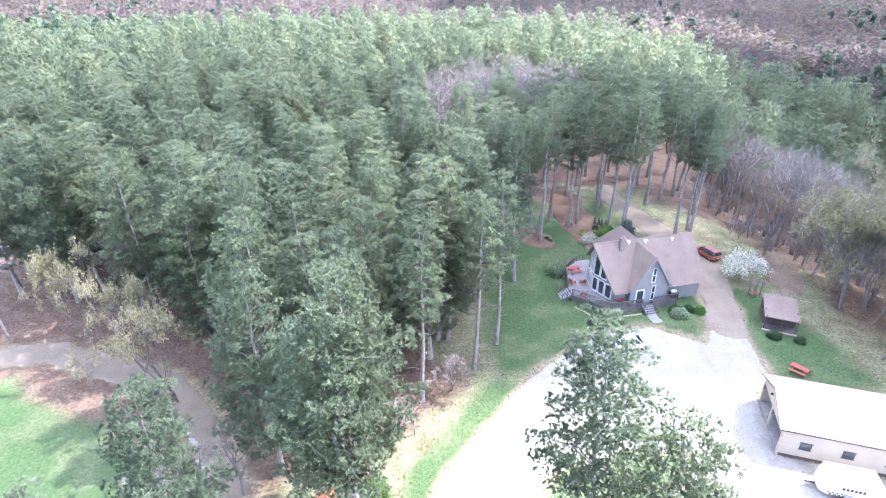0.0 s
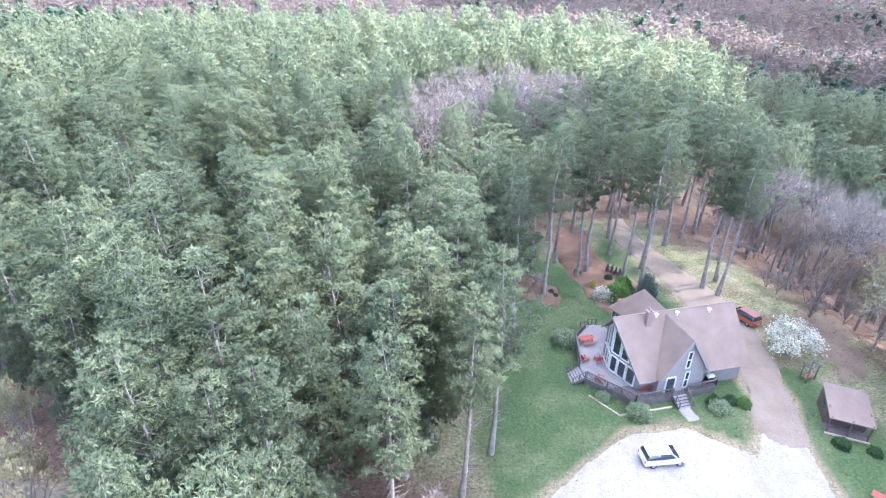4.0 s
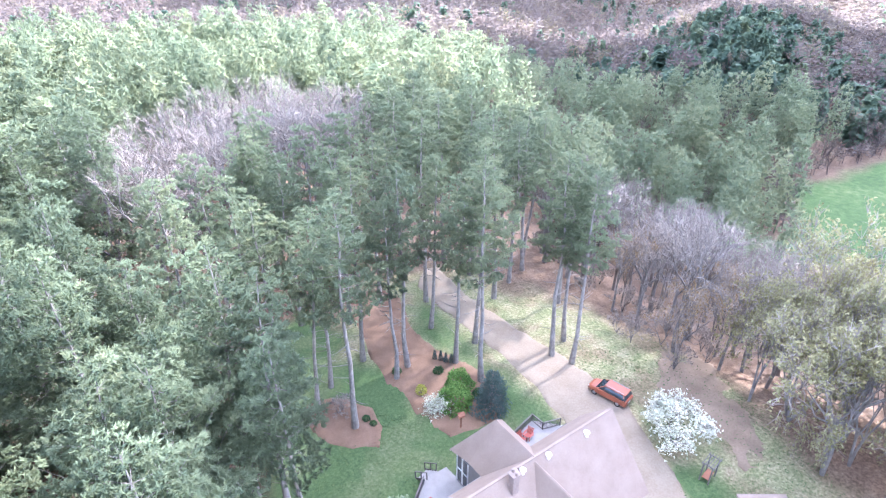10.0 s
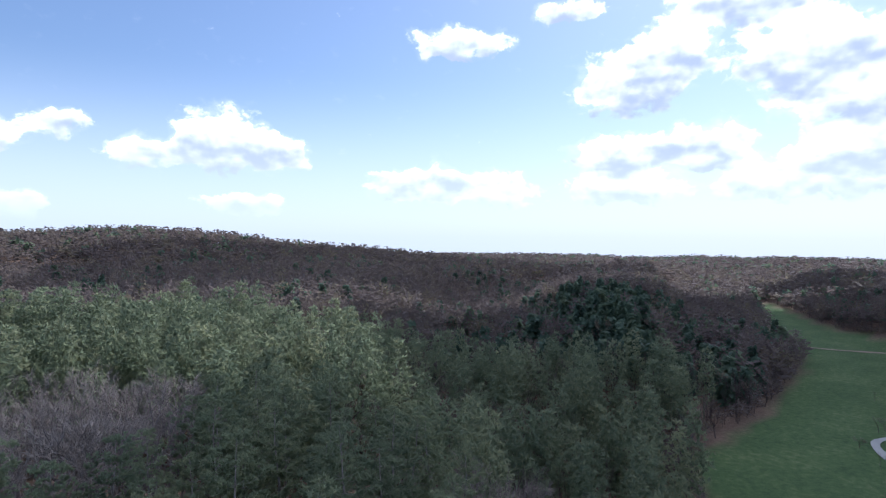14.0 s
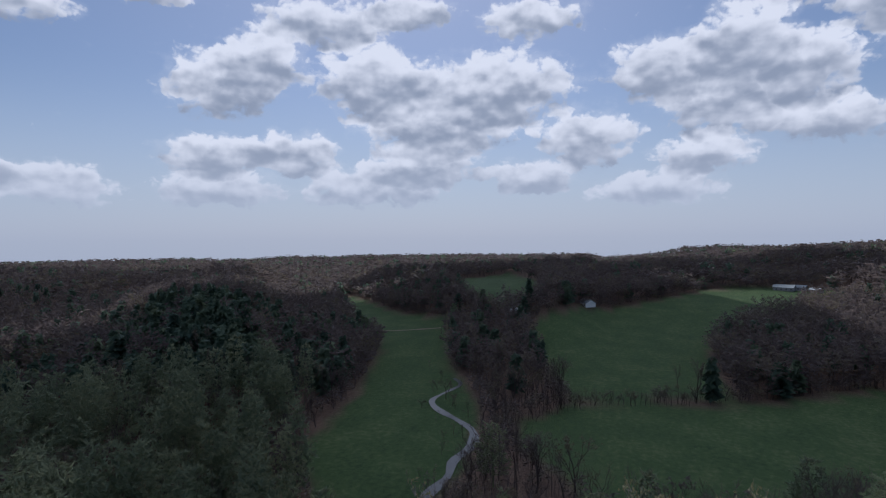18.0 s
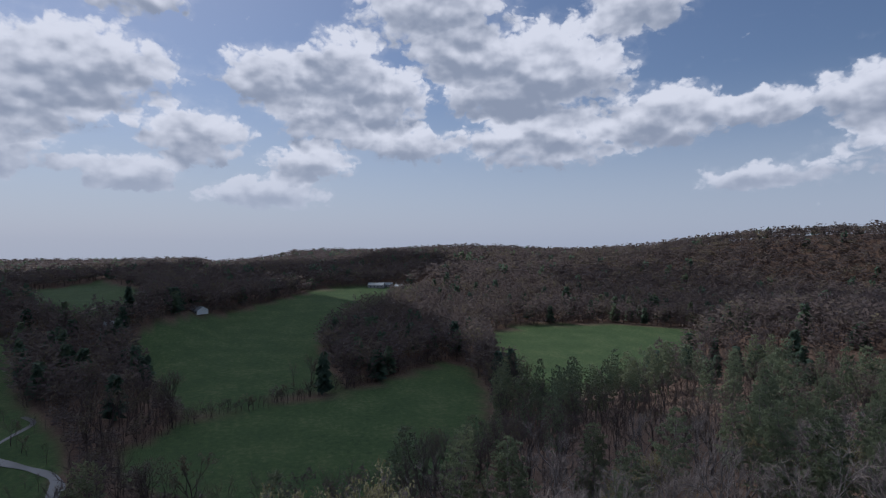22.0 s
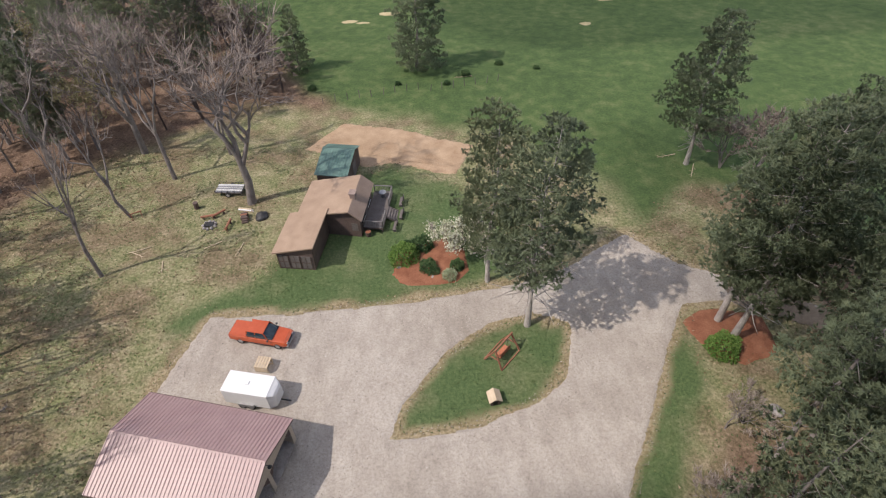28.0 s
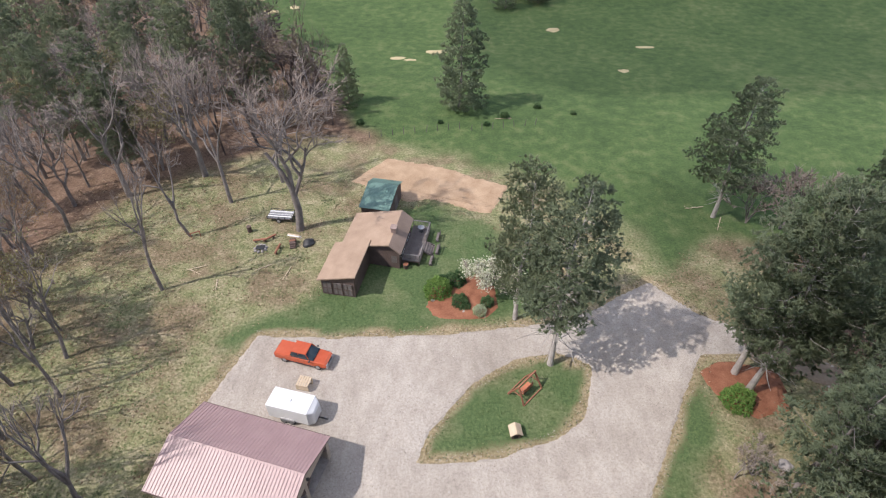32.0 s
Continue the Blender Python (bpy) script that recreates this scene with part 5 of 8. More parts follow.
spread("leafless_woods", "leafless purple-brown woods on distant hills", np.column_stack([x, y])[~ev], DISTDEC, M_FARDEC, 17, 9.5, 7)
x, y = ring_places(1050, 1900, 24, 304)
ev = g.random(len(x)) < 0.25
spread("pine_forest", "dark conifers on distant hills", np.column_stack([x, y])[ev], DISTCON, M_FARCON, 18, 11, 8)
spread("leafless_woods", "hazy leafless woods on distant hills", np.column_stack([x, y])[~ev], DISTDEC, M_FARDEC, 18, 16, 9)
# scrub along the edges of the fields
x, y = ring_places(60, 620, 4.6, 305)
edge_d = np.minimum.reduce([poly_sdf(x, y, p) for p in (MEADOW_1, MEADOW_2, MEADOW_3, HILLFIELD, FIELD_S, FIELD_E, CLEARING)])
ok = (edge_d < 8.5) & (g.random(len(x)) < 0.8)
spread("field_edge_scrub", "low leafless scrub along the edges of the meadows", np.column_stack([x, y])[ok], FARDEC, M_FARDEC, 6.5, 3.4, 13, category="scrub")
# single field trees
LOW = [pine_kind(i, "dark green pine clothed to the ground in the field", 64 + i, 20.0, 0.07, 4.9, whorl=1.1, taper=1.15, bend=0.3, dead=2, foot=0.9) for i in range(2)]
for i, (x, y, s, w) in enumerate([(18.4, -30.4, 1.0, 1.0), (38.8, -32.6, 0.56, 0.95), (49.4, -49.6, 0.36, 1.35), (2.4, -93.4, 0.56, 1.2), (-7.2, -97, 0.52, 1.3), (-3, -101, 0.5, 1.2)]):
    plant(LOW[i % 2], x, y, 140 * i, s, wide=w)
HEDGE = [(218, 84), (240, 68), (250, 30), (262, 4), (292, -44), (300, -70)]
hedge = []
for (ax, ay), (bx, by) in zip(HEDGE, HEDGE[1:]):
    for t in np.arange(0, 1, 2.6 / math.hypot(bx - ax, by - ay)):
        for _ in range(2):
            hedge.append((ax + (bx - ax) * t + g.normal(0, 1.3), ay + (by - ay) * t + g.normal(0, 1.3), g.uniform(0.28, 0.6)))
spread("hedgerow", "overgrown leafless hedge between two meadows", hedge, MIDBARE, M_FARDEC, 14, 5.5, 11, category="hedge")
bank = []
for (ax, ay), (bx, by) in zip(RIVER[2:], RIVER[3:]):
    for t in np.arange(0, 1, 4.0 / math.hypot(bx - ax, by - ay)):
        if g.random() < 0.85:
            nx_, ny_ = (by - ay) / math.hypot(bx - ax, by - ay), -(bx - ax) / math.hypot(bx - ax, by - ay)
            o_ = g.uniform(3.5, 8) * (-1 if g.random() < 0.75 else 1)
            bank.append((ax + (bx - ax) * t + nx_ * o_, ay + (by - ay) * t + ny_ * o_, g.uniform(0.25, 0.6)))
spread("bank_trees", "small leafless trees and brush along the stream", bank, MIDBARE, M_FARDEC, 14, 5.5, 12, category="brush")


# ---- building helpers ----
def part(name, bm, mat, parent=None, label="", smooth_it=False):
    """Links a bmesh as one mesh object under a thing or a part."""
    me_ = bpy.data.meshes.new(name)
    bm.normal_update()
    bm.to_mesh(me_)
    bm.free()
    if smooth_it:
        me_.shade_smooth()
    me_.materials.append(mat)
    o = new(name, me_)
    o.parent = parent
    if label:
        o["label"] = label
    return o


def thing(name, label, category, group="", m=None, kind=""):
    o = new(name)
    o.empty_display_size = 0.3
    if m is not None:
        o.matrix_basis = m
    return tagged(o, label, category, group, kind)


def add_box(bm, x0, y0, z0, x1, y1, z1, bevel=0.0, rot=None):
    vs = [bm.verts.new((x, y, z)) for z in (z0, z1) for x, y in ((x0, y0), (x1, y0), (x1, y1), (x0, y1))]
    fs = [bm.faces.new([vs[i] for i in f]) for f in ((3, 2, 1, 0), (4, 5, 6, 7), (0, 1, 5, 4), (1, 2, 6, 5), (2, 3, 7, 6), (3, 0, 4, 7))]
    if bevel:
        bmesh.ops.bevel(bm, geom=list({e for f in fs for e in f.edges}), offset=bevel, segments=1, affect="EDGES")
    return vs


def box(x0, y0, z0, x1, y1, z1, bevel=0.0):
    bm = bmesh.new()
    add_box(bm, min(x0, x1), min(y0, y1), min(z0, z1), max(x0, x1), max(y0, y1), max(z0, z1), bevel)
    return bm


def prism(points, depth):
    """A flat outline (3D points) given thickness along its normal, back from its face."""
    bm = bmesh.new()
    top = [bm.verts.new(p) for p in points]
    f = bm.faces.new(top)
    f.normal_update()
    n = f.normal.copy()
    low = [bm.verts.new(v.co - n * depth) for v in top]
    bm.faces.new(low[::-1])
    for i in range(len(top)):
        j = (i + 1) % len(top)
        bm.faces.new((top[j], top[i], low[i], low[j]))
    return bm


def beam(p, q, w, h=None, roll_up=(0, 0, 1)):
    """A squared bar from p to q."""
    h = h or w
    p, q = Vector(p), Vector(q)
    d = (q - p).normalized()
    s = d.cross(Vector(roll_up))
    s = s.normalized() if s.length > 1e-4 else Vector((1, 0, 0))
    u = s.cross(d)
    bm = bmesh.new()
    a = [bm.verts.new(p + s * (i * w / 2) + u * (j * h / 2)) for i, j in ((-1, -1), (1, -1), (1, 1), (-1, 1))]
    b = [bm.verts.new(v.co + (q - p)) for v in a]
    bm.faces.new(a[::-1]), bm.faces.new(b)
    for i in range(4):
        j = (i + 1) % 4
        bm.faces.new((a[i], a[j], b[j], b[i]))
    return bm


def cyl(p, q, r, r2=None, k=12):
    p, q = Vector(p), Vector(q)
    bm = bmesh.new()
    m = Matrix.Translation((p + q) / 2) @ (q - p).to_track_quat("Z", "Y").to_matrix().to_4x4()
    bmesh.ops.create_cone(bm, cap_ends=True, segments=k, radius1=r, radius2=r if r2 is None else r2, depth=(q - p).length, matrix=m)
    return bm


def merge(*bms):
    out = bmesh.new()
    for b in bms:
        me_ = bpy.data.meshes.new("tmp")
        b.to_mesh(me_)
        b.free()
        out.from_mesh(me_)
        bpy.data.meshes.remove(me_)
    return out


M_SHINGLE = plain("tan_shingles", (0.29, 0.205, 0.150), (0.44, 0.325, 0.240), 0.7, 0.9, fine=18, bumps=0.4, spec=0.2)
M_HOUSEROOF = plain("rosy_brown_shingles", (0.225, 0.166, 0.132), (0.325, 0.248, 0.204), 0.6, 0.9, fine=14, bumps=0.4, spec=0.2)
M_SIDING = plain("grey_board_siding", (0.245, 0.23, 0.23), (0.34, 0.32, 0.32), 0.8, 0.75, fine=14, bumps=0.25, stretch=(1, 1, 0.2))
M_TRIM = plain("white_trim", (0.70, 0.70, 0.69), (0.82, 0.82, 0.81), 1.5, 0.5, fine=20, bumps=0.05)
M_DECK = plain("weathered_grey_deck", (0.25, 0.225, 0.22), (0.38, 0.35, 0.34), 1.0, 0.85, fine=20, bumps=0.3)
M_RAIL = plain("dark_weathered_wood", (0.10, 0.085, 0.08), (0.20, 0.175, 0.165), 1.5, 0.85, fine=18, bumps=0.3)
M_REDWOOD = plain("red_painted_wood", (0.34, 0.07, 0.055), (0.52, 0.14, 0.105), 2.0, 0.6, fine=20, bumps=0.2)
M_BROWN = plain("dark_brown_boards", (0.075, 0.05, 0.045), (0.15, 0.105, 0.09), 1.0, 0.8, fine=16, bumps=0.3, stretch=(1, 1, 0.2))
M_RUST = plain("rust_red_stained_wood", (0.22, 0.085, 0.05), (0.38, 0.17, 0.105), 2.0, 0.75, fine=20, bumps=0.3)
M_STONE = plain("chimney_brick", (0.22, 0.16, 0.14), (0.36, 0.28, 0.25), 2.0, 0.9, fine=10, bumps=0.5)
M_METALROOF = plain("brown_painted_steel_roof", (0.33, 0.215, 0.21), (0.42, 0.29, 0.28), 0.5, 0.62, fine=6, bumps=0.02, spec=0.35)
M_METALROOF.node_tree.nodes["Principled BSDF"].inputs["Coat Weight"].default_value = 0.5
M_METALROOF.node_tree.nodes["Principled BSDF"].inputs["Coat Roughness"].default_value = 0.42
M_METALROOF.node_tree.nodes["Principled BSDF"].inputs["Coat IOR"].default_value = 1.6
M_GREENROOF = plain("green_steel_roof", (0.085, 0.17, 0.145), (0.17, 0.275, 0.235), 0.8, 0.45, fine=8, bumps=0.05)
M_TAN = plain("tan_wall_panels", (0.44, 0.37, 0.29), (0.56, 0.485, 0.395), 0.7, 0.6, fine=12, bumps=0.1)
M_DARK = plain("dark_interior", (0.012, 0.012, 0.013), (0.03, 0.028, 0.027), 2.0, 0.9, bumps=0)
M_GREY = plain("grey_metal", (0.30, 0.30, 0.31), (0.44, 0.44, 0.45), 3.0, 0.45, 0.6, bumps=0.05)
M_WHITE = plain("white_vehicle_paint", (0.74, 0.75, 0.76), (0.82, 0.82, 0.83), 0.8, 0.25, fine=3, bumps=0, spec=0.6)
M_ORANGE = plain("orange_red_vehicle_paint", (0.42, 0.075, 0.028), (0.52, 0.105, 0.042), 0.8, 0.25, fine=3, bumps=0, spec=0.6)
M_RUBBER = plain("tyre_rubber", (0.02, 0.02, 0.02), (0.04, 0.04, 0.04), 4, 0.85, bumps=0.1)
M_BLACK = plain("black_plastic", (0.02, 0.02, 0.022), (0.04, 0.04, 0.042), 4, 0.5, bumps=0.05)
M_ROCK = plain("grey_stone", (0.24, 0.22, 0.21), (0.44, 0.41, 0.39), 2.0, 0.9, fine=9, bumps=0.5)
M_PALEWOOD = plain("pale_bare_wood", (0.46, 0.36, 0.25), (0.62, 0.51, 0.38), 2.5, 0.8, fine=16, bumps=0.2)


def glass_material():
    m, nt, b = material("window_glass")
    b.inputs["Base Color"].default_value = (0.03, 0.045, 0.055, 1)
    b.inputs["Roughness"].default_value = 0.04
    b.inputs["Specular IOR Level"].default_value = 0.8
    nt.links.new(ramp(nt, tex_noise(nt, 0.8, 2), [(0.3, (0.02, 0.03, 0.04)), (0.7, (0.06, 0.075, 0.085))]), b.inputs["Base Color"])
    return m


M_GLASS = glass_material()


def rail(parent, pts, z, high=0.95, gap=0.14, post=0.1):
    """A deck railing along a line: posts, top rail, bottom rail and balusters."""
    bal = []
    for (ax, ay), (bx, by) in zip(pts, pts[1:]):
        l = math.hypot(bx - ax, by - ay)
        n = max(1, round(l / 1.8))
        for i in range(n + 1):
            x, y = ax + (bx - ax) * i / n, ay + (by - ay) * i / n
            part("post", box(x - post / 2, y - post / 2, z - 0.02, x + post / 2, y + post / 2, z + high + 0.06, 0.01), M_RAIL, parent)
        part("top_rail", beam((ax, ay, z + high), (bx, by, z + high), 0.13, 0.05), M_RAIL, parent)
        part("bottom_rail", beam((ax, ay, z + 0.1), (bx, by, z + 0.1), 0.06, 0.05), M_RAIL, parent)
        for i in range(1, int(l / gap)):
            x, y = ax + (bx - ax) * i * gap / l, ay + (by - ay) * i * gap / l
            bal.append((x, y))
    for x, y in bal:
        part("baluster", box(x - 0.02, y - 0.02, z + 0.1, x + 0.02, y + 0.02, z + high - 0.02), M_RAIL, parent)


def stair(parent, x, y, ang, wide, z1, steps, mat=M_DECK, run=0.28, railed=True):
    """Steps that go down from (x, y, z1) in the direction ang."""
    c, s = math.cos(radians(ang)), math.sin(radians(ang))
    rise = z1 / steps

    def at(u, v, z):
        return (x + c * u - s * v, y + s * u + c * v, z)

    for i in range(steps):
        u, z = i * run, z1 - (i + 1) * rise + 0.02
        part("tread", prism([at(u, -wide / 2, z), at(u + run + 0.03, -wide / 2, z), at(u + run + 0.03, wide / 2, z), at(u, wide / 2, z)], 0.05), mat, parent)
        part("riser", prism([at(u + 0.02, -wide / 2, z), at(u + 0.02, wide / 2, z), at(u + 0.02, wide / 2, z + rise - 0.05), at(u + 0.02, -wide / 2, z + rise - 0.05)], 0.03), M_RAIL, parent)
    for v in (-wide / 2, wide / 2):
        part("stringer", beam(at(0, v, z1 - 0.15), at(steps * run, v, 0.02), 0.05, 0.26), M_RAIL, parent)
        if railed:
            part("handrail", beam(at(0, v, z1 + 0.9), at(steps * run, v, 0.9), 0.09, 0.05), M_RAIL, parent)
            for k in range(3):
                u = steps * run * k / 2
                part("post", beam(at(u, v, max(z1 * (1 - k / 2) - 0.1, 0)), at(u, v, z1 * (1 - k / 2) + 0.93), 0.09), M_RAIL, parent)


# ---- the chalet house: u along the ridge, v away from the drive ----
HU = 12.5
HOUSE = pose(22.6, 67.6, 0, 0, 0, HU)
house = thing("house", "grey chalet house with tan shingled steep roofs and a glazed gable", "house", m=HOUSE)
RIDGE, EAVE, HALF, LONG, FLOOR = 8.3, 2.75, 4.95, 15.2, 0.9


def sheet(name, pts, mat, parent, thick=0.16, label=""):
    return part(name, prism(pts, thick), mat, parent, label)


def shingled(name, corners, parent, rows, thick=0.14, mat=None):
    """A roof slope (eave left, eave right, ridge right, ridge left) in lapped courses of shingles."""
    mat = mat or (M_HOUSEROOF if parent is house else M_SHINGLE)
    a, b, c, d = (Vector(p) for p in corners)
    n = (b - a).cross(d - a).normalized()
    base = part(name, prism([a, b, c, d], thick), mat, parent)
    bm = bmesh.new()
    for i in range(rows):
        t0, t1 = i / rows, min(1, (i + 1.15) / rows)
        p0, p1, p2, p3 = a.lerp(d, t0), b.lerp(c, t0), b.lerp(c, t1), a.lerp(d, t1)
        lo, hi = 0.035, 0.008
        v = [bm.verts.new(q) for q in (p0 + n * lo, p1 + n * lo, p2 + n * hi, p3 + n * hi, p0, p1)]
        bm.faces.new(v[:4]), bm.faces.new((v[4], v[5], v[1], v[0]))
    part("shingle_layer", bm, mat, base)
    return base


SL = (RIDGE - EAVE) / HALF
RU = 6.2
# main roof, the front edge raked out to a prow at the ridge
shingled("roof_slope", [(0.9, -HALF, EAVE), (LONG, -HALF, EAVE), (LONG, 0, RIDGE), (-0.5, 0, RIDGE)], house, 34)
BH, BE_ = 2.95, 5.0
shingled("roof_slope", [(LONG, BH, BE_), (0.17, BH, BE_), (-0.5, 0, RIDGE), (LONG, 0, RIDGE)], house, 22)
part("ridge_cap", beam((-0.5, 0, RIDGE + 0.03), (LONG, 0, RIDGE + 0.03), 0.2, 0.05), M_HOUSEROOF, house)
for s in (-1, 1):
    fu, fv, fz = ((0.9, -HALF, EAVE), (0.17, BH, BE_))[s > 0]
    part("fascia_board", beam((fu, fv, fz - 0.12), (-0.5, 0, RIDGE - 0.12), 0.05, 0.24), M_SIDING, house)
    part("gutter", beam((fu, fv + s * 0.05, fz - 0.1), (2.9 if s < 0 else RU - 2.7, fv + s * 0.05, fz - 0.1), 0.1, 0.1), M_SIDING, house)
W = HALF - 0.95
part("wall", box(1.6, -W, 0, LONG - 0.3, -W + 0.2, EAVE + 0.85), M_SIDING, house)
part("wall", box(0.9, 2.35, 0, LONG - 0.3, 2.55, BE_ + 0.35), M_SIDING, house)
part("wall", prism([(LONG - 0.3, -W, 0), (LONG - 0.3, 2.5, 0), (LONG - 0.3, 2.5, BE_ + 0.3), (LONG - 0.3, 0, RIDGE - 0.25), (LONG - 0.3, -W, EAVE + 0.85)], 0.2), M_SIDING, house)
# garage door in the far gable
gar = part("garage_door", box(LONG - 0.3, -2.4, 0.05, LONG - 0.22, 2.4, 2.3), M_TRIM, house)
for k in range(3):
    part("panel_groove", box(LONG - 0.225, -2.4, 0.6 + 0.56 * k, LONG - 0.21, 2.4, 0.63 + 0.56 * k), M_GREY, gar)
# prow front: two glazed faces that meet at the middle
for s in (-1, 1):
    p0, p1 = Vector((1.5, -W, 0) if s < 0 else (0.75, 2.5, 0)), Vector((0.15, 0, 0))
    low_top = EAVE + 0.8 if s < 0 else BE_ + 0.25

    def fp(t, z):
        q = p0.lerp(p1, t)
        return (q.x, q.y, z)

    def top(t):
        return low_top + (RIDGE - 0.35 - low_top) * t

    pts = [fp(0, 0), fp(1, 0), fp(1, top(1)), fp(0, top(0))]
    wall = part("gable_wall", prism(pts[::-1] if s < 0 else pts, 0.18), M_SIDING, house)
    nrm = Vector((-(p1 - p0).y * -s, 0, 0))
    off = Vector((-0.07, s * 0.02, 0))
    for t0, t1, z0, rule in ((0.12, 0.40, FLOOR + 0.1, 0), (0.44, 0.70, FLOOR + 0.1, 0), (0.74, 0.97, FLOOR + 0.1, 0), (0.40, 0.66, 3.55, 1), (0.70, 0.97, 3.55, 1)):
        h0, h1 = (3.1, 3.1) if not rule else (top(t0) - 0.45, top(t1) - 0.45)
        win = sheet("window", [Vector(fp(t0, z0)) + off, Vector(fp(t1, z0)) + off, Vector(fp(t1, h1)) + off, Vector(fp(t0, h0)) + off][::(-1 if s < 0 else 1)], M_GLASS, house, 0.06, "large dark window pane")
        for a, b in (((t0, z0), (t1, z0)), ((t1, z0), (t1, h1)), ((t1, h1), (t0, h0)), ((t0, h0), (t0, z0))):
            part("window_frame", beam(Vector(fp(*a)) + off * 1.6, Vector(fp(*b)) + off * 1.6, 0.15, 0.13), M_TRIM, win)
# front dormer gable towards the drive
DU, DP, DW = 6.1, 8.1, 3.0
DV = -5.15
part("dormer_wall", prism([(DU - DW + 0.3, DV, FLOOR), (DU + DW - 0.1, DV, FLOOR), (DU + DW - 0.1, DV, EAVE + 0.9), (DU, DV, DP - 0.3), (DU - DW + 0.3, DV, EAVE + 0.9)], 0.2), M_SIDING, house)
part("wall", box(DU - DW + 0.3, DV, 0, DU + DW - 0.1, DV + 0.2, FLOOR), M_SIDING, house)
for s in (-1, 1):
    e = (DU + s * (DW + 0.1), EAVE + 0.55 if s > 0 else EAVE + 0.2)
    c = [(e[0], DV - 0.45, e[1]), (e[0], -HALF + (e[1] - EAVE) / SL, e[1]), (DU, -0.15, DP), (DU, DV - 0.45, DP)]
    shingled("dormer_slope", c if s > 0 else [c[1], c[0], c[3], c[2]], house, 26)
    part("fascia_board", beam((e[0], DV - 0.47, e[1] - 0.1), (DU, DV - 0.47, DP - 0.1), 0.05, 0.24), M_SIDING, house)
    part("wall", box(DU + s * (DW - 0.2) - 0.1, DV, 0, DU + s * (DW - 0.2) + 0.1, -W, EAVE + 0.4), M_SIDING, house)
door = part("door", box(DU - 1.9, DV - 0.05, FLOOR, DU - 0.9, DV, FLOOR + 2.05), M_GLASS, house, "glazed entrance door in a white frame")
for a, b in (((DU - 1.97, FLOOR), (DU - 1.97, FLOOR + 2.1)), ((DU - 0.83, FLOOR), (DU - 0.83, FLOOR + 2.1)), ((DU - 2.0, FLOOR + 2.12), (DU - 0.8, FLOOR + 2.12))):
    part("door_frame", beam((a[0], DV - 0.06, a[1]), (b[0], DV - 0.06, b[1]), 0.14, 0.14), M_TRIM, door)
part("door_handle", cyl((DU - 1.0, DV - 0.08, FLOOR + 1.0), (DU - 1.0, DV - 0.16, FLOOR + 1.0), 0.04), M_GREY, door)
for k, (u0, z0, z1) in enumerate(((DU + 0.05, FLOOR + 0.4, FLOOR + 2.6), (DU + 0.55, FLOOR + 3.2, FLOOR + 5.4))):
    u0 = DU + 0.35 if k == 0 else DU + 0.1
    win = part("window", box(u0, DV - 0.04, z0, u0 + 0.42, DV, z1), M_GLASS, house, "tall narrow window with white trim")
    for a, b in (((u0 - 0.04, z0), (u0 - 0.04, z1)), ((u0 + 0.46, z0), (u0 + 0.46, z1)), ((u0 - 0.1, z0), (u0 + 0.52, z0)), ((u0 - 0.1, z1), (u0 + 0.52, z1)), ((u0, (z0 + z1) / 2), (u0 + 0.42, (z0 + z1) / 2))):
        part("window_frame", beam((a[0], DV - 0.06, a[1]), (b[0], DV - 0.06, b[1]), 0.10, 0.08, (0, 1, 0)), M_TRIM, win)
# rear cross gable with a hipped end
RU, RE, RW, RT = 6.2, 5.0, 2.7, 8.4
for s in (-1, 1):
    u = RU + s * RW
    c = [(u, 4.6, RE), (u, 2.4, RE), (RU, -0.1, RT), (RU, 4.6, RT)]
    shingled("rear_roof_slope", [c[1], c[0], c[3], c[2]] if s > 0 else c, house, 20)
    hip = [(u, 4.6, RE), (RU + s * (RW + 0.3), 7.0, RE - 0.35), (RU, 4.6, RT)]
    part("hip_slope", prism(hip if s > 0 else hip[::-1], 0.14), M_HOUSEROOF, house)
    part("wall", box(u - s * 0.3 - 0.1, 3.2, 0, u - s * 0.3 + 0.1, 6.6, RE - 0.12), M_SIDING, house)
part("hip_slope", prism([(RU + RW + 0.3, 7.0, RE - 0.35), (RU - RW - 0.3, 7.0, RE - 0.35), (RU, 4.6, RT)], 0.14), M_HOUSEROOF, house)
part("wall", box(RU - RW + 0.3, 6.4, 0, RU + RW - 0.3, 6.6, RE - 0.5), M_SIDING, house)
for k in range(2):
    y0 = 4.95 + k * 0.8
    win = part("window", box(RU - RW + 0.14, y0, 1.3, RU - RW + 0.2, y0 + 0.62, 4.3), M_GLASS, house)
    for y in (y0 - 0.05, y0 + 0.67):
        part("window_frame", box(RU - RW + 0.11, y - 0.05, 1.22, RU - RW + 0.18, y + 0.05, 4.38), M_TRIM, win)
    part("window_frame", box(RU - RW + 0.11, y0, 2.75, RU - RW + 0.18, y0 + 0.62, 2.85), M_TRIM, win)
# chimney and roof vents
ch = part("chimney", box(3.15, -1.05, RIDGE - 2.0, 3.8, -0.5, RIDGE + 0.75, 0.03), M_STONE, house)
part("chimney_cap", box(3.08, -1.12, RIDGE + 0.75, 3.87, -0.43, RIDGE + 0.87, 0.02), M_STONE, ch)
for y in (-1.15, -0.75):
    part("flue_pot", cyl((3.48, y + 0.16, RIDGE + 0.85), (3.48, y + 0.16, RIDGE + 1.15), 0.13, 0.11), M_STONE, ch)
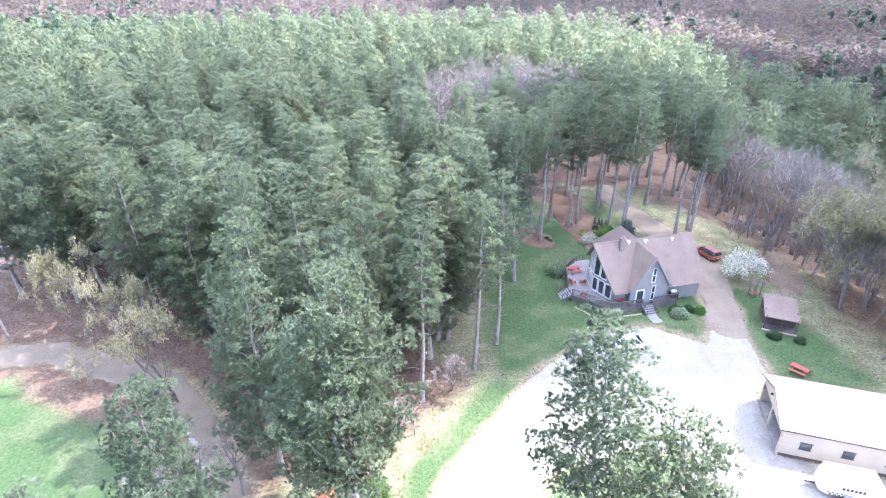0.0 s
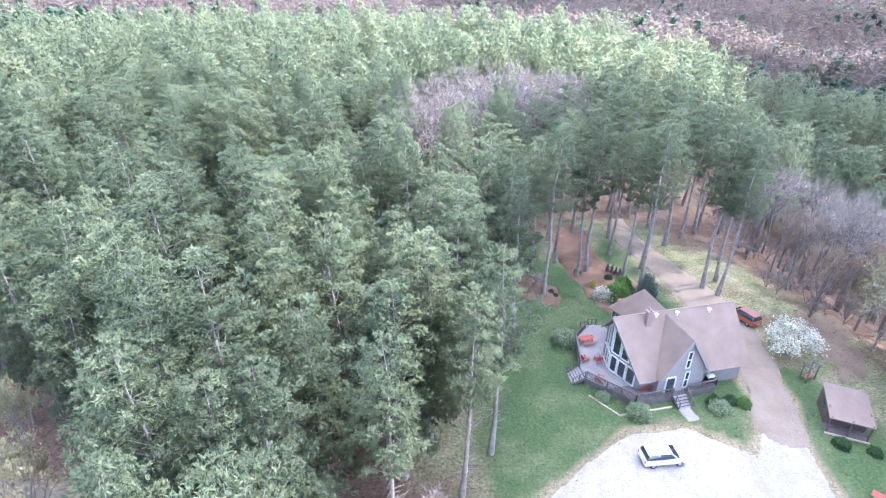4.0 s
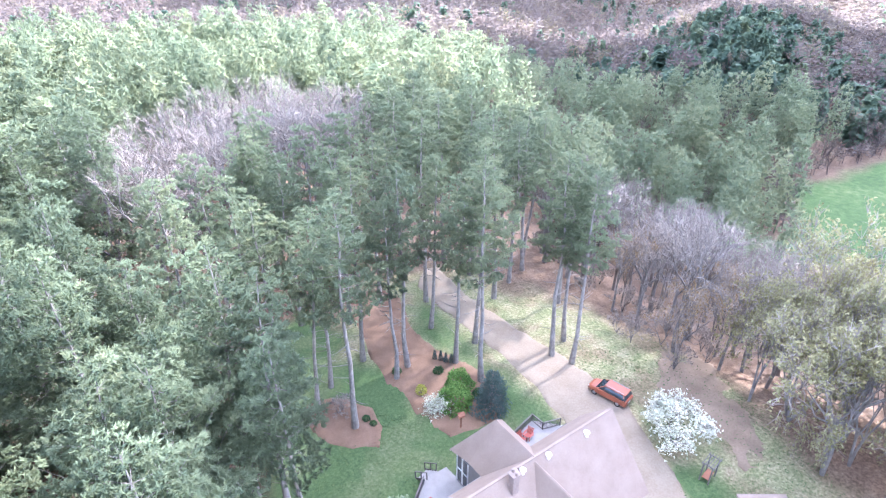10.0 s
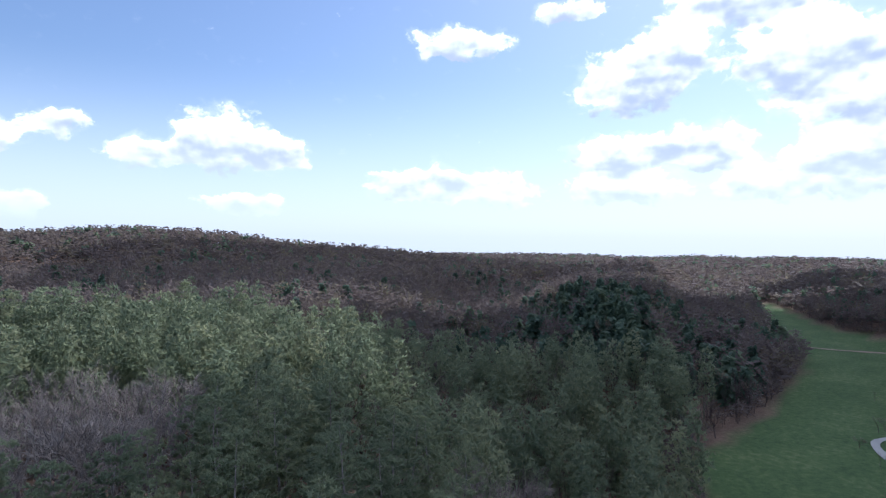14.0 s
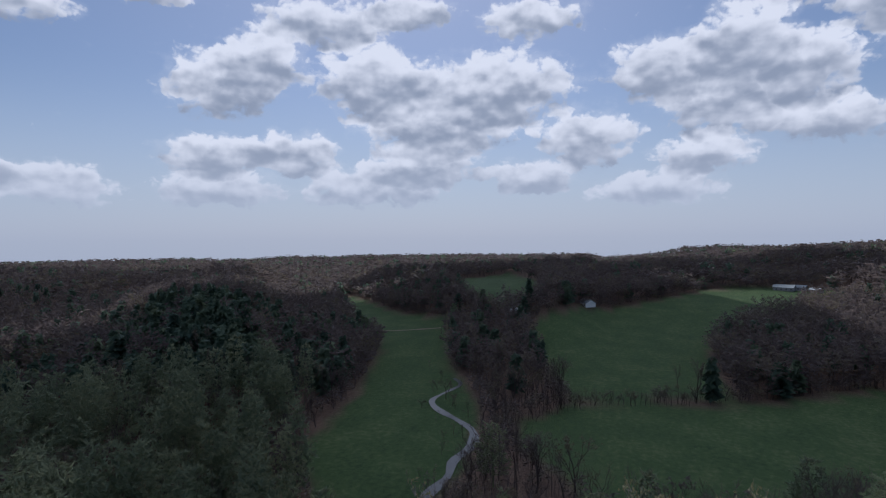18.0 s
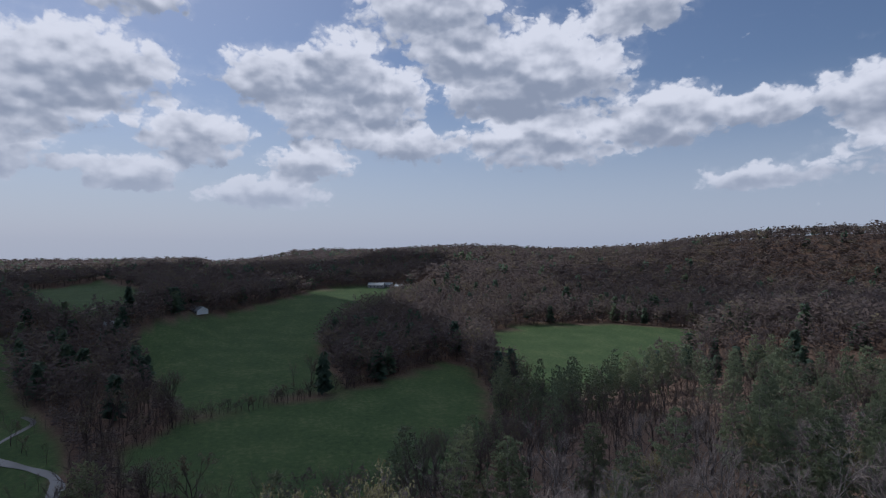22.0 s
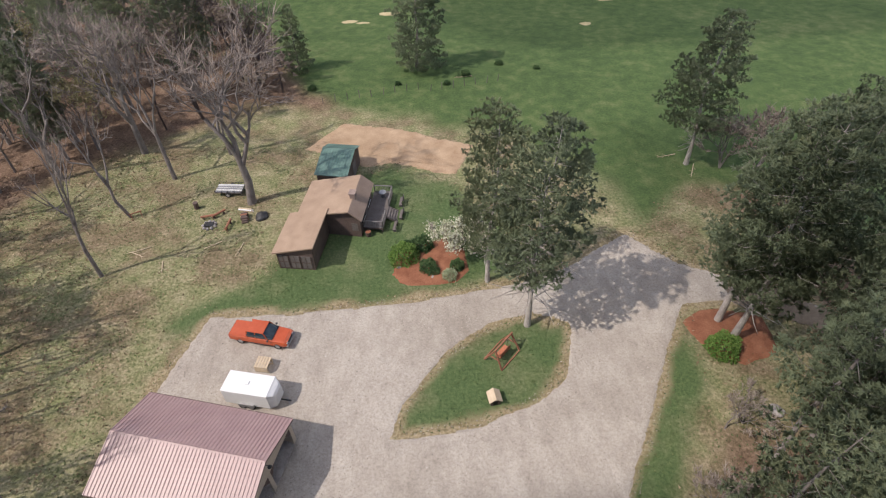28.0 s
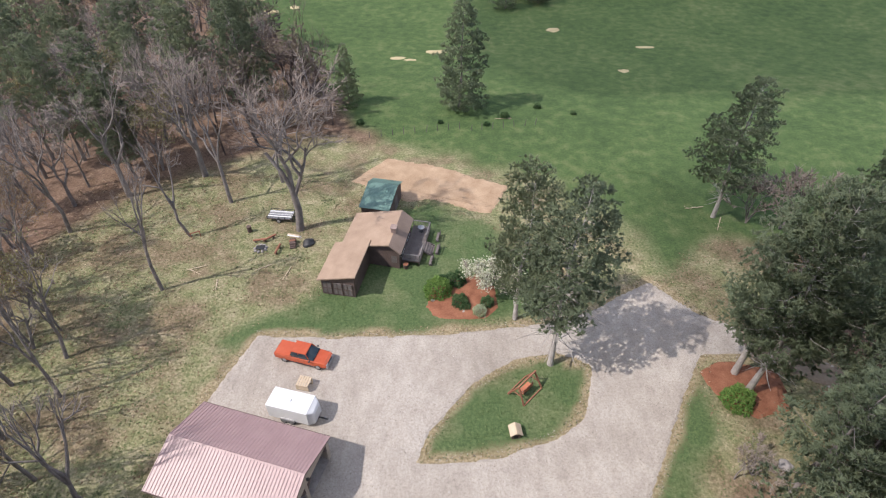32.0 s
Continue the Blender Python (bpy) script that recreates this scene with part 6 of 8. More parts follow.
for u, v in ((4.75, -0.35), (7.4, -0.4), (11.6, -0.5)):
    z = RIDGE + SL * v
    vent = part("roof_vent", cyl((u, v, z - 0.1), (u, v, z + 0.35), 0.17), M_TRIM, house)
    part("vent_cap", cyl((u, v, z + 0.35), (u, v, z + 0.46), 0.27, 0.1), M_TRIM, vent)
part("vent_pipe", cyl((6.4, -1.4, RIDGE + SL * -1.4 - 0.1), (6.4, -1.4, RIDGE + SL * -1.4 + 0.5), 0.07), M_TRIM, house)

# ---- decks ----
deck = thing("deck", "weathered grey wooden deck with dark railings round the house", "deck")
DECK = [(22.4, 76.2), (20.6, 73.9), (20.0, 73.0), (19.4, 67.9), (19.6, 65.9), (21.6, 64.3), (24.2, 62.1), (28.9, 63.2), (34.2, 64.6), (33.9, 66.2), (27.2, 65.2), (24.4, 66.4), (23.2, 68.2), (23.0, 70.3), (25.7, 71.1), (25.0, 74.8), (24.5, 76.4)]


def inside(p, poly):
    return float(poly_sdf(np.array(p[0]), np.array(p[1]), poly)) < 0


# boards laid across the deck, each cut to its outline
ang = radians(HU)
ud, vd = np.array([math.cos(ang), math.sin(ang)]), np.array([-math.sin(ang), math.cos(ang)])
for k in np.arange(58, 74, 0.15):
    ts = np.arange(0, 44, 0.06)
    pts = ud[None] * ts[:, None] + vd[None] * k
    ok = poly_sdf(pts[:, 0], pts[:, 1], DECK) < 0
    i = 0
    while i < len(ok):
        if ok[i]:
            j = i
            while j + 1 < len(ok) and ok[j + 1]:
                j += 1
            if j - i > 4:
                a, b = pts[i], pts[j]
                part("deck_board", beam((a[0], a[1], FLOOR - 0.02), (b[0], b[1], FLOOR - 0.02), 0.138, 0.035), M_DECK, deck)
            i = j
        i += 1
part("deck_frame", prism([(x, y, FLOOR - 0.05) for x, y in DECK], 0.16), M_RAIL, deck)
for a, b in zip(DECK[:9], DECK[1:9]):
    part("skirt", prism([(*a, 0.0), (*b, 0.0), (*b, FLOOR - 0.2), (*a, FLOOR - 0.2)], 0.04), M_RAIL, deck)
rail(deck, [(21.9, 75.5), (20.6, 73.9), (20.0, 73.0), (19.45, 68.2)], FLOOR)
rail(deck, [(19.7, 65.9), (21.6, 64.3), (24.2, 62.1), (28.6, 63.1)], FLOOR)
rail(deck, [(30.5, 63.6), (34.2, 64.6), (34.0, 65.9)], FLOOR)
stair(deck, 19.45, 67.0, 186, 2.1, FLOOR, 5)
stair(deck, 22.9, 76.1, 118, 1.3, FLOOR, 5)
stair(deck, 29.5, 63.3, 285, 1.7, FLOOR, 5)
slab = tagged(patch("paving_slab", [(28.9, 61.9), (30.4, 62.2), (30.9, 60.3), (29.4, 59.9)], 0.3, 0.06, M_ROCK, 0.02), "grey stone slab at the foot of the steps", "paving", kind="structure")
back = thing("deck", "small grey back deck with dark railings beside the drive", "deck")
BDECK = [(30.2, 76.2), (34.6, 78.4), (37.2, 76.6), (35.4, 73.6)]
part("deck_platform", prism([(x, y, FLOOR) for x, y in BDECK][::-1], 0.2), M_DECK, back)
rail(back, [(31.0, 76.6), (34.6, 78.3), (35.0, 76.9), (36.9, 76.7)], FLOOR)
rail(back, [(35.3, 75.4), (37.0, 75.9)], FLOOR)
for x, y in BDECK:
    part("support_post", box(x - 0.08, y - 0.16, 0, x + 0.08, y, FLOOR - 0.2), M_RAIL, back)
# retaining edge of pale timbers in front
edge = thing("garden_edging", "pale timber edging round the planting below the deck", "edging")
for a, b in (((19.6, 63.9), (22.2, 60.8)), ((22.2, 60.8), (25.2, 61.45)), ((25.2, 61.45), (28.4, 62.1))):
    part("timber", beam((*a, 0.08), (*b, 0.08), 0.13, 0.18), M_PALEWOOD, edge)


# ---- pole barn by the drive ----
BARN = pose(40.33, 39.68, 0, 0, 0, -17.6)
barn = thing("barn", "tan pole barn with brown ribbed steel roof and open doors", "barn", m=BARN)
BX, BY, BE, BR = 6.2, 4.23, 3.45, 4.95


def ribbed(parent, a, b, c, d, ribs, mat, name="roof_panel"):
    """A steel roof slope, eave a-b and ridge d-c, of sheets with raised ribs between."""
    a, b, c, d = (Vector(p) for p in (a, b, c, d))
    n = (b - a).cross(d - a).normalized()
    base = part(name, prism([a, b, c, d], 0.06), mat, parent)
    for i in range(ribs + 1):
        t = i / ribs
        p, q = a.lerp(b, t), d.lerp(c, t)
        part("rib", beam(p + n * 0.022, q + n * 0.022, 0.07, 0.05, n), mat, base)
    return base


ribbed(barn, (-BX, -BY, BE), (BX, -BY, BE), (BX, 0, BR), (-BX, 0, BR), 42, M_METALROOF)
ribbed(barn, (BX, BY, BE), (-BX, BY, BE), (-BX, 0, BR), (BX, 0, BR), 42, M_METALROOF)
for s in (-1, 1):
    part("ridge_cap", prism([(-s * BX, s * 0.14, BR - 0.035), (s * BX, s * 0.14, BR - 0.035), (s * BX, 0, BR + 0.045), (-s * BX, 0, BR + 0.045)][::-1], 0.02), M_METALROOF, barn)
wx, wy = BX - 0.35, BY - 0.3
for s in (-1, 1):
    w = part("wall", box(-wx, s * wy - 0.08, 0, wx, s * wy + 0.08, BE + 0.05), M_TAN, barn)
    part("eave_trim", beam((-BX, s * (BY + 0.02), BE - 0.06), (BX, s * (BY + 0.02), BE - 0.06), 0.06, 0.16), M_BROWN, barn)
    part("skirt_board", box(-wx, s * (wy + 0.1) - 0.02, 0, wx, s * (wy + 0.1) + 0.02, 0.35), M_BROWN, w)
    for k in range(3):
        x = -3.6 + 3.6 * k
        win = part("window", box(x - 0.5, s * (wy + 0.1) - 0.03, 1.3, x + 0.5, s * (wy + 0.1) + 0.03, 2.1), M_GLASS, barn)
        part("window_frame", box(x - 0.58, s * (wy + 0.1) - 0.02, 1.22, x + 0.58, s * (wy + 0.1) + 0.02, 1.30), M_BROWN, win)
        part("window_frame", box(x - 0.58, s * (wy + 0.1) - 0.02, 2.10, x + 0.58, s * (wy + 0.1) + 0.02, 2.18), M_BROWN, win)
part("gable_wall", prism([(wx, -wy, 0), (wx, wy, 0), (wx, wy, BE), (wx, 0, BR - 0.12), (wx, -wy, BE)], 0.12), M_TAN, barn)
part("gable_wall", prism([(-wx, wy, 2.55), (-wx, -wy, 2.55), (-wx, -wy, BE), (-wx, 0, BR - 0.12), (-wx, wy, BE)], 0.12), M_TAN, barn)
for y in (-wy, 0, wy):
    part("door_post", box(-wx - 0.02, y - 0.2, 0, -wx + 0.16, y + 0.2, 2.6), M_TAN, barn)
for y0 in (-wy + 0.2, 0.2):
    for a, b in (((y0, 2.5), (y0 + 0.75, 2.5)),):
        for q, w_ in ((y0, 1), (y0 + wy - 0.4, -1)):
            part("corner_brace", prism([(-wx - 0.03, q, 2.55), (-wx - 0.03, q + w_ * 0.7, 2.55), (-wx - 0.03, q, 1.7)][::w_], 0.06), M_BROWN, barn)
for s in (-1, 1):
    for x in (-BX, BX):
        part("rake_trim", beam((x, s * BY, BE - 0.05), (x, 0, BR - 0.05), 0.05, 0.18), M_BROWN, barn)
part("floor_slab", box(-wx, -wy, 0.0, wx, wy, 0.08), M_ROCK, barn)
lamp = thing("wall_lamp", "small dark yard lamp on the barn gable", "lamp", m=BARN @ pose(-wx - 0.12, 0, 4.2))
part("lamp_arm", cyl((0.1, 0, 0), (-0.35, 0, 0.1), 0.03), M_BLACK, lamp)
part("lamp_shade", cyl((-0.35, 0, 0.12), (-0.35, 0, -0.08), 0.07, 0.17), M_BLACK, lamp)


# ---- small pavilion with planted front beyond the back drive ----
SHED = pose(46.0, 60.0, 0, 0, 0, -23) @ Matrix.Diagonal((0.94, 1.04, 0.95, 1)) @ pose(-0.33, 0, 0)
shed = thing("garden_shed", "small brown open-fronted shed with a tan shingled roof", "shed", m=SHED)
shingled("roof_slope", [(-1.85, -2.45, 2.2), (2.5, -2.45, 2.2), (2.5, 2.45, 2.95), (-1.85, 2.45, 2.95)], shed, 16, mat=M_HOUSEROOF)
part("wall", box(-1.7, 2.2, 0, 2.4, 2.35, 2.9), M_BROWN, shed)
part("wall", box(-1.7, -1.0, 0, -1.55, 2.2, 2.5), M_BROWN, shed)
part("wall", box(2.25, -1.0, 0, 2.4, 2.2, 2.5), M_BROWN, shed)
part("wall", box(-1.55, -1.0, 0, 2.25, -0.85, 2.4), M_BROWN, shed)
for x in (-1.6, 0.4, 2.3):
    part("post", box(x - 0.07, -2.35, 0, x + 0.07, -2.21, 2.3), M_BROWN, shed)
for x0, x1 in ((-1.6, 0.4), (0.4, 2.3)):
    part("front_rail", beam((x0, -2.28, 0.8), (x1, -2.28, 0.8), 0.06, 0.1), M_BROWN, shed)
part("window", box(-1.72, 0.2, 1.1, -1.68, 1.0, 1.9), M_GLASS, shed)
part("porch_floor", box(-1.7, -2.4, 0.02, 2.4, -1.0, 0.16), M_RAIL, shed)
part("sill_log", beam((-1.8, -2.5, 0.1), (2.5, -2.5, 0.1), 0.16), M_PALEWOOD, shed)


# ---- furniture kinds ----
def picnic_table(m, label):
    t = thing("picnic_table", label, "picnic table", m=m)
    for i in range(5):
        part("top_plank", box(-0.95, -0.38 + i * 0.155, 0.72, 0.95, -0.24 + i * 0.155, 0.76, 0.006), M_REDWOOD, t)
    for s in (-1, 1):
        for i in range(2):
            part("seat_plank", box(-0.95, s * 0.72 - 0.14 + i * 0.145, 0.42, 0.95, s * 0.72 - 0.005 + i * 0.145, 0.46, 0.006), M_REDWOOD, t)
    for x in (-0.65, 0.65):
        for s in (-1, 1):
            part("leg", beam((x, s * 0.62, 0.02), (x, s * 0.2, 0.72), 0.05, 0.1), M_REDWOOD, t)
        part("cross_beam", beam((x + 0.05, -0.8, 0.39), (x + 0.05, 0.8, 0.39), 0.05, 0.1), M_REDWOOD, t)
    return t


picnic_table(pose(21.3, 72.6, FLOOR, 0, 0, 20), "red painted picnic table on the deck")
picnic_table(pose(43.0, 49.8, gz(43, 49.8), 0, 0, -50), "weathered orange-red picnic table on the lawn")


def adirondack(m, label):
    c = thing("garden_chair", label, "chair", "red chairs on the deck", m=m)
    for i in range(5):
        part("seat_slat", beam((-0.26, -0.28 + i * 0.12, 0.40 - i * 0.03), (0.26, -0.28 + i * 0.12, 0.40 - i * 0.03), 0.1, 0.025), M_REDWOOD, c)
        part("back_slat", beam((-0.22 + i * 0.11, 0.22, 0.28), (-0.28 + i * 0.14, 0.5, 0.98), 0.1, 0.025, (0, 1, 0)), M_REDWOOD, c)
    for s in (-1, 1):
        part("arm", beam((s * 0.34, -0.4, 0.58), (s * 0.34, 0.4, 0.55), 0.13, 0.03), M_REDWOOD, c)
        part("front_leg", box(s * 0.34 - 0.03, -0.36, 0, s * 0.34 + 0.03, -0.28, 0.57), M_REDWOOD, c)
        part("back_leg", beam((s * 0.29, -0.3, 0.36), (s * 0.29, 0.62, 0.02), 0.04, 0.1), M_REDWOOD, c)
    return c


first = adirondack(pose(20.2, 69.0, FLOOR, 0, 0, 120), "red slatted garden chair on the deck")
for x, y, a in ((21.8, 68.9, 190), (21.1, 65.5, 230), (32.4, 76.4, 20), (33.2, 76.6, 300)):
    copy_thing(first, pose(x, y, FLOOR, 0, 0, a))
bench = thing("bench", "long low red bench against the house wall", "bench", m=HOUSE @ pose(1.95, -W - 0.35, FLOOR))
for i in range(3):
    part("seat_plank", box(-0.2, -0.2 + i * 0.14, 0.42, 1.9, -0.07 + i * 0.14, 0.46), M_REDWOOD, bench)
for x in (0.0, 1.7):
    part("leg", box(x - 0.04, -0.18, 0, x + 0.04, 0.2, 0.42), M_REDWOOD, bench)
grill = thing("grill", "covered barbecue grill in white cover on the deck", "grill", m=HOUSE @ pose(10.3, -4.75, FLOOR))
part("cart", box(-0.45, -0.28, 0.08, 0.45, 0.28, 0.8, 0.03), M_BLACK, grill)
part("hood", box(-0.48, -0.3, 0.8, 0.48, 0.3, 1.15, 0.12), M_WHITE, grill)
for x in (-0.4, 0.4):
    part("wheel", cyl((x, -0.3, 0.09), (x, -0.22, 0.09), 0.09), M_RUBBER, grill)


# ---- vehicles: x ahead, on their wheels ----
def wheel(parent, x, y, r=0.36, w=0.24):
    s = 1 if y > 0 else -1
    t = part("wheel", merge(cyl((x, y - s * w, r), (x, y - s * 0.03, r), r, k=20), cyl((x, y - s * 0.03, r), (x, y, r), r, r * 0.9, k=20)), M_RUBBER, parent)
    part("rim", cyl((x, y - s * 0.02, r), (x, y + s * 0.015, r), r * 0.62, r * 0.55, k=14), M_GREY, t)


def loft(stations, mat, parent, name, label=""):
    """A body drawn through cross-sections: (x, half width low, half width high, z low, z high)."""
    bm = bmesh.new()
    rings = []
    for x, wl, wh, z0, z1 in stations:
        pts = [(-wl * 0.92, z0), (-wl, z0 + 0.12), (-wl * 0.99, z0 + (z1 - z0) * 0.62), (-wh, z1 - 0.05), (-wh * 0.85, z1), (wh * 0.85, z1), (wh, z1 - 0.05), (wl * 0.99, z0 + (z1 - z0) * 0.62), (wl, z0 + 0.12), (wl * 0.92, z0)]
        rings.append([bm.verts.new((x, y, z)) for y, z in pts])
    for a, b in zip(rings, rings[1:]):
        for i in range(len(a)):
            j = (i + 1) % len(a)
            bm.faces.new((a[i], a[j], b[j], b[i]))
    bm.faces.new(rings[0]), bm.faces.new(rings[-1][::-1])
    bmesh.ops.recalc_face_normals(bm, faces=bm.faces)
    return part(name, bm, mat, parent, label, smooth_it=False)


def pickup(m):
    v = thing("pickup_truck", "orange-red pickup truck with a flat bed cover, parked on gravel", "truck", m=m)
    loft([(-2.95, 0.90, 0.88, 0.5, 1.0), (-2.85, 0.97, 0.94, 0.42, 1.12), (0.2, 0.98, 0.95, 0.42, 1.12), (1.3, 0.98, 0.93, 0.42, 1.14), (2.6, 0.95, 0.86, 0.42, 1.04), (2.85, 0.88, 0.78, 0.46, 0.92)], M_ORANGE, v, "body")
    loft([(-1.10, 0.88, 0.74, 1.10, 1.58), (-0.90, 0.90, 0.74, 1.10, 1.80), (0.60, 0.90, 0.72, 1.10, 1.80), (1.45, 0.86, 0.66, 1.10, 1.16)], M_GLASS, v, "cab_glazing", "dark cab glass")
    part("cab_roof", box(-0.98, -0.75, 1.78, 0.68, 0.75, 1.87, 0.03), M_ORANGE, v)
    for s in (-1, 1):
        for x in (-1.0, -0.15, 0.66):
            part("pillar", beam((x + (0.42 if x > 0.5 else 0), s * 0.90, 1.12), (x - 0.02, s * 0.73, 1.84), 0.08, 0.08), M_ORANGE, v)
    part("bed_cover", box(-2.86, -0.90, 1.09, -1.14, 0.90, 1.20, 0.03), M_ORANGE, v)
    part("tailgate_lip", box(-2.93, -0.86, 1.02, -2.87, 0.86, 1.18, 0.02), M_ORANGE, v)
    for s in (-1, 1):
        part("sill_trim", box(-0.9, s * 0.985 - 0.015, 0.40, 1.2, s * 0.985 + 0.015, 0.52), M_BLACK, v)
        part("mirror", box(1.05, s * 1.0, 1.15, 1.2, s * 1.16, 1.32, 0.02), M_BLACK, v)
        part("headlight", box(2.68, s * 0.62 - 0.16, 0.72, 2.87, s * 0.62 + 0.16, 0.90, 0.02), M_WHITE, v)
        part("tail_light", box(-2.98, s * 0.84 - 0.06, 0.75, -2.90, s * 0.84 + 0.06, 1.05), M_REDWOOD, v)
        for x in (-1.85, 1.9):
            wheel(v, x, s * 0.97, 0.39)
    part("front_bumper", box(2.78, -0.9, 0.45, 2.98, 0.9, 0.66, 0.04), M_GREY, v)
    part("rear_bumper", box(-3.1, -0.9, 0.48, -2.92, 0.9, 0.66, 0.03), M_GREY, v)
    part("grille", box(2.80, -0.45, 0.68, 2.89, 0.45, 0.92), M_BLACK, v)
    return v


def estate(m, name, label, mat, category="car"):
    """A tall estate car or minivan."""
    v = thing(name, label, category, m=m)
    loft([(-2.25, 0.80, 0.78, 0.42, 0.95), (-2.15, 0.90, 0.86, 0.36, 1.05), (1.0, 0.92, 0.86, 0.36, 1.05), (1.9, 0.88, 0.78, 0.36, 0.92), (2.2, 0.74, 0.64, 0.42, 0.78)], mat, v, "body")
    loft([(-2.1, 0.84, 0.66, 1.02, 1.30), (-1.85, 0.86, 0.66, 1.02, 1.64), (0.25, 0.86, 0.68, 1.02, 1.68), (1.25, 0.80, 0.60, 1.02, 1.06)], M_GLASS, v, "cab_glazing", "dark car windows")
    part("roof", box(-2.0, -0.70, 1.63, 0.42, 0.70, 1.75, 0.05), mat, v)
    for s in (-1, 1):
        for x0, x1 in ((-2.02, -1.8), (-0.9, -0.9), (0.05, 0.05), (1.12, 0.3)):
            part("pillar", beam((x0, s * 0.86, 1.04), (x1, s * 0.66, 1.66), 0.09, 0.06), mat, v)
        part("roof_rail", beam((-1.7, s * 0.6, 1.77), (0.1, s * 0.6, 1.77), 0.04, 0.04), M_GREY, v)
        part("headlight", box(2.0, s * 0.58 - 0.16, 0.62, 2.18, s * 0.58 + 0.16, 0.76, 0.02), M_WHITE, v)
        part("tail_light", box(-2.27, s * 0.74 - 0.07, 0.7, -2.18, s * 0.74 + 0.07, 1.0), M_REDWOOD, v)
        part("mirror", box(0.85, s * 0.92, 1.02, 1.0, s * 1.06, 1.16, 0.02), mat, v)
        for x in (-1.35, 1.35):
            wheel(v, x, s * 0.9, 0.34, 0.2)
    part("number_plate", box(-2.29, -0.25, 0.62, -2.25, 0.25, 0.74), M_WHITE, v)
    return v


pickup(pose(37.5, 26.6, gz(37.5, 26.6) + 0.05, 0, 0, 163))
estate(pose(24.6, 54.8, gz(24.6, 54.8) + 0.05, 0, 0, 6), "suv", "white sport utility car parked on the gravel apron", M_WHITE)
M_COPPER = plain("copper_brown_vehicle_paint", (0.27, 0.075, 0.04), (0.37, 0.112, 0.06), 0.8, 0.3, fine=3, bumps=0, spec=0.6)
estate(pose(44.7, 78.9, gz(44.7, 78.9) + 0.05, 0, 0, 114), "minivan", "copper-red minivan parked on the back drive", M_COPPER, "minivan")

# enclosed trailer beside the barn
TR = pose(37.5, 33.1, gz(37.5, 33.1) + 0.05, 0, 0, 164)
trailer = thing("enclosed_trailer", "white enclosed trailer with checkered lower front", "trailer", m=TR)
part("body", box(-2.1, -1.05, 0.45, 2.1, 1.05, 2.35, 0.06), M_WHITE, trailer)
part("nose", prism([(2.1, -1.0, 0.5), (2.55, -0.7, 0.55), (2.55, 0.7, 0.55), (2.1, 1.0, 0.5)], 0.02), M_WHITE, trailer)
loft([(2.05, 1.0, 1.0, 0.48, 2.32), (2.45, 0.8, 0.7, 0.52, 2.05), (2.6, 0.6, 0.5, 0.6, 1.8)], M_WHITE, trailer, "front_cap")
for i in range(12):
    for j in range(2):
        if (i + j) % 2 == 0:
            part("check_square", box(-0.2 + i * 0.18, 1.05, 0.50 + j * 0.16, -0.02 + i * 0.18, 1.058, 0.66 + j * 0.16), M_BLACK, trailer)
for i in range(6):
    part("lettering_bar", box(-0.9 + i * 0.32, 1.05, 1.25, -0.68 + i * 0.32, 1.058, 1.55), M_BLACK, trailer)
part("roof_vent", box(-0.3, -0.2, 2.35, 0.1, 0.2, 2.44, 0.02), M_WHITE, trailer)
part("drawbar", beam((2.4, 0, 0.5), (3.5, 0, 0.5), 0.1), M_BLACK, trailer)
part("jack", cyl((3.2, 0.05, 0.05), (3.2, 0.05, 0.8), 0.04), M_GREY, trailer)
for s in (-1, 1):
    part("fender", box(-0.85, s * 1.05, 0.42, 0.65, s * 1.2, 0.8, 0.04), M_GREY, trailer)
    for x in (-0.5, 0.3):
        wheel(trailer, x, s * 1.16, 0.33, 0.2)
    part("door_hinge", box(-2.13, s * 0.8 - 0.05, 0.6, -2.09, s * 0.8 + 0.05, 2.2), M_GREY, trailer)

# slatted crate on a pallet beside it
crate = thing("crate", "pale wooden slatted crate on a pallet beside the trailer", "crate", m=pose(37.0, 30.0, gz(37, 30) + 0.05, 0, 0, -14))
for i in range(5):
    part("top_slat", box(-0.62 + i * 0.26, -0.6, 0.86, -0.42 + i * 0.26, 0.6, 0.90), M_PALEWOOD, crate)
for s in (-1, 1):
    for i in range(3):
        part("side_slat", box(-0.62, s * 0.6 - 0.015, 0.2 + i * 0.24, 0.62, s * 0.6 + 0.015, 0.38 + i * 0.24), M_PALEWOOD, crate)
    for x in (-0.58, 0.58):
        part("corner_post", box(x - 0.05, s * 0.54 - 0.04, 0.1, x + 0.05, s * 0.54 + 0.04, 0.86), M_PALEWOOD, crate)
    part("runner", box(-0.65, s * 0.45 - 0.05, 0, 0.65, s * 0.45 + 0.05, 0.1), M_PALEWOOD, crate)

# ---- dark cabin with a lean-to, deck and green-roofed shed ----
CY = -12
CAB = pose(36.9, 16.9, 0, 0, 0, CY)
cabin = thing("cabin", "dark brown board cabin with tan shingled roofs", "cabin", m=CAB)
zl, zh = 2.45, 3.6
shingled("roof_slope", [(0.35, -6.2, zl), (0.35, 0.45, zl), (-4.3, 0.45, zh), (-4.3, -6.2, zh)], cabin, 18)
part("wall", prism([(0, 0, 0), (-4.0, 0, 0), (-4.0, 0, zh - 0.12), (0, 0, zl - 0.05)][::-1], 0.15), M_BROWN, cabin)
part("wall", box(-0.15, -5.9, 0, 0, -0.15, zl - 0.02), M_BROWN, cabin)
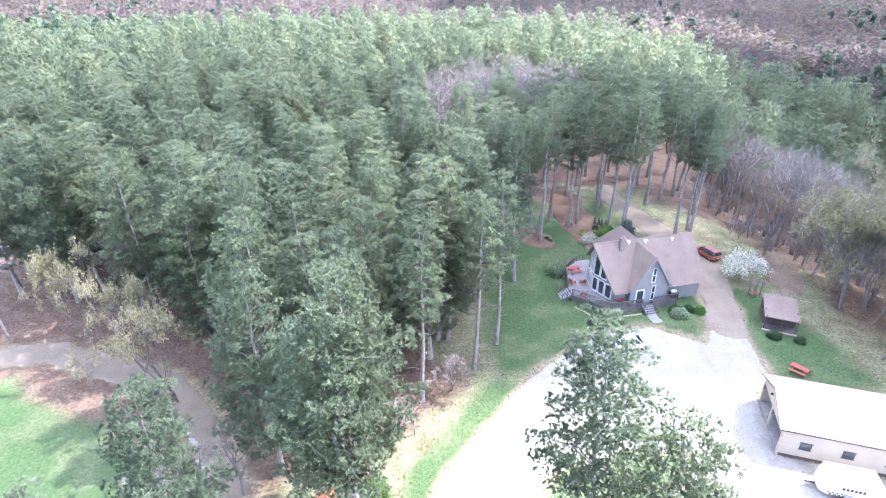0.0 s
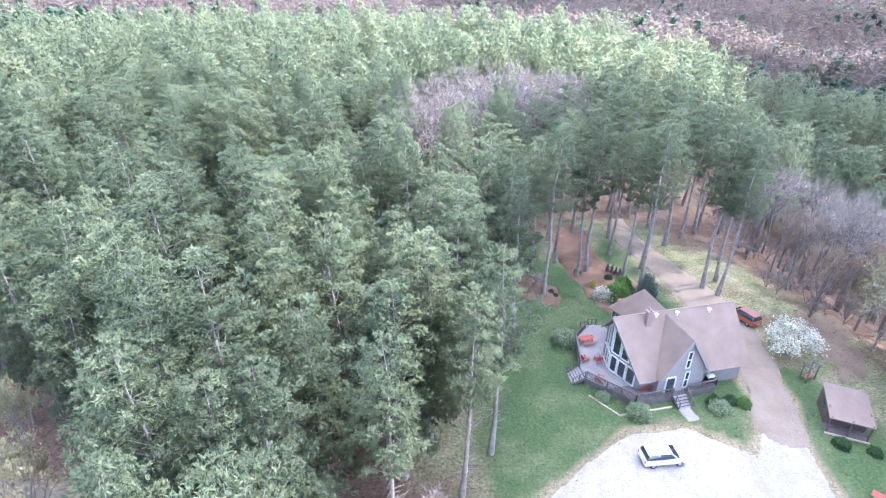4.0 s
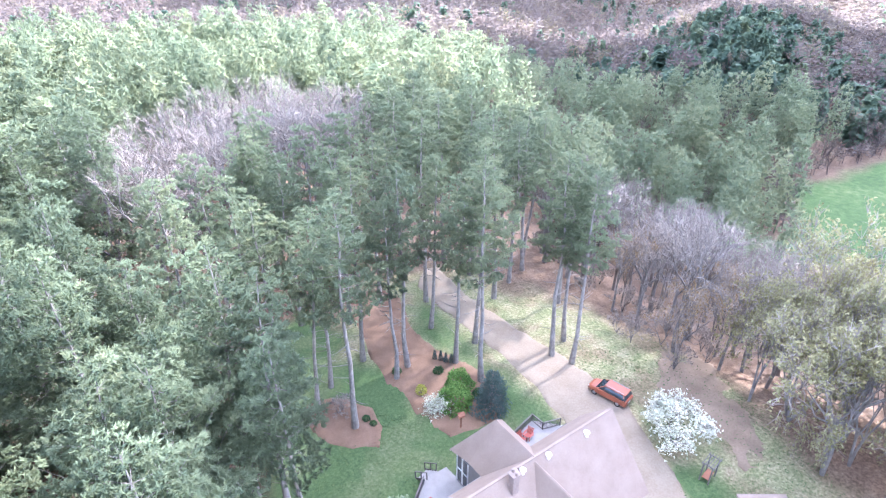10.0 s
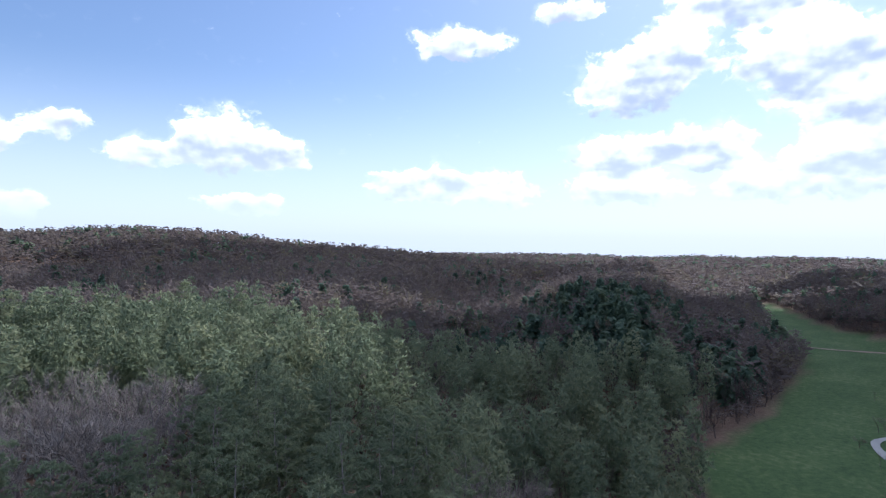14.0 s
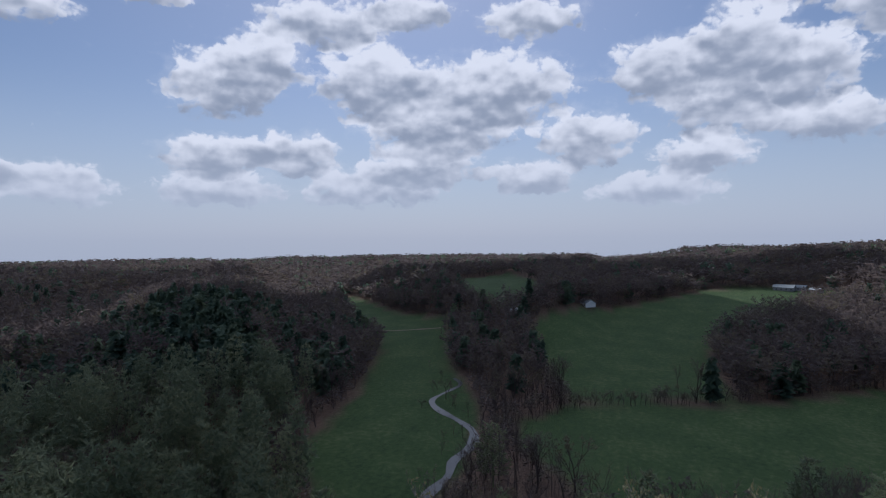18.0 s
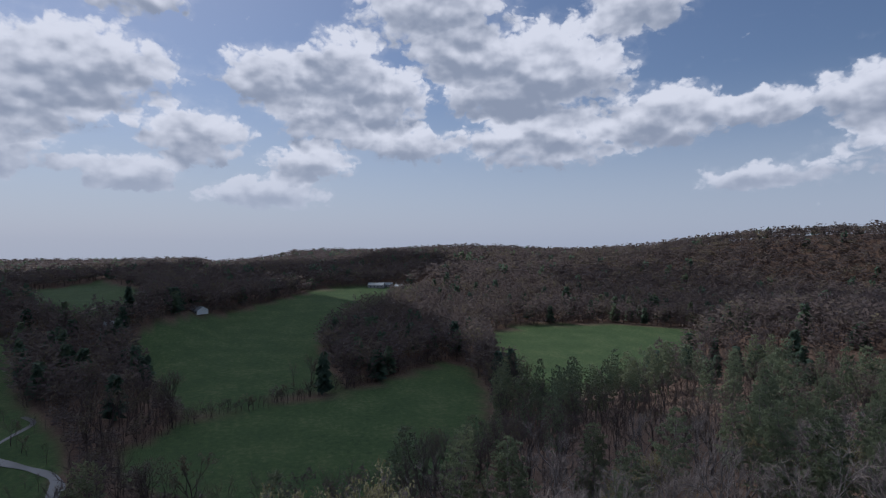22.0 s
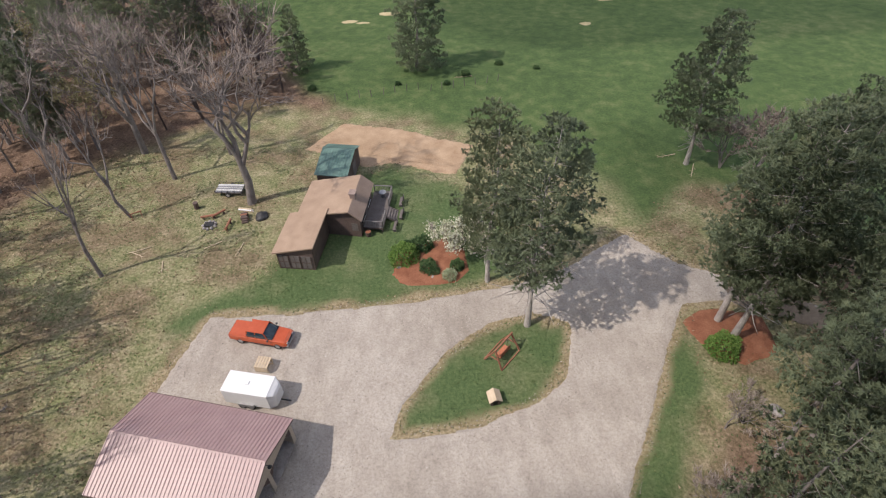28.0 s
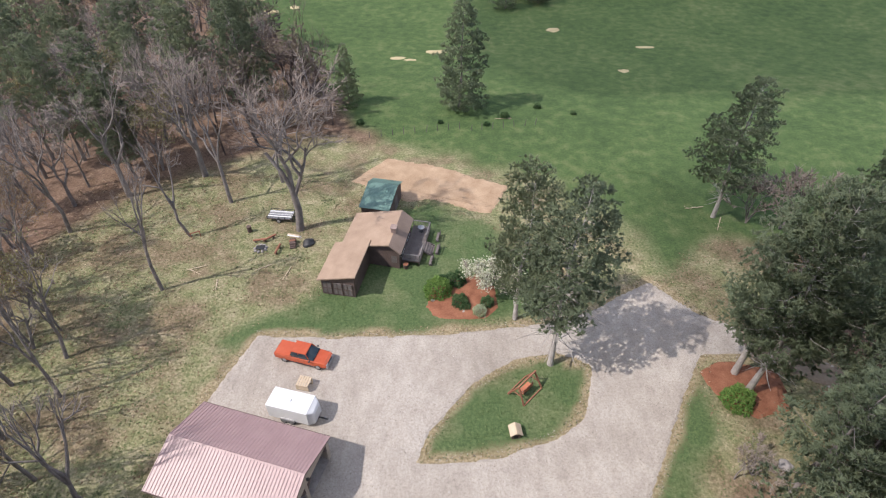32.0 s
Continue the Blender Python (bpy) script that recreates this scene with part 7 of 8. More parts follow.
part("wall", box(-4.0, -5.9, 0, -3.85, -0.15, zh - 0.15), M_BROWN, cabin)
for k in range(3):
    w = part("wall_panel", box(-3.75 + k * 1.25, 0.15, 0.25, -2.65 + k * 1.25, 0.2, 2.0), M_RAIL, cabin)
    part("panel_batten", box(-3.75 + k * 1.25, 0.2, 1.05, -2.65 + k * 1.25, 0.23, 1.15), M_BROWN, w)
    for q in (-3.75, -3.2, -2.72):
        part("panel_batten", box(q + k * 1.25, 0.2, 0.25, q + 0.07 + k * 1.25, 0.225, 2.0), M_BROWN, w)
# rear block: its ridge runs along the deck
shingled("roof_slope", [(-0.6, -12.2, 2.6), (-0.6, -5.6, 2.6), (-6.8, -5.2, 3.95), (-6.8, -12.2, 3.95)], cabin, 20)
# slope turned from the sun in browner shingles: its shade put into colour
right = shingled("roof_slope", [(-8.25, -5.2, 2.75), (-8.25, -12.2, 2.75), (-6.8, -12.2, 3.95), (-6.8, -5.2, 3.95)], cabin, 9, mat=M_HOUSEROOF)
part("wall", prism([(-7.9, -5.6, 0), (-0.9, -5.9, 0), (-0.9, -5.9, 2.5), (-6.8, -5.6, 3.8), (-7.9, -5.6, 2.9)][::-1], 0.15), M_BROWN, cabin)
part("wall", prism([(-0.9, -11.9, 0), (-7.9, -11.9, 0), (-7.9, -11.9, 2.9), (-6.8, -11.9, 3.8), (-0.9, -11.9, 2.5)][::-1], 0.15), M_BROWN, cabin)
part("wall", box(-7.9, -11.75, 0, -7.75, -5.75, 2.9), M_BROWN, cabin)
part("wall", box(-1.05, -11.75, 0, -0.9, -6.1, 2.5), M_BROWN, cabin)
part("wall_panel", box(-7.6, -5.72, 0.9, -6.9, -5.58, 2.0), M_RAIL, cabin)
for k in range(2):
    win = part("window", box(-7.95, -11.0 + k * 3.0, 1.2, -7.90, -9.6 + k * 3.0, 2.2), M_GLASS, cabin)
    part("window_frame", box(-7.97, -11.1 + k * 3.0, 1.12, -7.92, -9.5 + k * 3.0, 1.2), M_TRIM, win)
part("door", box(-7.95, -9.3, 0.7, -7.90, -8.4, 2.65), M_RAIL, cabin)
chm = part("chimney", box(-7.1, -8.3, 3.2, -6.5, -7.6, 4.55, 0.02), M_STONE, cabin)
part("chimney_cap", box(-7.2, -8.4, 4.55, -6.4, -7.5, 4.67), M_STONE, chm)
CD = 0.7
cdeck = thing("deck", "dark cabin deck with grey railings and side steps", "deck", m=CAB)
for i in range(15):
    part("deck_board", box(-10.25 + i * 0.155, -13.3, CD - 0.05, -10.11 + i * 0.155, -6.5, CD), M_RAIL, cdeck)
part("deck_frame", box(-10.25, -13.3, CD - 0.24, -7.96, -6.5, CD - 0.06), M_BROWN, cdeck)
for x in (-10.1, -8.1):
    for y in (-13.1, -9.9, -6.7):
        part("support_post", box(x - 0.07, y - 0.07, gz(26, 9) - 0.5, x + 0.07, y + 0.07, CD - 0.24), M_BROWN, cdeck)
M_RAIL_SAVED = M_RAIL
M_RAIL = plain("silvered_rail_wood", (0.13, 0.12, 0.12), (0.25, 0.235, 0.23), 1.5, 0.85, fine=18, bumps=0.3)
rail(cdeck, [(-8.0, -6.55), (-10.2, -6.55), (-10.2, -8.6)], CD, gap=0.2)
rail(cdeck, [(-10.2, -10.6), (-10.2, -13.25), (-8.0, -13.25)], CD, gap=0.2)
M_RAIL = M_RAIL_SAVED
stair(cdeck, -10.25, -9.6, 180, 1.9, CD, 4, M_RAIL, railed=False)
gtable = thing("garden_table", "grey round table on the cabin deck", "table", m=CAB @ pose(-9.2, -12.3, CD))
part("tabletop", cyl((0, 0, 0.70), (0, 0, 0.74), 0.45, k=20), M_GREY, gtable)
part("stem", cyl((0, 0, 0.02), (0, 0, 0.7), 0.04), M_BLACK, gtable)
part("foot", cyl((0, 0, 0), (0, 0, 0.04), 0.28), M_BLACK, gtable)
planter = thing("planter", "dark wooden planter box at the corner of the cabin deck", "planter", m=CAB @ pose(-8.6, -5.9, gz(26.8, 14.4)))
part("tub", cyl((0, 0, 0), (0, 0, 0.6), 0.3, 0.36, 14), M_BROWN, planter)
part("soil", cyl((0, 0, 0.56), (0, 0, 0.62), 0.32, 0.32, 14), M_MULCH, planter)
for k, (x, y) in enumerate(((-11.5, -7.4), (-11.9, -9.6), (-11.5, -12.0))):
    b = thing("bench", "dark wooden bench on the grass beside the cabin deck", "bench", "benches by the deck", m=CAB @ pose(x, y, 0, 0, 0, 90))
    part("seat_plank", box(-0.8, -0.18, 0.4, 0.8, 0.18, 0.45), M_RAIL, b)
    part("back_plank", box(-0.8, 0.16, 0.6, 0.8, 0.2, 0.85), M_RAIL, b)
    for q in (-0.6, 0.6):
        part("leg", box(q - 0.04, -0.14, 0, q + 0.04, 0.2, 0.4 if q < 0 else 0.4), M_RAIL, b)
        part("back_post", box(q - 0.04, 0.2, 0.0, q + 0.04, 0.25, 0.85), M_RAIL, b)
gshed = thing("storage_shed", "dark shed with a green ribbed steel roof", "shed", m=pose(31.6, 3.9, 0, 0, 0, -14))
GB = gz(31, 1) - 0.3
ribbed(gshed, (2.1, 0.1, 2.35), (-2.1, 0.1, 2.35), (-2.1, -4.3, 3.5), (2.1, -4.3, 3.5), 12, M_GREENROOF)
ribbed(gshed, (-2.1, -6.6, 2.6), (2.1, -6.6, 2.6), (2.1, -4.3, 3.5), (-2.1, -4.3, 3.5), 12, M_GREENROOF)
for x, o in ((-1.9, 1), (1.9, -1)):
    part("wall", prism([(x, -0.15, GB), (x, -6.4, GB), (x, -6.4, 2.55), (x, -4.3, 3.4), (x, -0.15, 2.35)][::o], 0.12), M_BROWN, gshed)
part("wall", box(-1.78, -0.27, GB, 1.78, -0.15, 2.32), M_BROWN, gshed)
part("wall", box(-1.78, -6.4, GB, 1.78, -6.28, 2.55), M_BROWN, gshed)
part("door", box(-1.97, -4.4, 0.0, -1.905, -3.0, 2.1), M_RAIL, gshed)

# ---- swing and feeder on the island ----
swing = thing("garden_swing", "rust-red wooden A-frame garden swing on the grass island", "swing", m=pose(15.0, 31.1, gz(15, 31.1), 0, 0, 44))
for x in (-1.25, 1.25):
    for s in (-1, 1):
        part("leg", beam((x * 1.15, s * 1.0, 0), (x, 0, 1.95), 0.13, 0.13), M_RUST, swing)
    part("brace", beam((x * 1.05, -0.6, 0.88), (x * 1.05, 0.6, 0.88), 0.08, 0.08), M_RUST, swing)
part("top_beam", beam((-1.4, 0, 2.0), (1.4, 0, 2.0), 0.14, 0.16), M_RUST, swing)
for s in (-1, 1):
    part("ground_rail", beam((-1.4, s * 1.0, 0.07), (1.4, s * 1.0, 0.07), 0.1, 0.1), M_RUST, swing)
M_CUSHION = plain("rust_orange_cushion", (0.40, 0.13, 0.07), (0.56, 0.22, 0.13), 3.0, 0.9, fine=25, bumps=0.2)
seat = part("swing_seat", box(-0.75, -0.3, 0.48, 0.75, 0.3, 0.56), M_CUSHION, swing)
for i in range(6):
    part("back_slat", box(-0.74 + i * 0.26, 0.3, 0.52, -0.54 + i * 0.26, 0.35, 1.12), M_RUST, seat)
for s in (-1, 1):
    for y in (-0.2, 0.25):
        part("chain", cyl((s * 0.74, y, 0.52), (s * 0.8, 0, 2.02), 0.015, k=6), M_GREY, swing)
house_box = thing("doghouse", "small wooden dog house with a pale pitched roof", "kennel", m=pose(16.6, 35.8, gz(16.6, 35.8), 0, 0, 5))
part("body", box(-0.42, -0.45, 0.0, 0.42, 0.45, 0.75), M_BROWN, house_box)
for s in (-1, 1):
    part("roof_board", prism([(s * 0.6, -0.62, 0.68), (s * 0.6, 0.58, 0.68), (0, 0.58, 1.15), (0, -0.62, 1.15)][::s], 0.05), M_PALEWOOD, house_box)
    part("gable", prism([(-0.42, s * 0.45, 0.75), (0, s * 0.45, 1.08), (0.42, s * 0.45, 0.75)][::-s], 0.03), M_PALEWOOD, house_box)
# no hole in the front: the shade inside is a near-black panel
part("opening", box(-0.2, 0.45, 0.05, 0.2, 0.458, 0.58), M_DARK, house_box)

# ---- clutter under the big tree ----
cart = thing("utility_trailer", "open flatbed utility trailer loaded with pale boards", "trailer", m=pose(44.5, 2.7, gz(44.5, 2.7), 0, 0, 172))
part("bed", box(-1.7, -0.9, 0.55, 1.7, 0.9, 0.65), M_RAIL, cart)
for i in range(7):
    part("board", box(-1.6, -0.82 + i * 0.24, 0.66, 1.65, -0.62 + i * 0.24, 0.72 + 0.06 * (i % 3)), M_TRIM if i % 2 else M_GREY, cart)
for s in (-1, 1):
    part("side_rail", beam((-1.7, s * 0.9, 0.95), (1.7, s * 0.9, 0.95), 0.05, 0.05), M_BLACK, cart)
    for i in range(5):
        part("stake", box(-1.65 + i * 0.82, s * 0.9 - 0.03, 0.6, -1.59 + i * 0.82, s * 0.9 + 0.03, 0.95), M_BLACK, cart)
    wheel(cart, 0.0, s * 1.1, 0.36, 0.2)
part("drawbar", beam((1.7, 0, 0.55), (3.0, 0, 0.5), 0.08), M_BLACK, cart)
part("jack", cyl((2.8, 0, 0), (2.8, 0, 0.6), 0.035), M_BLACK, cart)
barrel = thing("barrel", "dark rusty burn barrel on bare grass", "barrel", m=pose(48.2, 5.4, gz(48.2, 5.4)))
part("drum", cyl((0, 0, 0), (0, 0, 0.88), 0.3, k=18), M_BROWN, barrel)
for z in (0.3, 0.6):
    part("hoop", cyl((0, 0, z), (0, 0, z + 0.03), 0.315, k=18), M_BROWN, barrel)
for k, (x, y, a) in enumerate(((46.3, 7.6, 10), (45.2, 7.2, 40), (43.7, 9.4, 80))):
    b = thing("fire_bench", "rough brown log bench near the fire place", "bench", "benches near the fire place", m=pose(x, y, gz(x, y), 0, 0, a))
    part("log_seat", cyl((-0.9, 0, 0.42), (0.9, 0, 0.42), 0.15, 0.13), M_RUST, b)
    for q in (-0.6, 0.6):
        part("log_leg", cyl((q, 0, 0), (q, 0, 0.34), 0.13), M_BROWN, b)
part_grill = thing("fire_pit", "low ring of grey stones with a black grate", "fire pit", m=pose(46.0, 9.0, gz(46, 9)))
for i in range(9):
    a = i * 2 * math.pi / 9
    b = bmesh.new()
    bmesh.ops.create_icosphere(b, subdivisions=1, radius=0.26, matrix=pose(0.7 * math.cos(a), 0.7 * math.sin(a), 0.13, 20 * i, 30 * i, 10) @ Matrix.Diagonal((1, 0.8, 0.7, 1)))
    part("stone", b, M_ROCK, part_grill)
part("grate", box(-0.55, -0.4, 0.3, 0.55, 0.4, 0.33), M_BLACK, part_grill)
stack = thing("log_pile", "stacked brown firewood logs beside the big tree", "firewood", m=pose(41.9, 8.3, gz(41.9, 8.3), 0, 0, 10))
for r in range(3):
    for k in range(6 - r):
        part("log", cyl((-0.35 + 0.06 * (k % 3), -0.75 + 0.28 * (k + r / 2), 0.13 + 0.24 * r), (0.4 + 0.07 * (k % 2), -0.75 + 0.28 * (k + r / 2), 0.13 + 0.24 * r), 0.135, k=8), M_BROWN if (k + r) % 3 else M_RUST, stack)
heap = thing("covered_pile", "lumpy pile under a black tarpaulin at a tree's foot", "pile", m=pose(40.1, 8.0, gz(40.1, 8.0)))
b = bmesh.new()
bmesh.ops.create_icosphere(b, subdivisions=3, radius=0.8)
for v in b.verts:
    v.co *= 1 + 0.3 * noise.noise(v.co * 1.6)
    v.co.z = max(v.co.z * 0.75, 0)
part("tarpaulin", b, M_BLACK, heap)
boards = thing("board_pile", "heap of pale sawn boards at a tree's foot", "boards", m=pose(41.9, 6.9, gz(41.9, 6.9), 0, 0, -15))
for k in range(7):
    part("board", box(-0.8 + 0.05 * k, -0.3 + 0.1 * (k % 3), 0.02 + 0.05 * k, 0.7 + 0.08 * k, -0.1 + 0.1 * (k % 3), 0.06 + 0.05 * k), M_TRIM if k % 2 else M_PALEWOOD, boards)
playset = thing("sawhorse", "brown wooden sawhorse beside a tree", "sawhorse", m=pose(55.0, 6.4, gz(55, 6.4), 0, 0, 25))
part("top_beam", beam((-0.7, 0, 0.8), (0.7, 0, 0.8), 0.1, 0.1), M_RUST, playset)
for x in (-0.55, 0.55):
    for s in (-1, 1):
        part("leg", beam((x, s * 0.3, 0), (x, 0, 0.8), 0.07, 0.07), M_RUST, playset)

# fence posts along the field
for i in range(16):
    x, y = 34 - i * 1.9, -19 - 0.35 * i + (1.2 if i > 8 else 0)
    p = thing("fence_post", "weathered wooden fence post at the field's edge", "fence post", "field fence", m=pose(x, y, gz(x, y) - 0.1, rng.normal(0, 4), rng.normal(0, 4)))
    part("post", cyl((0, 0, 0), (0, 0, 1.35), 0.06, 0.05, 7), M_RAIL, p)

# garden ridges, kept inside the plot
for i in range(9):
    a, b = Vector((35.0 - 0.2 * i, -6.6 - 0.55 * i * 0.9)), Vector((15.0 + 0.5 * i, 1.2 - i * 0.62))
    keep = [t for t in np.linspace(0, 1, 41) if poly_sdf(np.array(a.lerp(b, t).x), np.array(a.lerp(b, t).y), GARDEN) < -0.7]
    if len(keep) < 8:
        continue
    p, q = a.lerp(b, keep[0]), a.lerp(b, keep[-1])
    o = ribbon("soil_ridge", [(p.x, p.y), (p.lerp(q, 0.5).x, p.lerp(q, 0.5).y), (q.x, q.y)], 0.35, 0.19, M_SOIL, 0.8)
    tagged(o, "low ridge of tilled soil in the vegetable plot", "soil ridge", "rows in the plot", "structure")


# ---- shrubs, small trees and clutter ----
def shrub_kind(label, mat, seed, rx, rz, n, leaf, name="shrub"):
    wood, leaves = bush_arrays(seed, rx, rz, n, leaf)
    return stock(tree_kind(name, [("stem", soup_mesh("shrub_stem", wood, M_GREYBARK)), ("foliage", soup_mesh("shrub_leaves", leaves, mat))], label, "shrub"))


ROUND = shrub_kind("rounded bright green shrub", M_SHRUB, 1, 1.4, 1.7, 2600, 0.17)
DARKSH = shrub_kind("dark green rhododendron shrub", M_RHODO, 2, 1.2, 1.3, 1900, 0.18)
M_PALELEAF = foliage("pale_shrub_leaves", (0.13, 0.19, 0.08), (0.26, 0.33, 0.17), (0.52, 0.55, 0.42), see=0.3)
PALESH = shrub_kind("pale green flowering shrub", M_PALELEAF, 3, 1.4, 1.5, 2200, 0.16)
for x, y, s in ((28.7, 84.2, 1.28), (30.3, 86.6, 1.08), (23.4, 17.3, 1.1), (-5.6, 33.0, 1.05), (36.6, 62.5, 0.55)):
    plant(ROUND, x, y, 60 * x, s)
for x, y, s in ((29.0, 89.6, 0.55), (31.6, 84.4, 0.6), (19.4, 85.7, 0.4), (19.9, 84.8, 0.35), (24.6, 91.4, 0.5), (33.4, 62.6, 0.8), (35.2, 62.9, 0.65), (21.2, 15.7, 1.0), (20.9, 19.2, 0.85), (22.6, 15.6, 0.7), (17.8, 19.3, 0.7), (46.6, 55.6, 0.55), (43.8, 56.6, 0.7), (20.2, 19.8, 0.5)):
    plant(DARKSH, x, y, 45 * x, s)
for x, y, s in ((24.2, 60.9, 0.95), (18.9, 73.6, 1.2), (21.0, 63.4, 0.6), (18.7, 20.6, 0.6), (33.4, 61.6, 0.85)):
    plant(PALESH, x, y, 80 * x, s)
for x, y, s in ((10.5, -26, 0.7), (14, -23, 0.5), (4, -30, 0.6), (22, -24, 0.45), (-2, -27, 0.5), (36, -24, 0.6)):
    plant(DARKSH, x, y, 30 * x, s, label="small dark bush standing in the field")
# yellow-green and white-flowered shrubs of the long bed, a leafless bush on the oval bed
M_LIME = foliage("yellow_green_leaves", (0.20, 0.21, 0.04), (0.36, 0.36, 0.07), (0.52, 0.50, 0.14), see=0.3)
LIME = shrub_kind("small yellow-green golden shrub", M_LIME, 4, 0.62, 1.1, 700, 0.13)
plant(LIME, 26.0, 87.2, 0, 1.0)
wood, fine, buds = bare_arrays(209, 1.9, 1.2, forks=4, twigs=3, leaf=1, leaf_size=0.07, low=0.1, stems=4)
WHITE = stock(tree_kind("flowering_bush", [("stem", soup_mesh("bush_stem", wood, M_GREYBARK)), ("branchwork", soup_mesh("bush_twigs", fine, M_TWIG)),
                                           ("blossom", soup_mesh("bush_blossom", buds, M_BLOSSOM))], "loose twiggy bush dotted with white flowers", "flowering bush"))
plant(WHITE, 26.6, 84.2, 30, 0.72)
plant(SMALL[0], 17.0, 87.6, 70, 0.42, wide=1.5, label="round leafless tan bush in the oval pine bed")
# flowering dogwoods
wood, fine, buds = bare_arrays(207, 4.6, 3.0, forks=4, twigs=5, leaf=3, leaf_size=0.115, low=0.2, stems=3)
DOG = stock(tree_kind("dogwood_tree", [("trunk", soup_mesh("dogwood_trunk", wood, M_GREYBARK)), ("branchwork", soup_mesh("dogwood_twigs", fine, M_TWIG)),
                                       ("blossom", soup_mesh("dogwood_blossom", buds, M_BLOSSOM))], "flowering dogwood tree covered in white blossom", "dogwood tree", "dogwoods"))
plant(DOG, 46.4, 71.4, 0, 1.0, wide=1.1)
plant(DOG, 17.2, 16.4, 120, 1.0, wide=1.0)
# dark spruce behind the house
w_, c_ = pine_arrays(301, 6.2, 0.03, 2.35, whorl=0.30, clump=0.30, tufts=5, blades=5, needle=0.16, slim=0.45, bend=0.02, dead=0, limbs=8, taper=0.72, foot=1.0)
SPR = stock(tree_kind("spruce_tree", [("trunk", soup_mesh("spruce_trunk", w_, M_BARK)), ("crown", soup_mesh("spruce_crown", c_, M_SPRUCE))], "dense dark blue-green spruce behind the house", "spruce tree"))
plant(SPR, 31.9, 81.9, 0, 0.92)
# narrow evergreens in the long bed
for x, y in ((29.5, 91.9), (30.1, 91.5), (30.5, 90.9), (31.0, 90.5)):
    plant(SPR, x, y, 20 * x, 0.26, wide=0.62, label="small narrow evergreen in the pine straw bed")

# a bare arbor and bench beyond the shed
arbor = thing("garden_arbor", "dark weathered arbor frame with a seat", "arbor", m=pose(46.4, 66.8, 0, 0, 0, 20))
for x in (-0.7, 0.7):
    for y in (-0.4, 0.4):
        part("post", box(x - 0.05, y - 0.05, 0, x + 0.05, y + 0.05, 2.1), M_RAIL, arbor)
    part("side_beam", beam((x, -0.6, 2.12), (x, 0.6, 2.12), 0.06, 0.1), M_RAIL, arbor)
for i in range(5):
    part("slat", beam((-0.95, -0.5 + i * 0.25, 2.2), (0.95, -0.5 + i * 0.25, 2.2), 0.05, 0.06), M_RAIL, arbor)
part("seat_plank", box(-0.65, -0.3, 0.42, 0.65, 0.3, 0.47), M_RUST, arbor)

feeder = thing("bird_feeder", "wooden bird feeder on a post in the shrub bed", "bird feeder", m=pose(28.0, 81.0, gz(28.0, 81.0)))
part("post", box(-0.05, -0.05, 0, 0.05, 0.05, 1.6), M_RUST, feeder)
part("tray", box(-0.3, -0.25, 1.55, 0.3, 0.25, 1.62), M_RUST, feeder)
for s in (-1, 1):
    part("roof_board", prism([(-0.35, s * 0.3, 1.85), (0.35, s * 0.3, 1.85), (0.35, 0, 2.08), (-0.35, 0, 2.08)][::-s], 0.03), M_RUST, feeder)
    part("upright", box(s * 0.26 - 0.03, -0.03, 1.62, s * 0.26 + 0.03, 0.03, 2.02), M_RUST, feeder)

# boulders, one pale rock and felled limbs
def boulder(x, y, s, label, mat=M_ROCK):
    b = bmesh.new()
    bmesh.ops.create_icosphere(b, subdivisions=3, radius=s)
    for v in b.verts:
        v.co *= 1 + 0.35 * noise.noise(v.co / s * 1.1 + Vector((x, y, 0)))
        v.co.z *= 0.62
    o = part("boulder", b, mat, None)
    o.matrix_basis = pose(x, y, gz(x, y) + 0.22 * s, 0, 0, 40 * x)
    return tagged(o, label, "boulder")


boulder(-7.2, 39.6, 0.62, "pale grey boulder on dry grass")
boulder(51.3, 74.8, 0.35, "small white stone on bare earth", M_TRIM)
for x, y, s in ((28.0, 85.6, 0.4), (27.2, 84.4, 0.3), (24.0, 18.6, 0.25), (20.5, 20.4, 0.22)):
    boulder(x, y, s, "grey rock among the shrubs in the bed")
for i, (x, y, a, l) in enumerate(((52, 12, 20, 2.5), (50, 14.5, 100, 1.8), (54, 12.6, 150, 2.0), (44, 12, 30, 2.2), (41.5, 12.5, 75, 2.4), (-13.5, 35.5, 30, 2.6), (-16, 4, 60, 3.2), (-14.5, 1.5, 10, 2.8), (9.4, -25.5, 5, 3.0))):
    w = Soup()
    w.add(*tube((0, 0, 0.06), (l, 0, 0.10), 0.06, 0.03, 6))
    for k in range(4):
        q = l * (0.3 + 0.17 * k)
        w.add(*tube((q, 0, 0.08), (q + 0.5, (-1) ** k * 0.45, 0.16), 0.03, 0.01, 4))
    o = new("fallen_branch", soup_mesh("fallen_branch", w, M_PALEWOOD))
    o.matrix_basis = pose(x, y, gz(x, y) + 0.02, 0, 0, a)
    tagged(o, "pale fallen branch lying on the grass", "branch", "fallen branches")

# pale dry patches in the hay field
M_STRAW = plain("dry_straw_patch", (0.36, 0.30, 0.17), (0.55, 0.47, 0.30), 0.6, 0.95, fine=4, bumps=0.5, spec=0.1)
pr = np.random.default_rng(9)
spots = [(31, -60), (28, -58.5), (22, -64), (-8, -78), (-18, -50), (-28, -66), (60, -95), (66, -92), (70, -101)]
while len(spots) < 46:
    x, y = float(pr.uniform(32, 128)), float(pr.uniform(-250, -105))
    if poly_sdf(np.array(x), np.array(y), FIELD_S) < -6:
        spots.append((x, y))
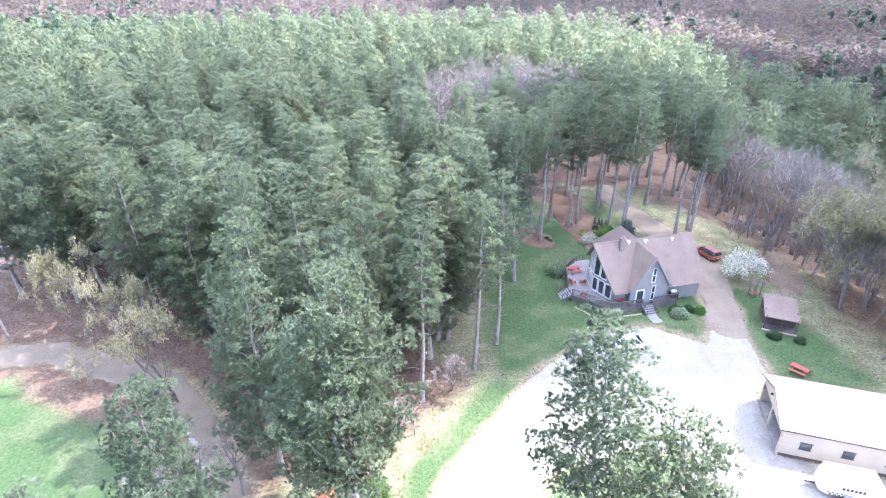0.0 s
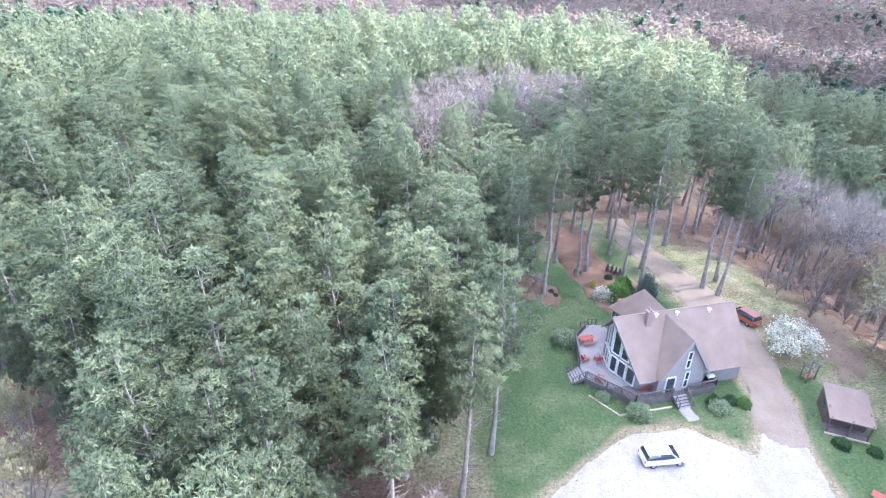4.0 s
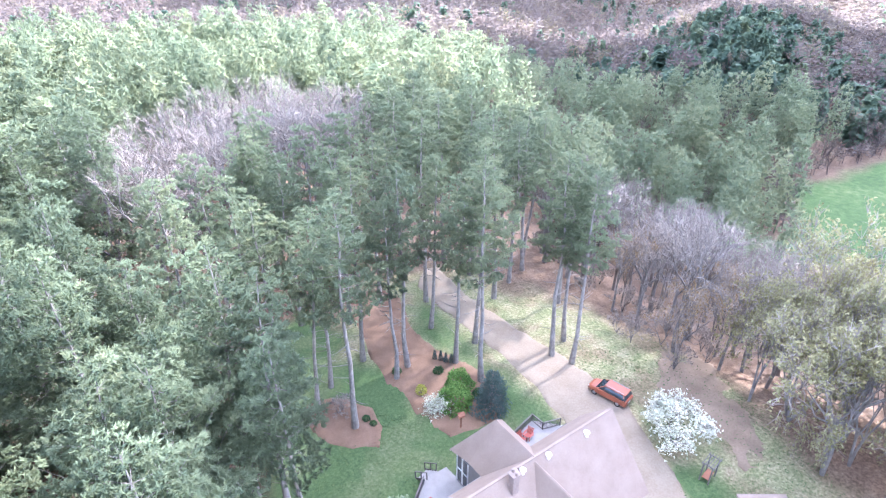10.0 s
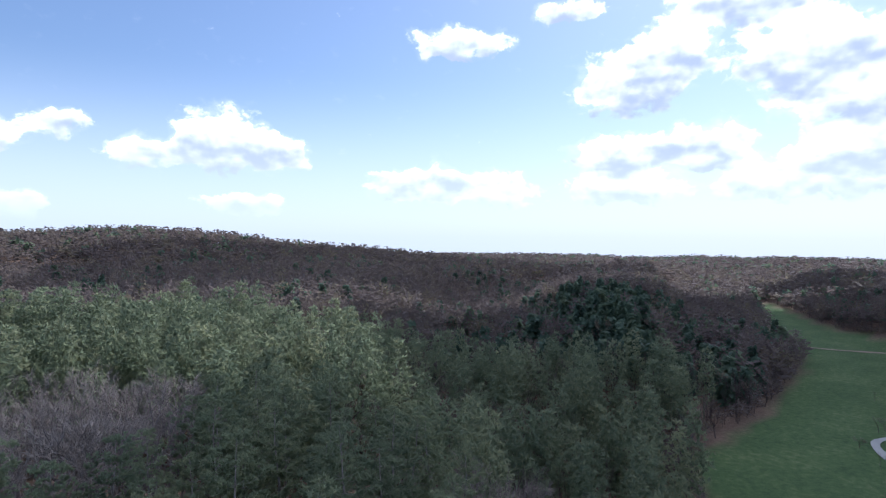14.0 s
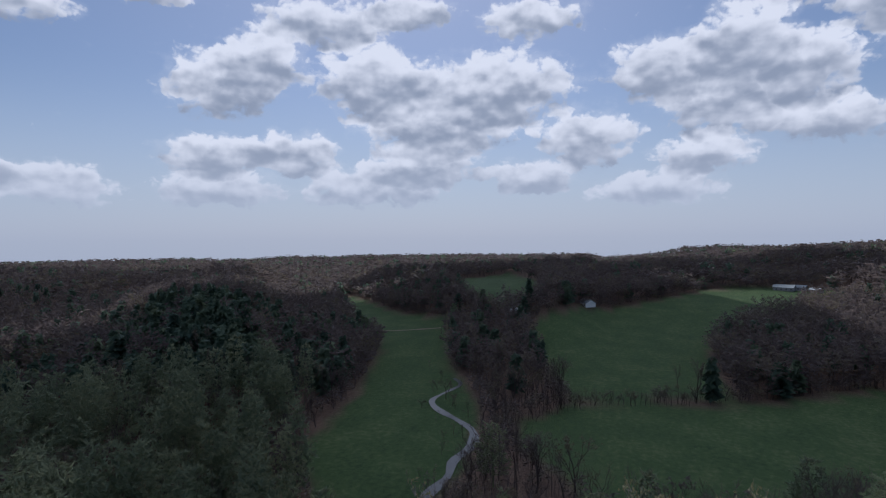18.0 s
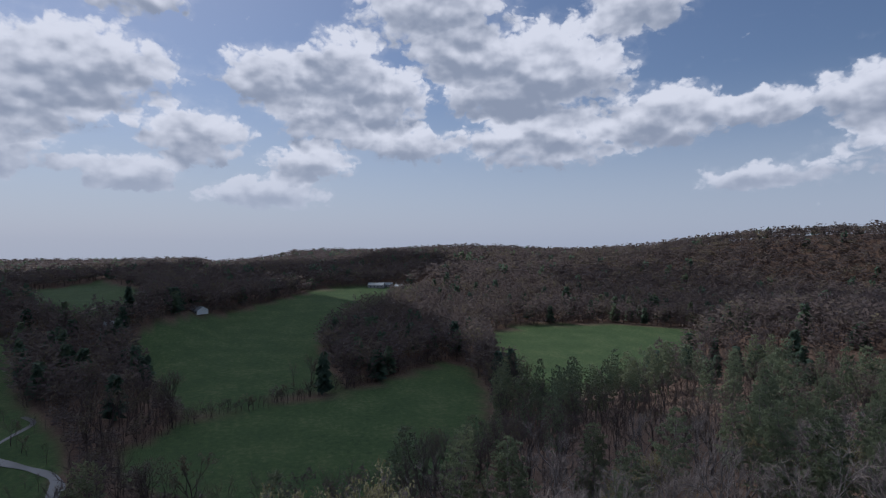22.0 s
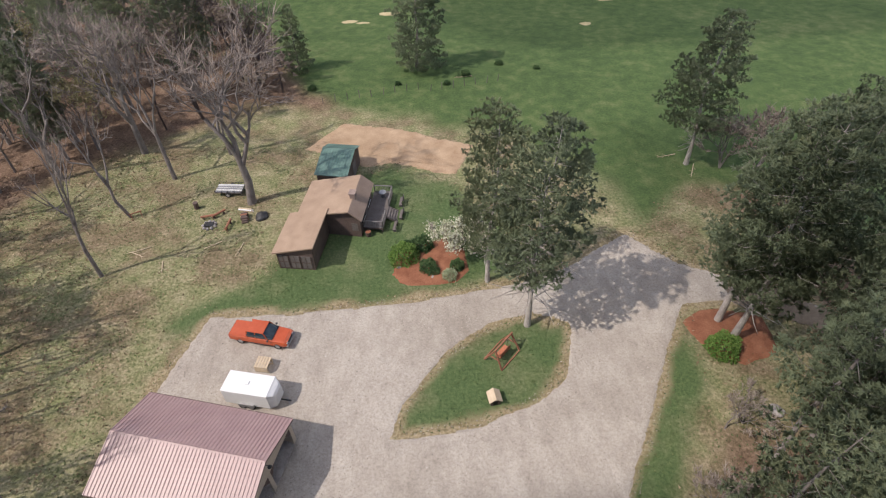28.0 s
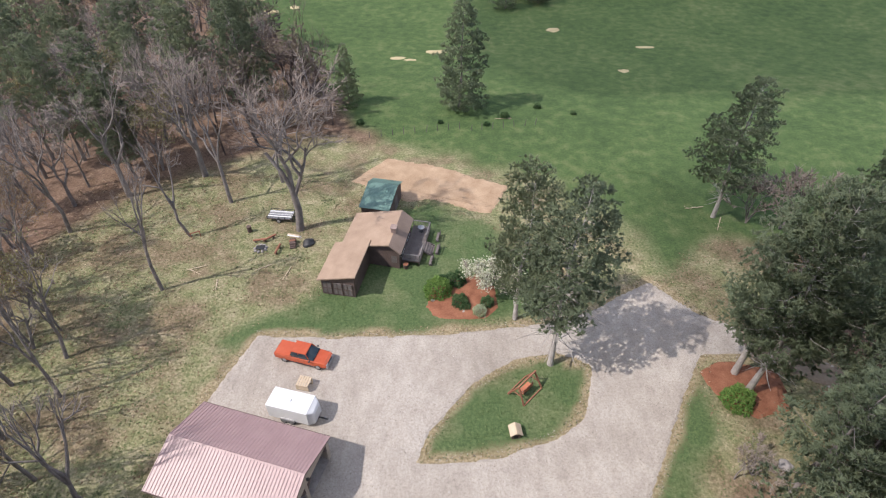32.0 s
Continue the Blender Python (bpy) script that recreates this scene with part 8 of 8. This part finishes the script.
for x, y in spots:
    if poly_sdf(np.array(x), np.array(y), FIELD_S) < -4:
        rx, ry = pr.uniform(0.9, 3.0), pr.uniform(0.7, 1.6)
        pts = [(x + rx * math.cos(a) * pr.uniform(0.7, 1.1), y + ry * math.sin(a) * pr.uniform(0.7, 1.1)) for a in np.arange(0, 6.2, 0.5)]
        tagged(patch("straw_patch", pts, 0.4, 0.07, M_STRAW, 0.15), "pale dry straw patch in the green field", "straw patch", "patches in the field", "structure")

# farm buildings across the valley
M_FARROOF = plain("grey_green_farm_roof", (0.20, 0.24, 0.25), (0.32, 0.36, 0.37), 0.3, 0.5, fine=2, bumps=0.05)


def farmhouse(x, y, turn, l, w, h, label, roof=M_FARROOF, wall=M_TRIM):
    t = thing("farmhouse", label, "farmhouse", m=pose(x, y, gz(x, y) - 0.2, 0, 0, turn))
    for s in (-1, 1):
        part("wall", box(-l / 2, s * w / 2 - 0.1, 0, l / 2, s * w / 2 + 0.1, h), wall, t)
        part("roof_slope", prism([(-l / 2 - 0.4, s * (w / 2 + 0.5), h - 0.1), (l / 2 + 0.4, s * (w / 2 + 0.5), h - 0.1), (l / 2 + 0.4, 0, h + w * 0.3), (-l / 2 - 0.4, 0, h + w * 0.3)][::-s], 0.15), roof, t)
        part("gable_wall", prism([(s * l / 2, -w / 2, 0), (s * l / 2, w / 2, 0), (s * l / 2, w / 2, h), (s * l / 2, 0, h + w * 0.28), (s * l / 2, -w / 2, h)][::s], 0.2), wall, t)
        for k in range(int(l / 4)):
            u = -l / 2 + 2 + k * 4
            part("window", box(u - 0.5, s * (w / 2 + 0.1) - 0.02, 1.0, u + 0.5, s * (w / 2 + 0.1) + 0.02, 2.2), M_GLASS, t)
    return t


farmhouse(384, 113, 10, 22, 9, 3.6, "long low farm building with a grey-green roof beside the meadow", wall=M_SIDING)
farmhouse(452, 68, 30, 12, 8, 3.2, "pale farmhouse at the edge of the hill field")
farmhouse(604, -108, 60, 17, 8, 3.4, "pale farmhouse on the hilltop above the field", wall=M_SIDING)
farmhouse(610, -122, 60, 12, 7, 3.0, "pale outbuilding on the hilltop above the field", wall=M_SIDING)
farmhouse(598, -132, 20, 11, 6, 2.8, "low outbuilding on the hilltop above the field", wall=M_SIDING)

# ---- fine cover: fallen leaves, grass tufts and loose stones ----
M_LEAFLITTER = foliage("fallen_leaves", (0.10, 0.065, 0.042), (0.24, 0.165, 0.105), (0.46, 0.37, 0.25), see=0.1)
M_TUFT = foliage("grass_blades", (0.055, 0.094, 0.040), (0.098, 0.145, 0.056), (0.18, 0.205, 0.092), see=0.4, up=2.0)
M_PEBBLE = foliage("loose_stones", (0.17, 0.145, 0.125), (0.34, 0.30, 0.27), (0.58, 0.54, 0.49), see=0.0, up=0.3)


def sprinkle(name, label, category, n, box_, keep, size, flat, mat, seed, tall=0.0):
    """Many small flat pieces lying on the ground, or blades standing on it."""
    q = np.random.default_rng(seed)
    x, y = q.uniform(box_[0], box_[2], n), q.uniform(box_[1], box_[3], n)
    ok = keep(x, y, q.random(n))
    x, y = x[ok], y[ok]
    c = np.column_stack([x, y, ground_z(x, y) + flat])
    d = q.normal(0, 1, c.shape)
    d[:, 2] = np.abs(d[:, 2]) * tall + 0.05
    d /= np.linalg.norm(d, axis=1, keepdims=True)
    l = size * q.uniform(0.6, 1.5, len(c))
    sp = Soup()
    sp.leaves(c + d * l[:, None], c - d * l[:, None] * [[0.4, 0.4, 0.0]], l * 0.8, np.clip(q.normal(0.5, 0.24, len(c)), 0, 1), q)
    return tagged(new(name, soup_mesh(name, sp, mat)), label, category, kind="stuff")


def on_drive(x, y):
    return np.maximum(poly_sdf(x, y, DRIVE), -poly_sdf(x, y, ISLAND))


def in_lawn(x, y):
    return np.minimum.reduce([poly_sdf(x, y, p) for p in LAWNS])


def clear(x, y):
    """Away from the buildings' floors."""
    return (np.hypot(x - 40.3, y - 39.3) > 6.5) & (np.hypot(x - 32.5, y - 11) > 7) & (np.hypot(x - 30, y - 69) > 9.5)


sprinkle("leaf_litter", "brown fallen leaves scattered over the dry grass", "leaves", 60000, (-16, -8, 76, 50), lambda x, y, r: (on_drive(x, y) > 0.2) & (in_lawn(x, y) > -0.5) & clear(x, y) & (poly_sdf(x, y, FIELD_S) > 0) & (r < 0.25 + 0.6 * smooth((x - 45) / 20) + 0.35 * waves(x, y, 4.5, 3)), 0.15, 0.07, M_LEAFLITTER, 61, 0.35)
sprinkle("grass_tufts", "short green and straw-coloured grass tufts on the lawns", "grass", 110000, (-16, -8, 76, 86), lambda x, y, r: (on_drive(x, y) > 0.05) & clear(x, y) & (poly_sdf(x, y, NEAR_GRASS) < 0) & (poly_sdf(x, y, BED_DOG) > 0) & (poly_sdf(x, y, GARDEN) > 0) & (r < np.where(in_lawn(x, y) < 0, 0.7, 0.5 + 0.4 * waves(x, y, 3.6, 6))), 0.12, 0.04, M_TUFT, 62, 0.5)
sprinkle("loose_gravel", "loose pale and dark stones strewn over the driveway", "gravel", 52000, (-14, 16, 47, 60), lambda x, y, r: (np.abs(on_drive(x, y) + 0.4) < 1.1) | ((on_drive(x, y) < 0.2) & (r < 0.5 + 0.35 * waves(x, y, 3.0, 2))), 0.075, 0.075, M_PEBBLE, 63, 0.5)

for k in HOLD:
    if k not in USED:
        for o in (*k.children_recursive, k):
            bpy.data.objects.remove(o)
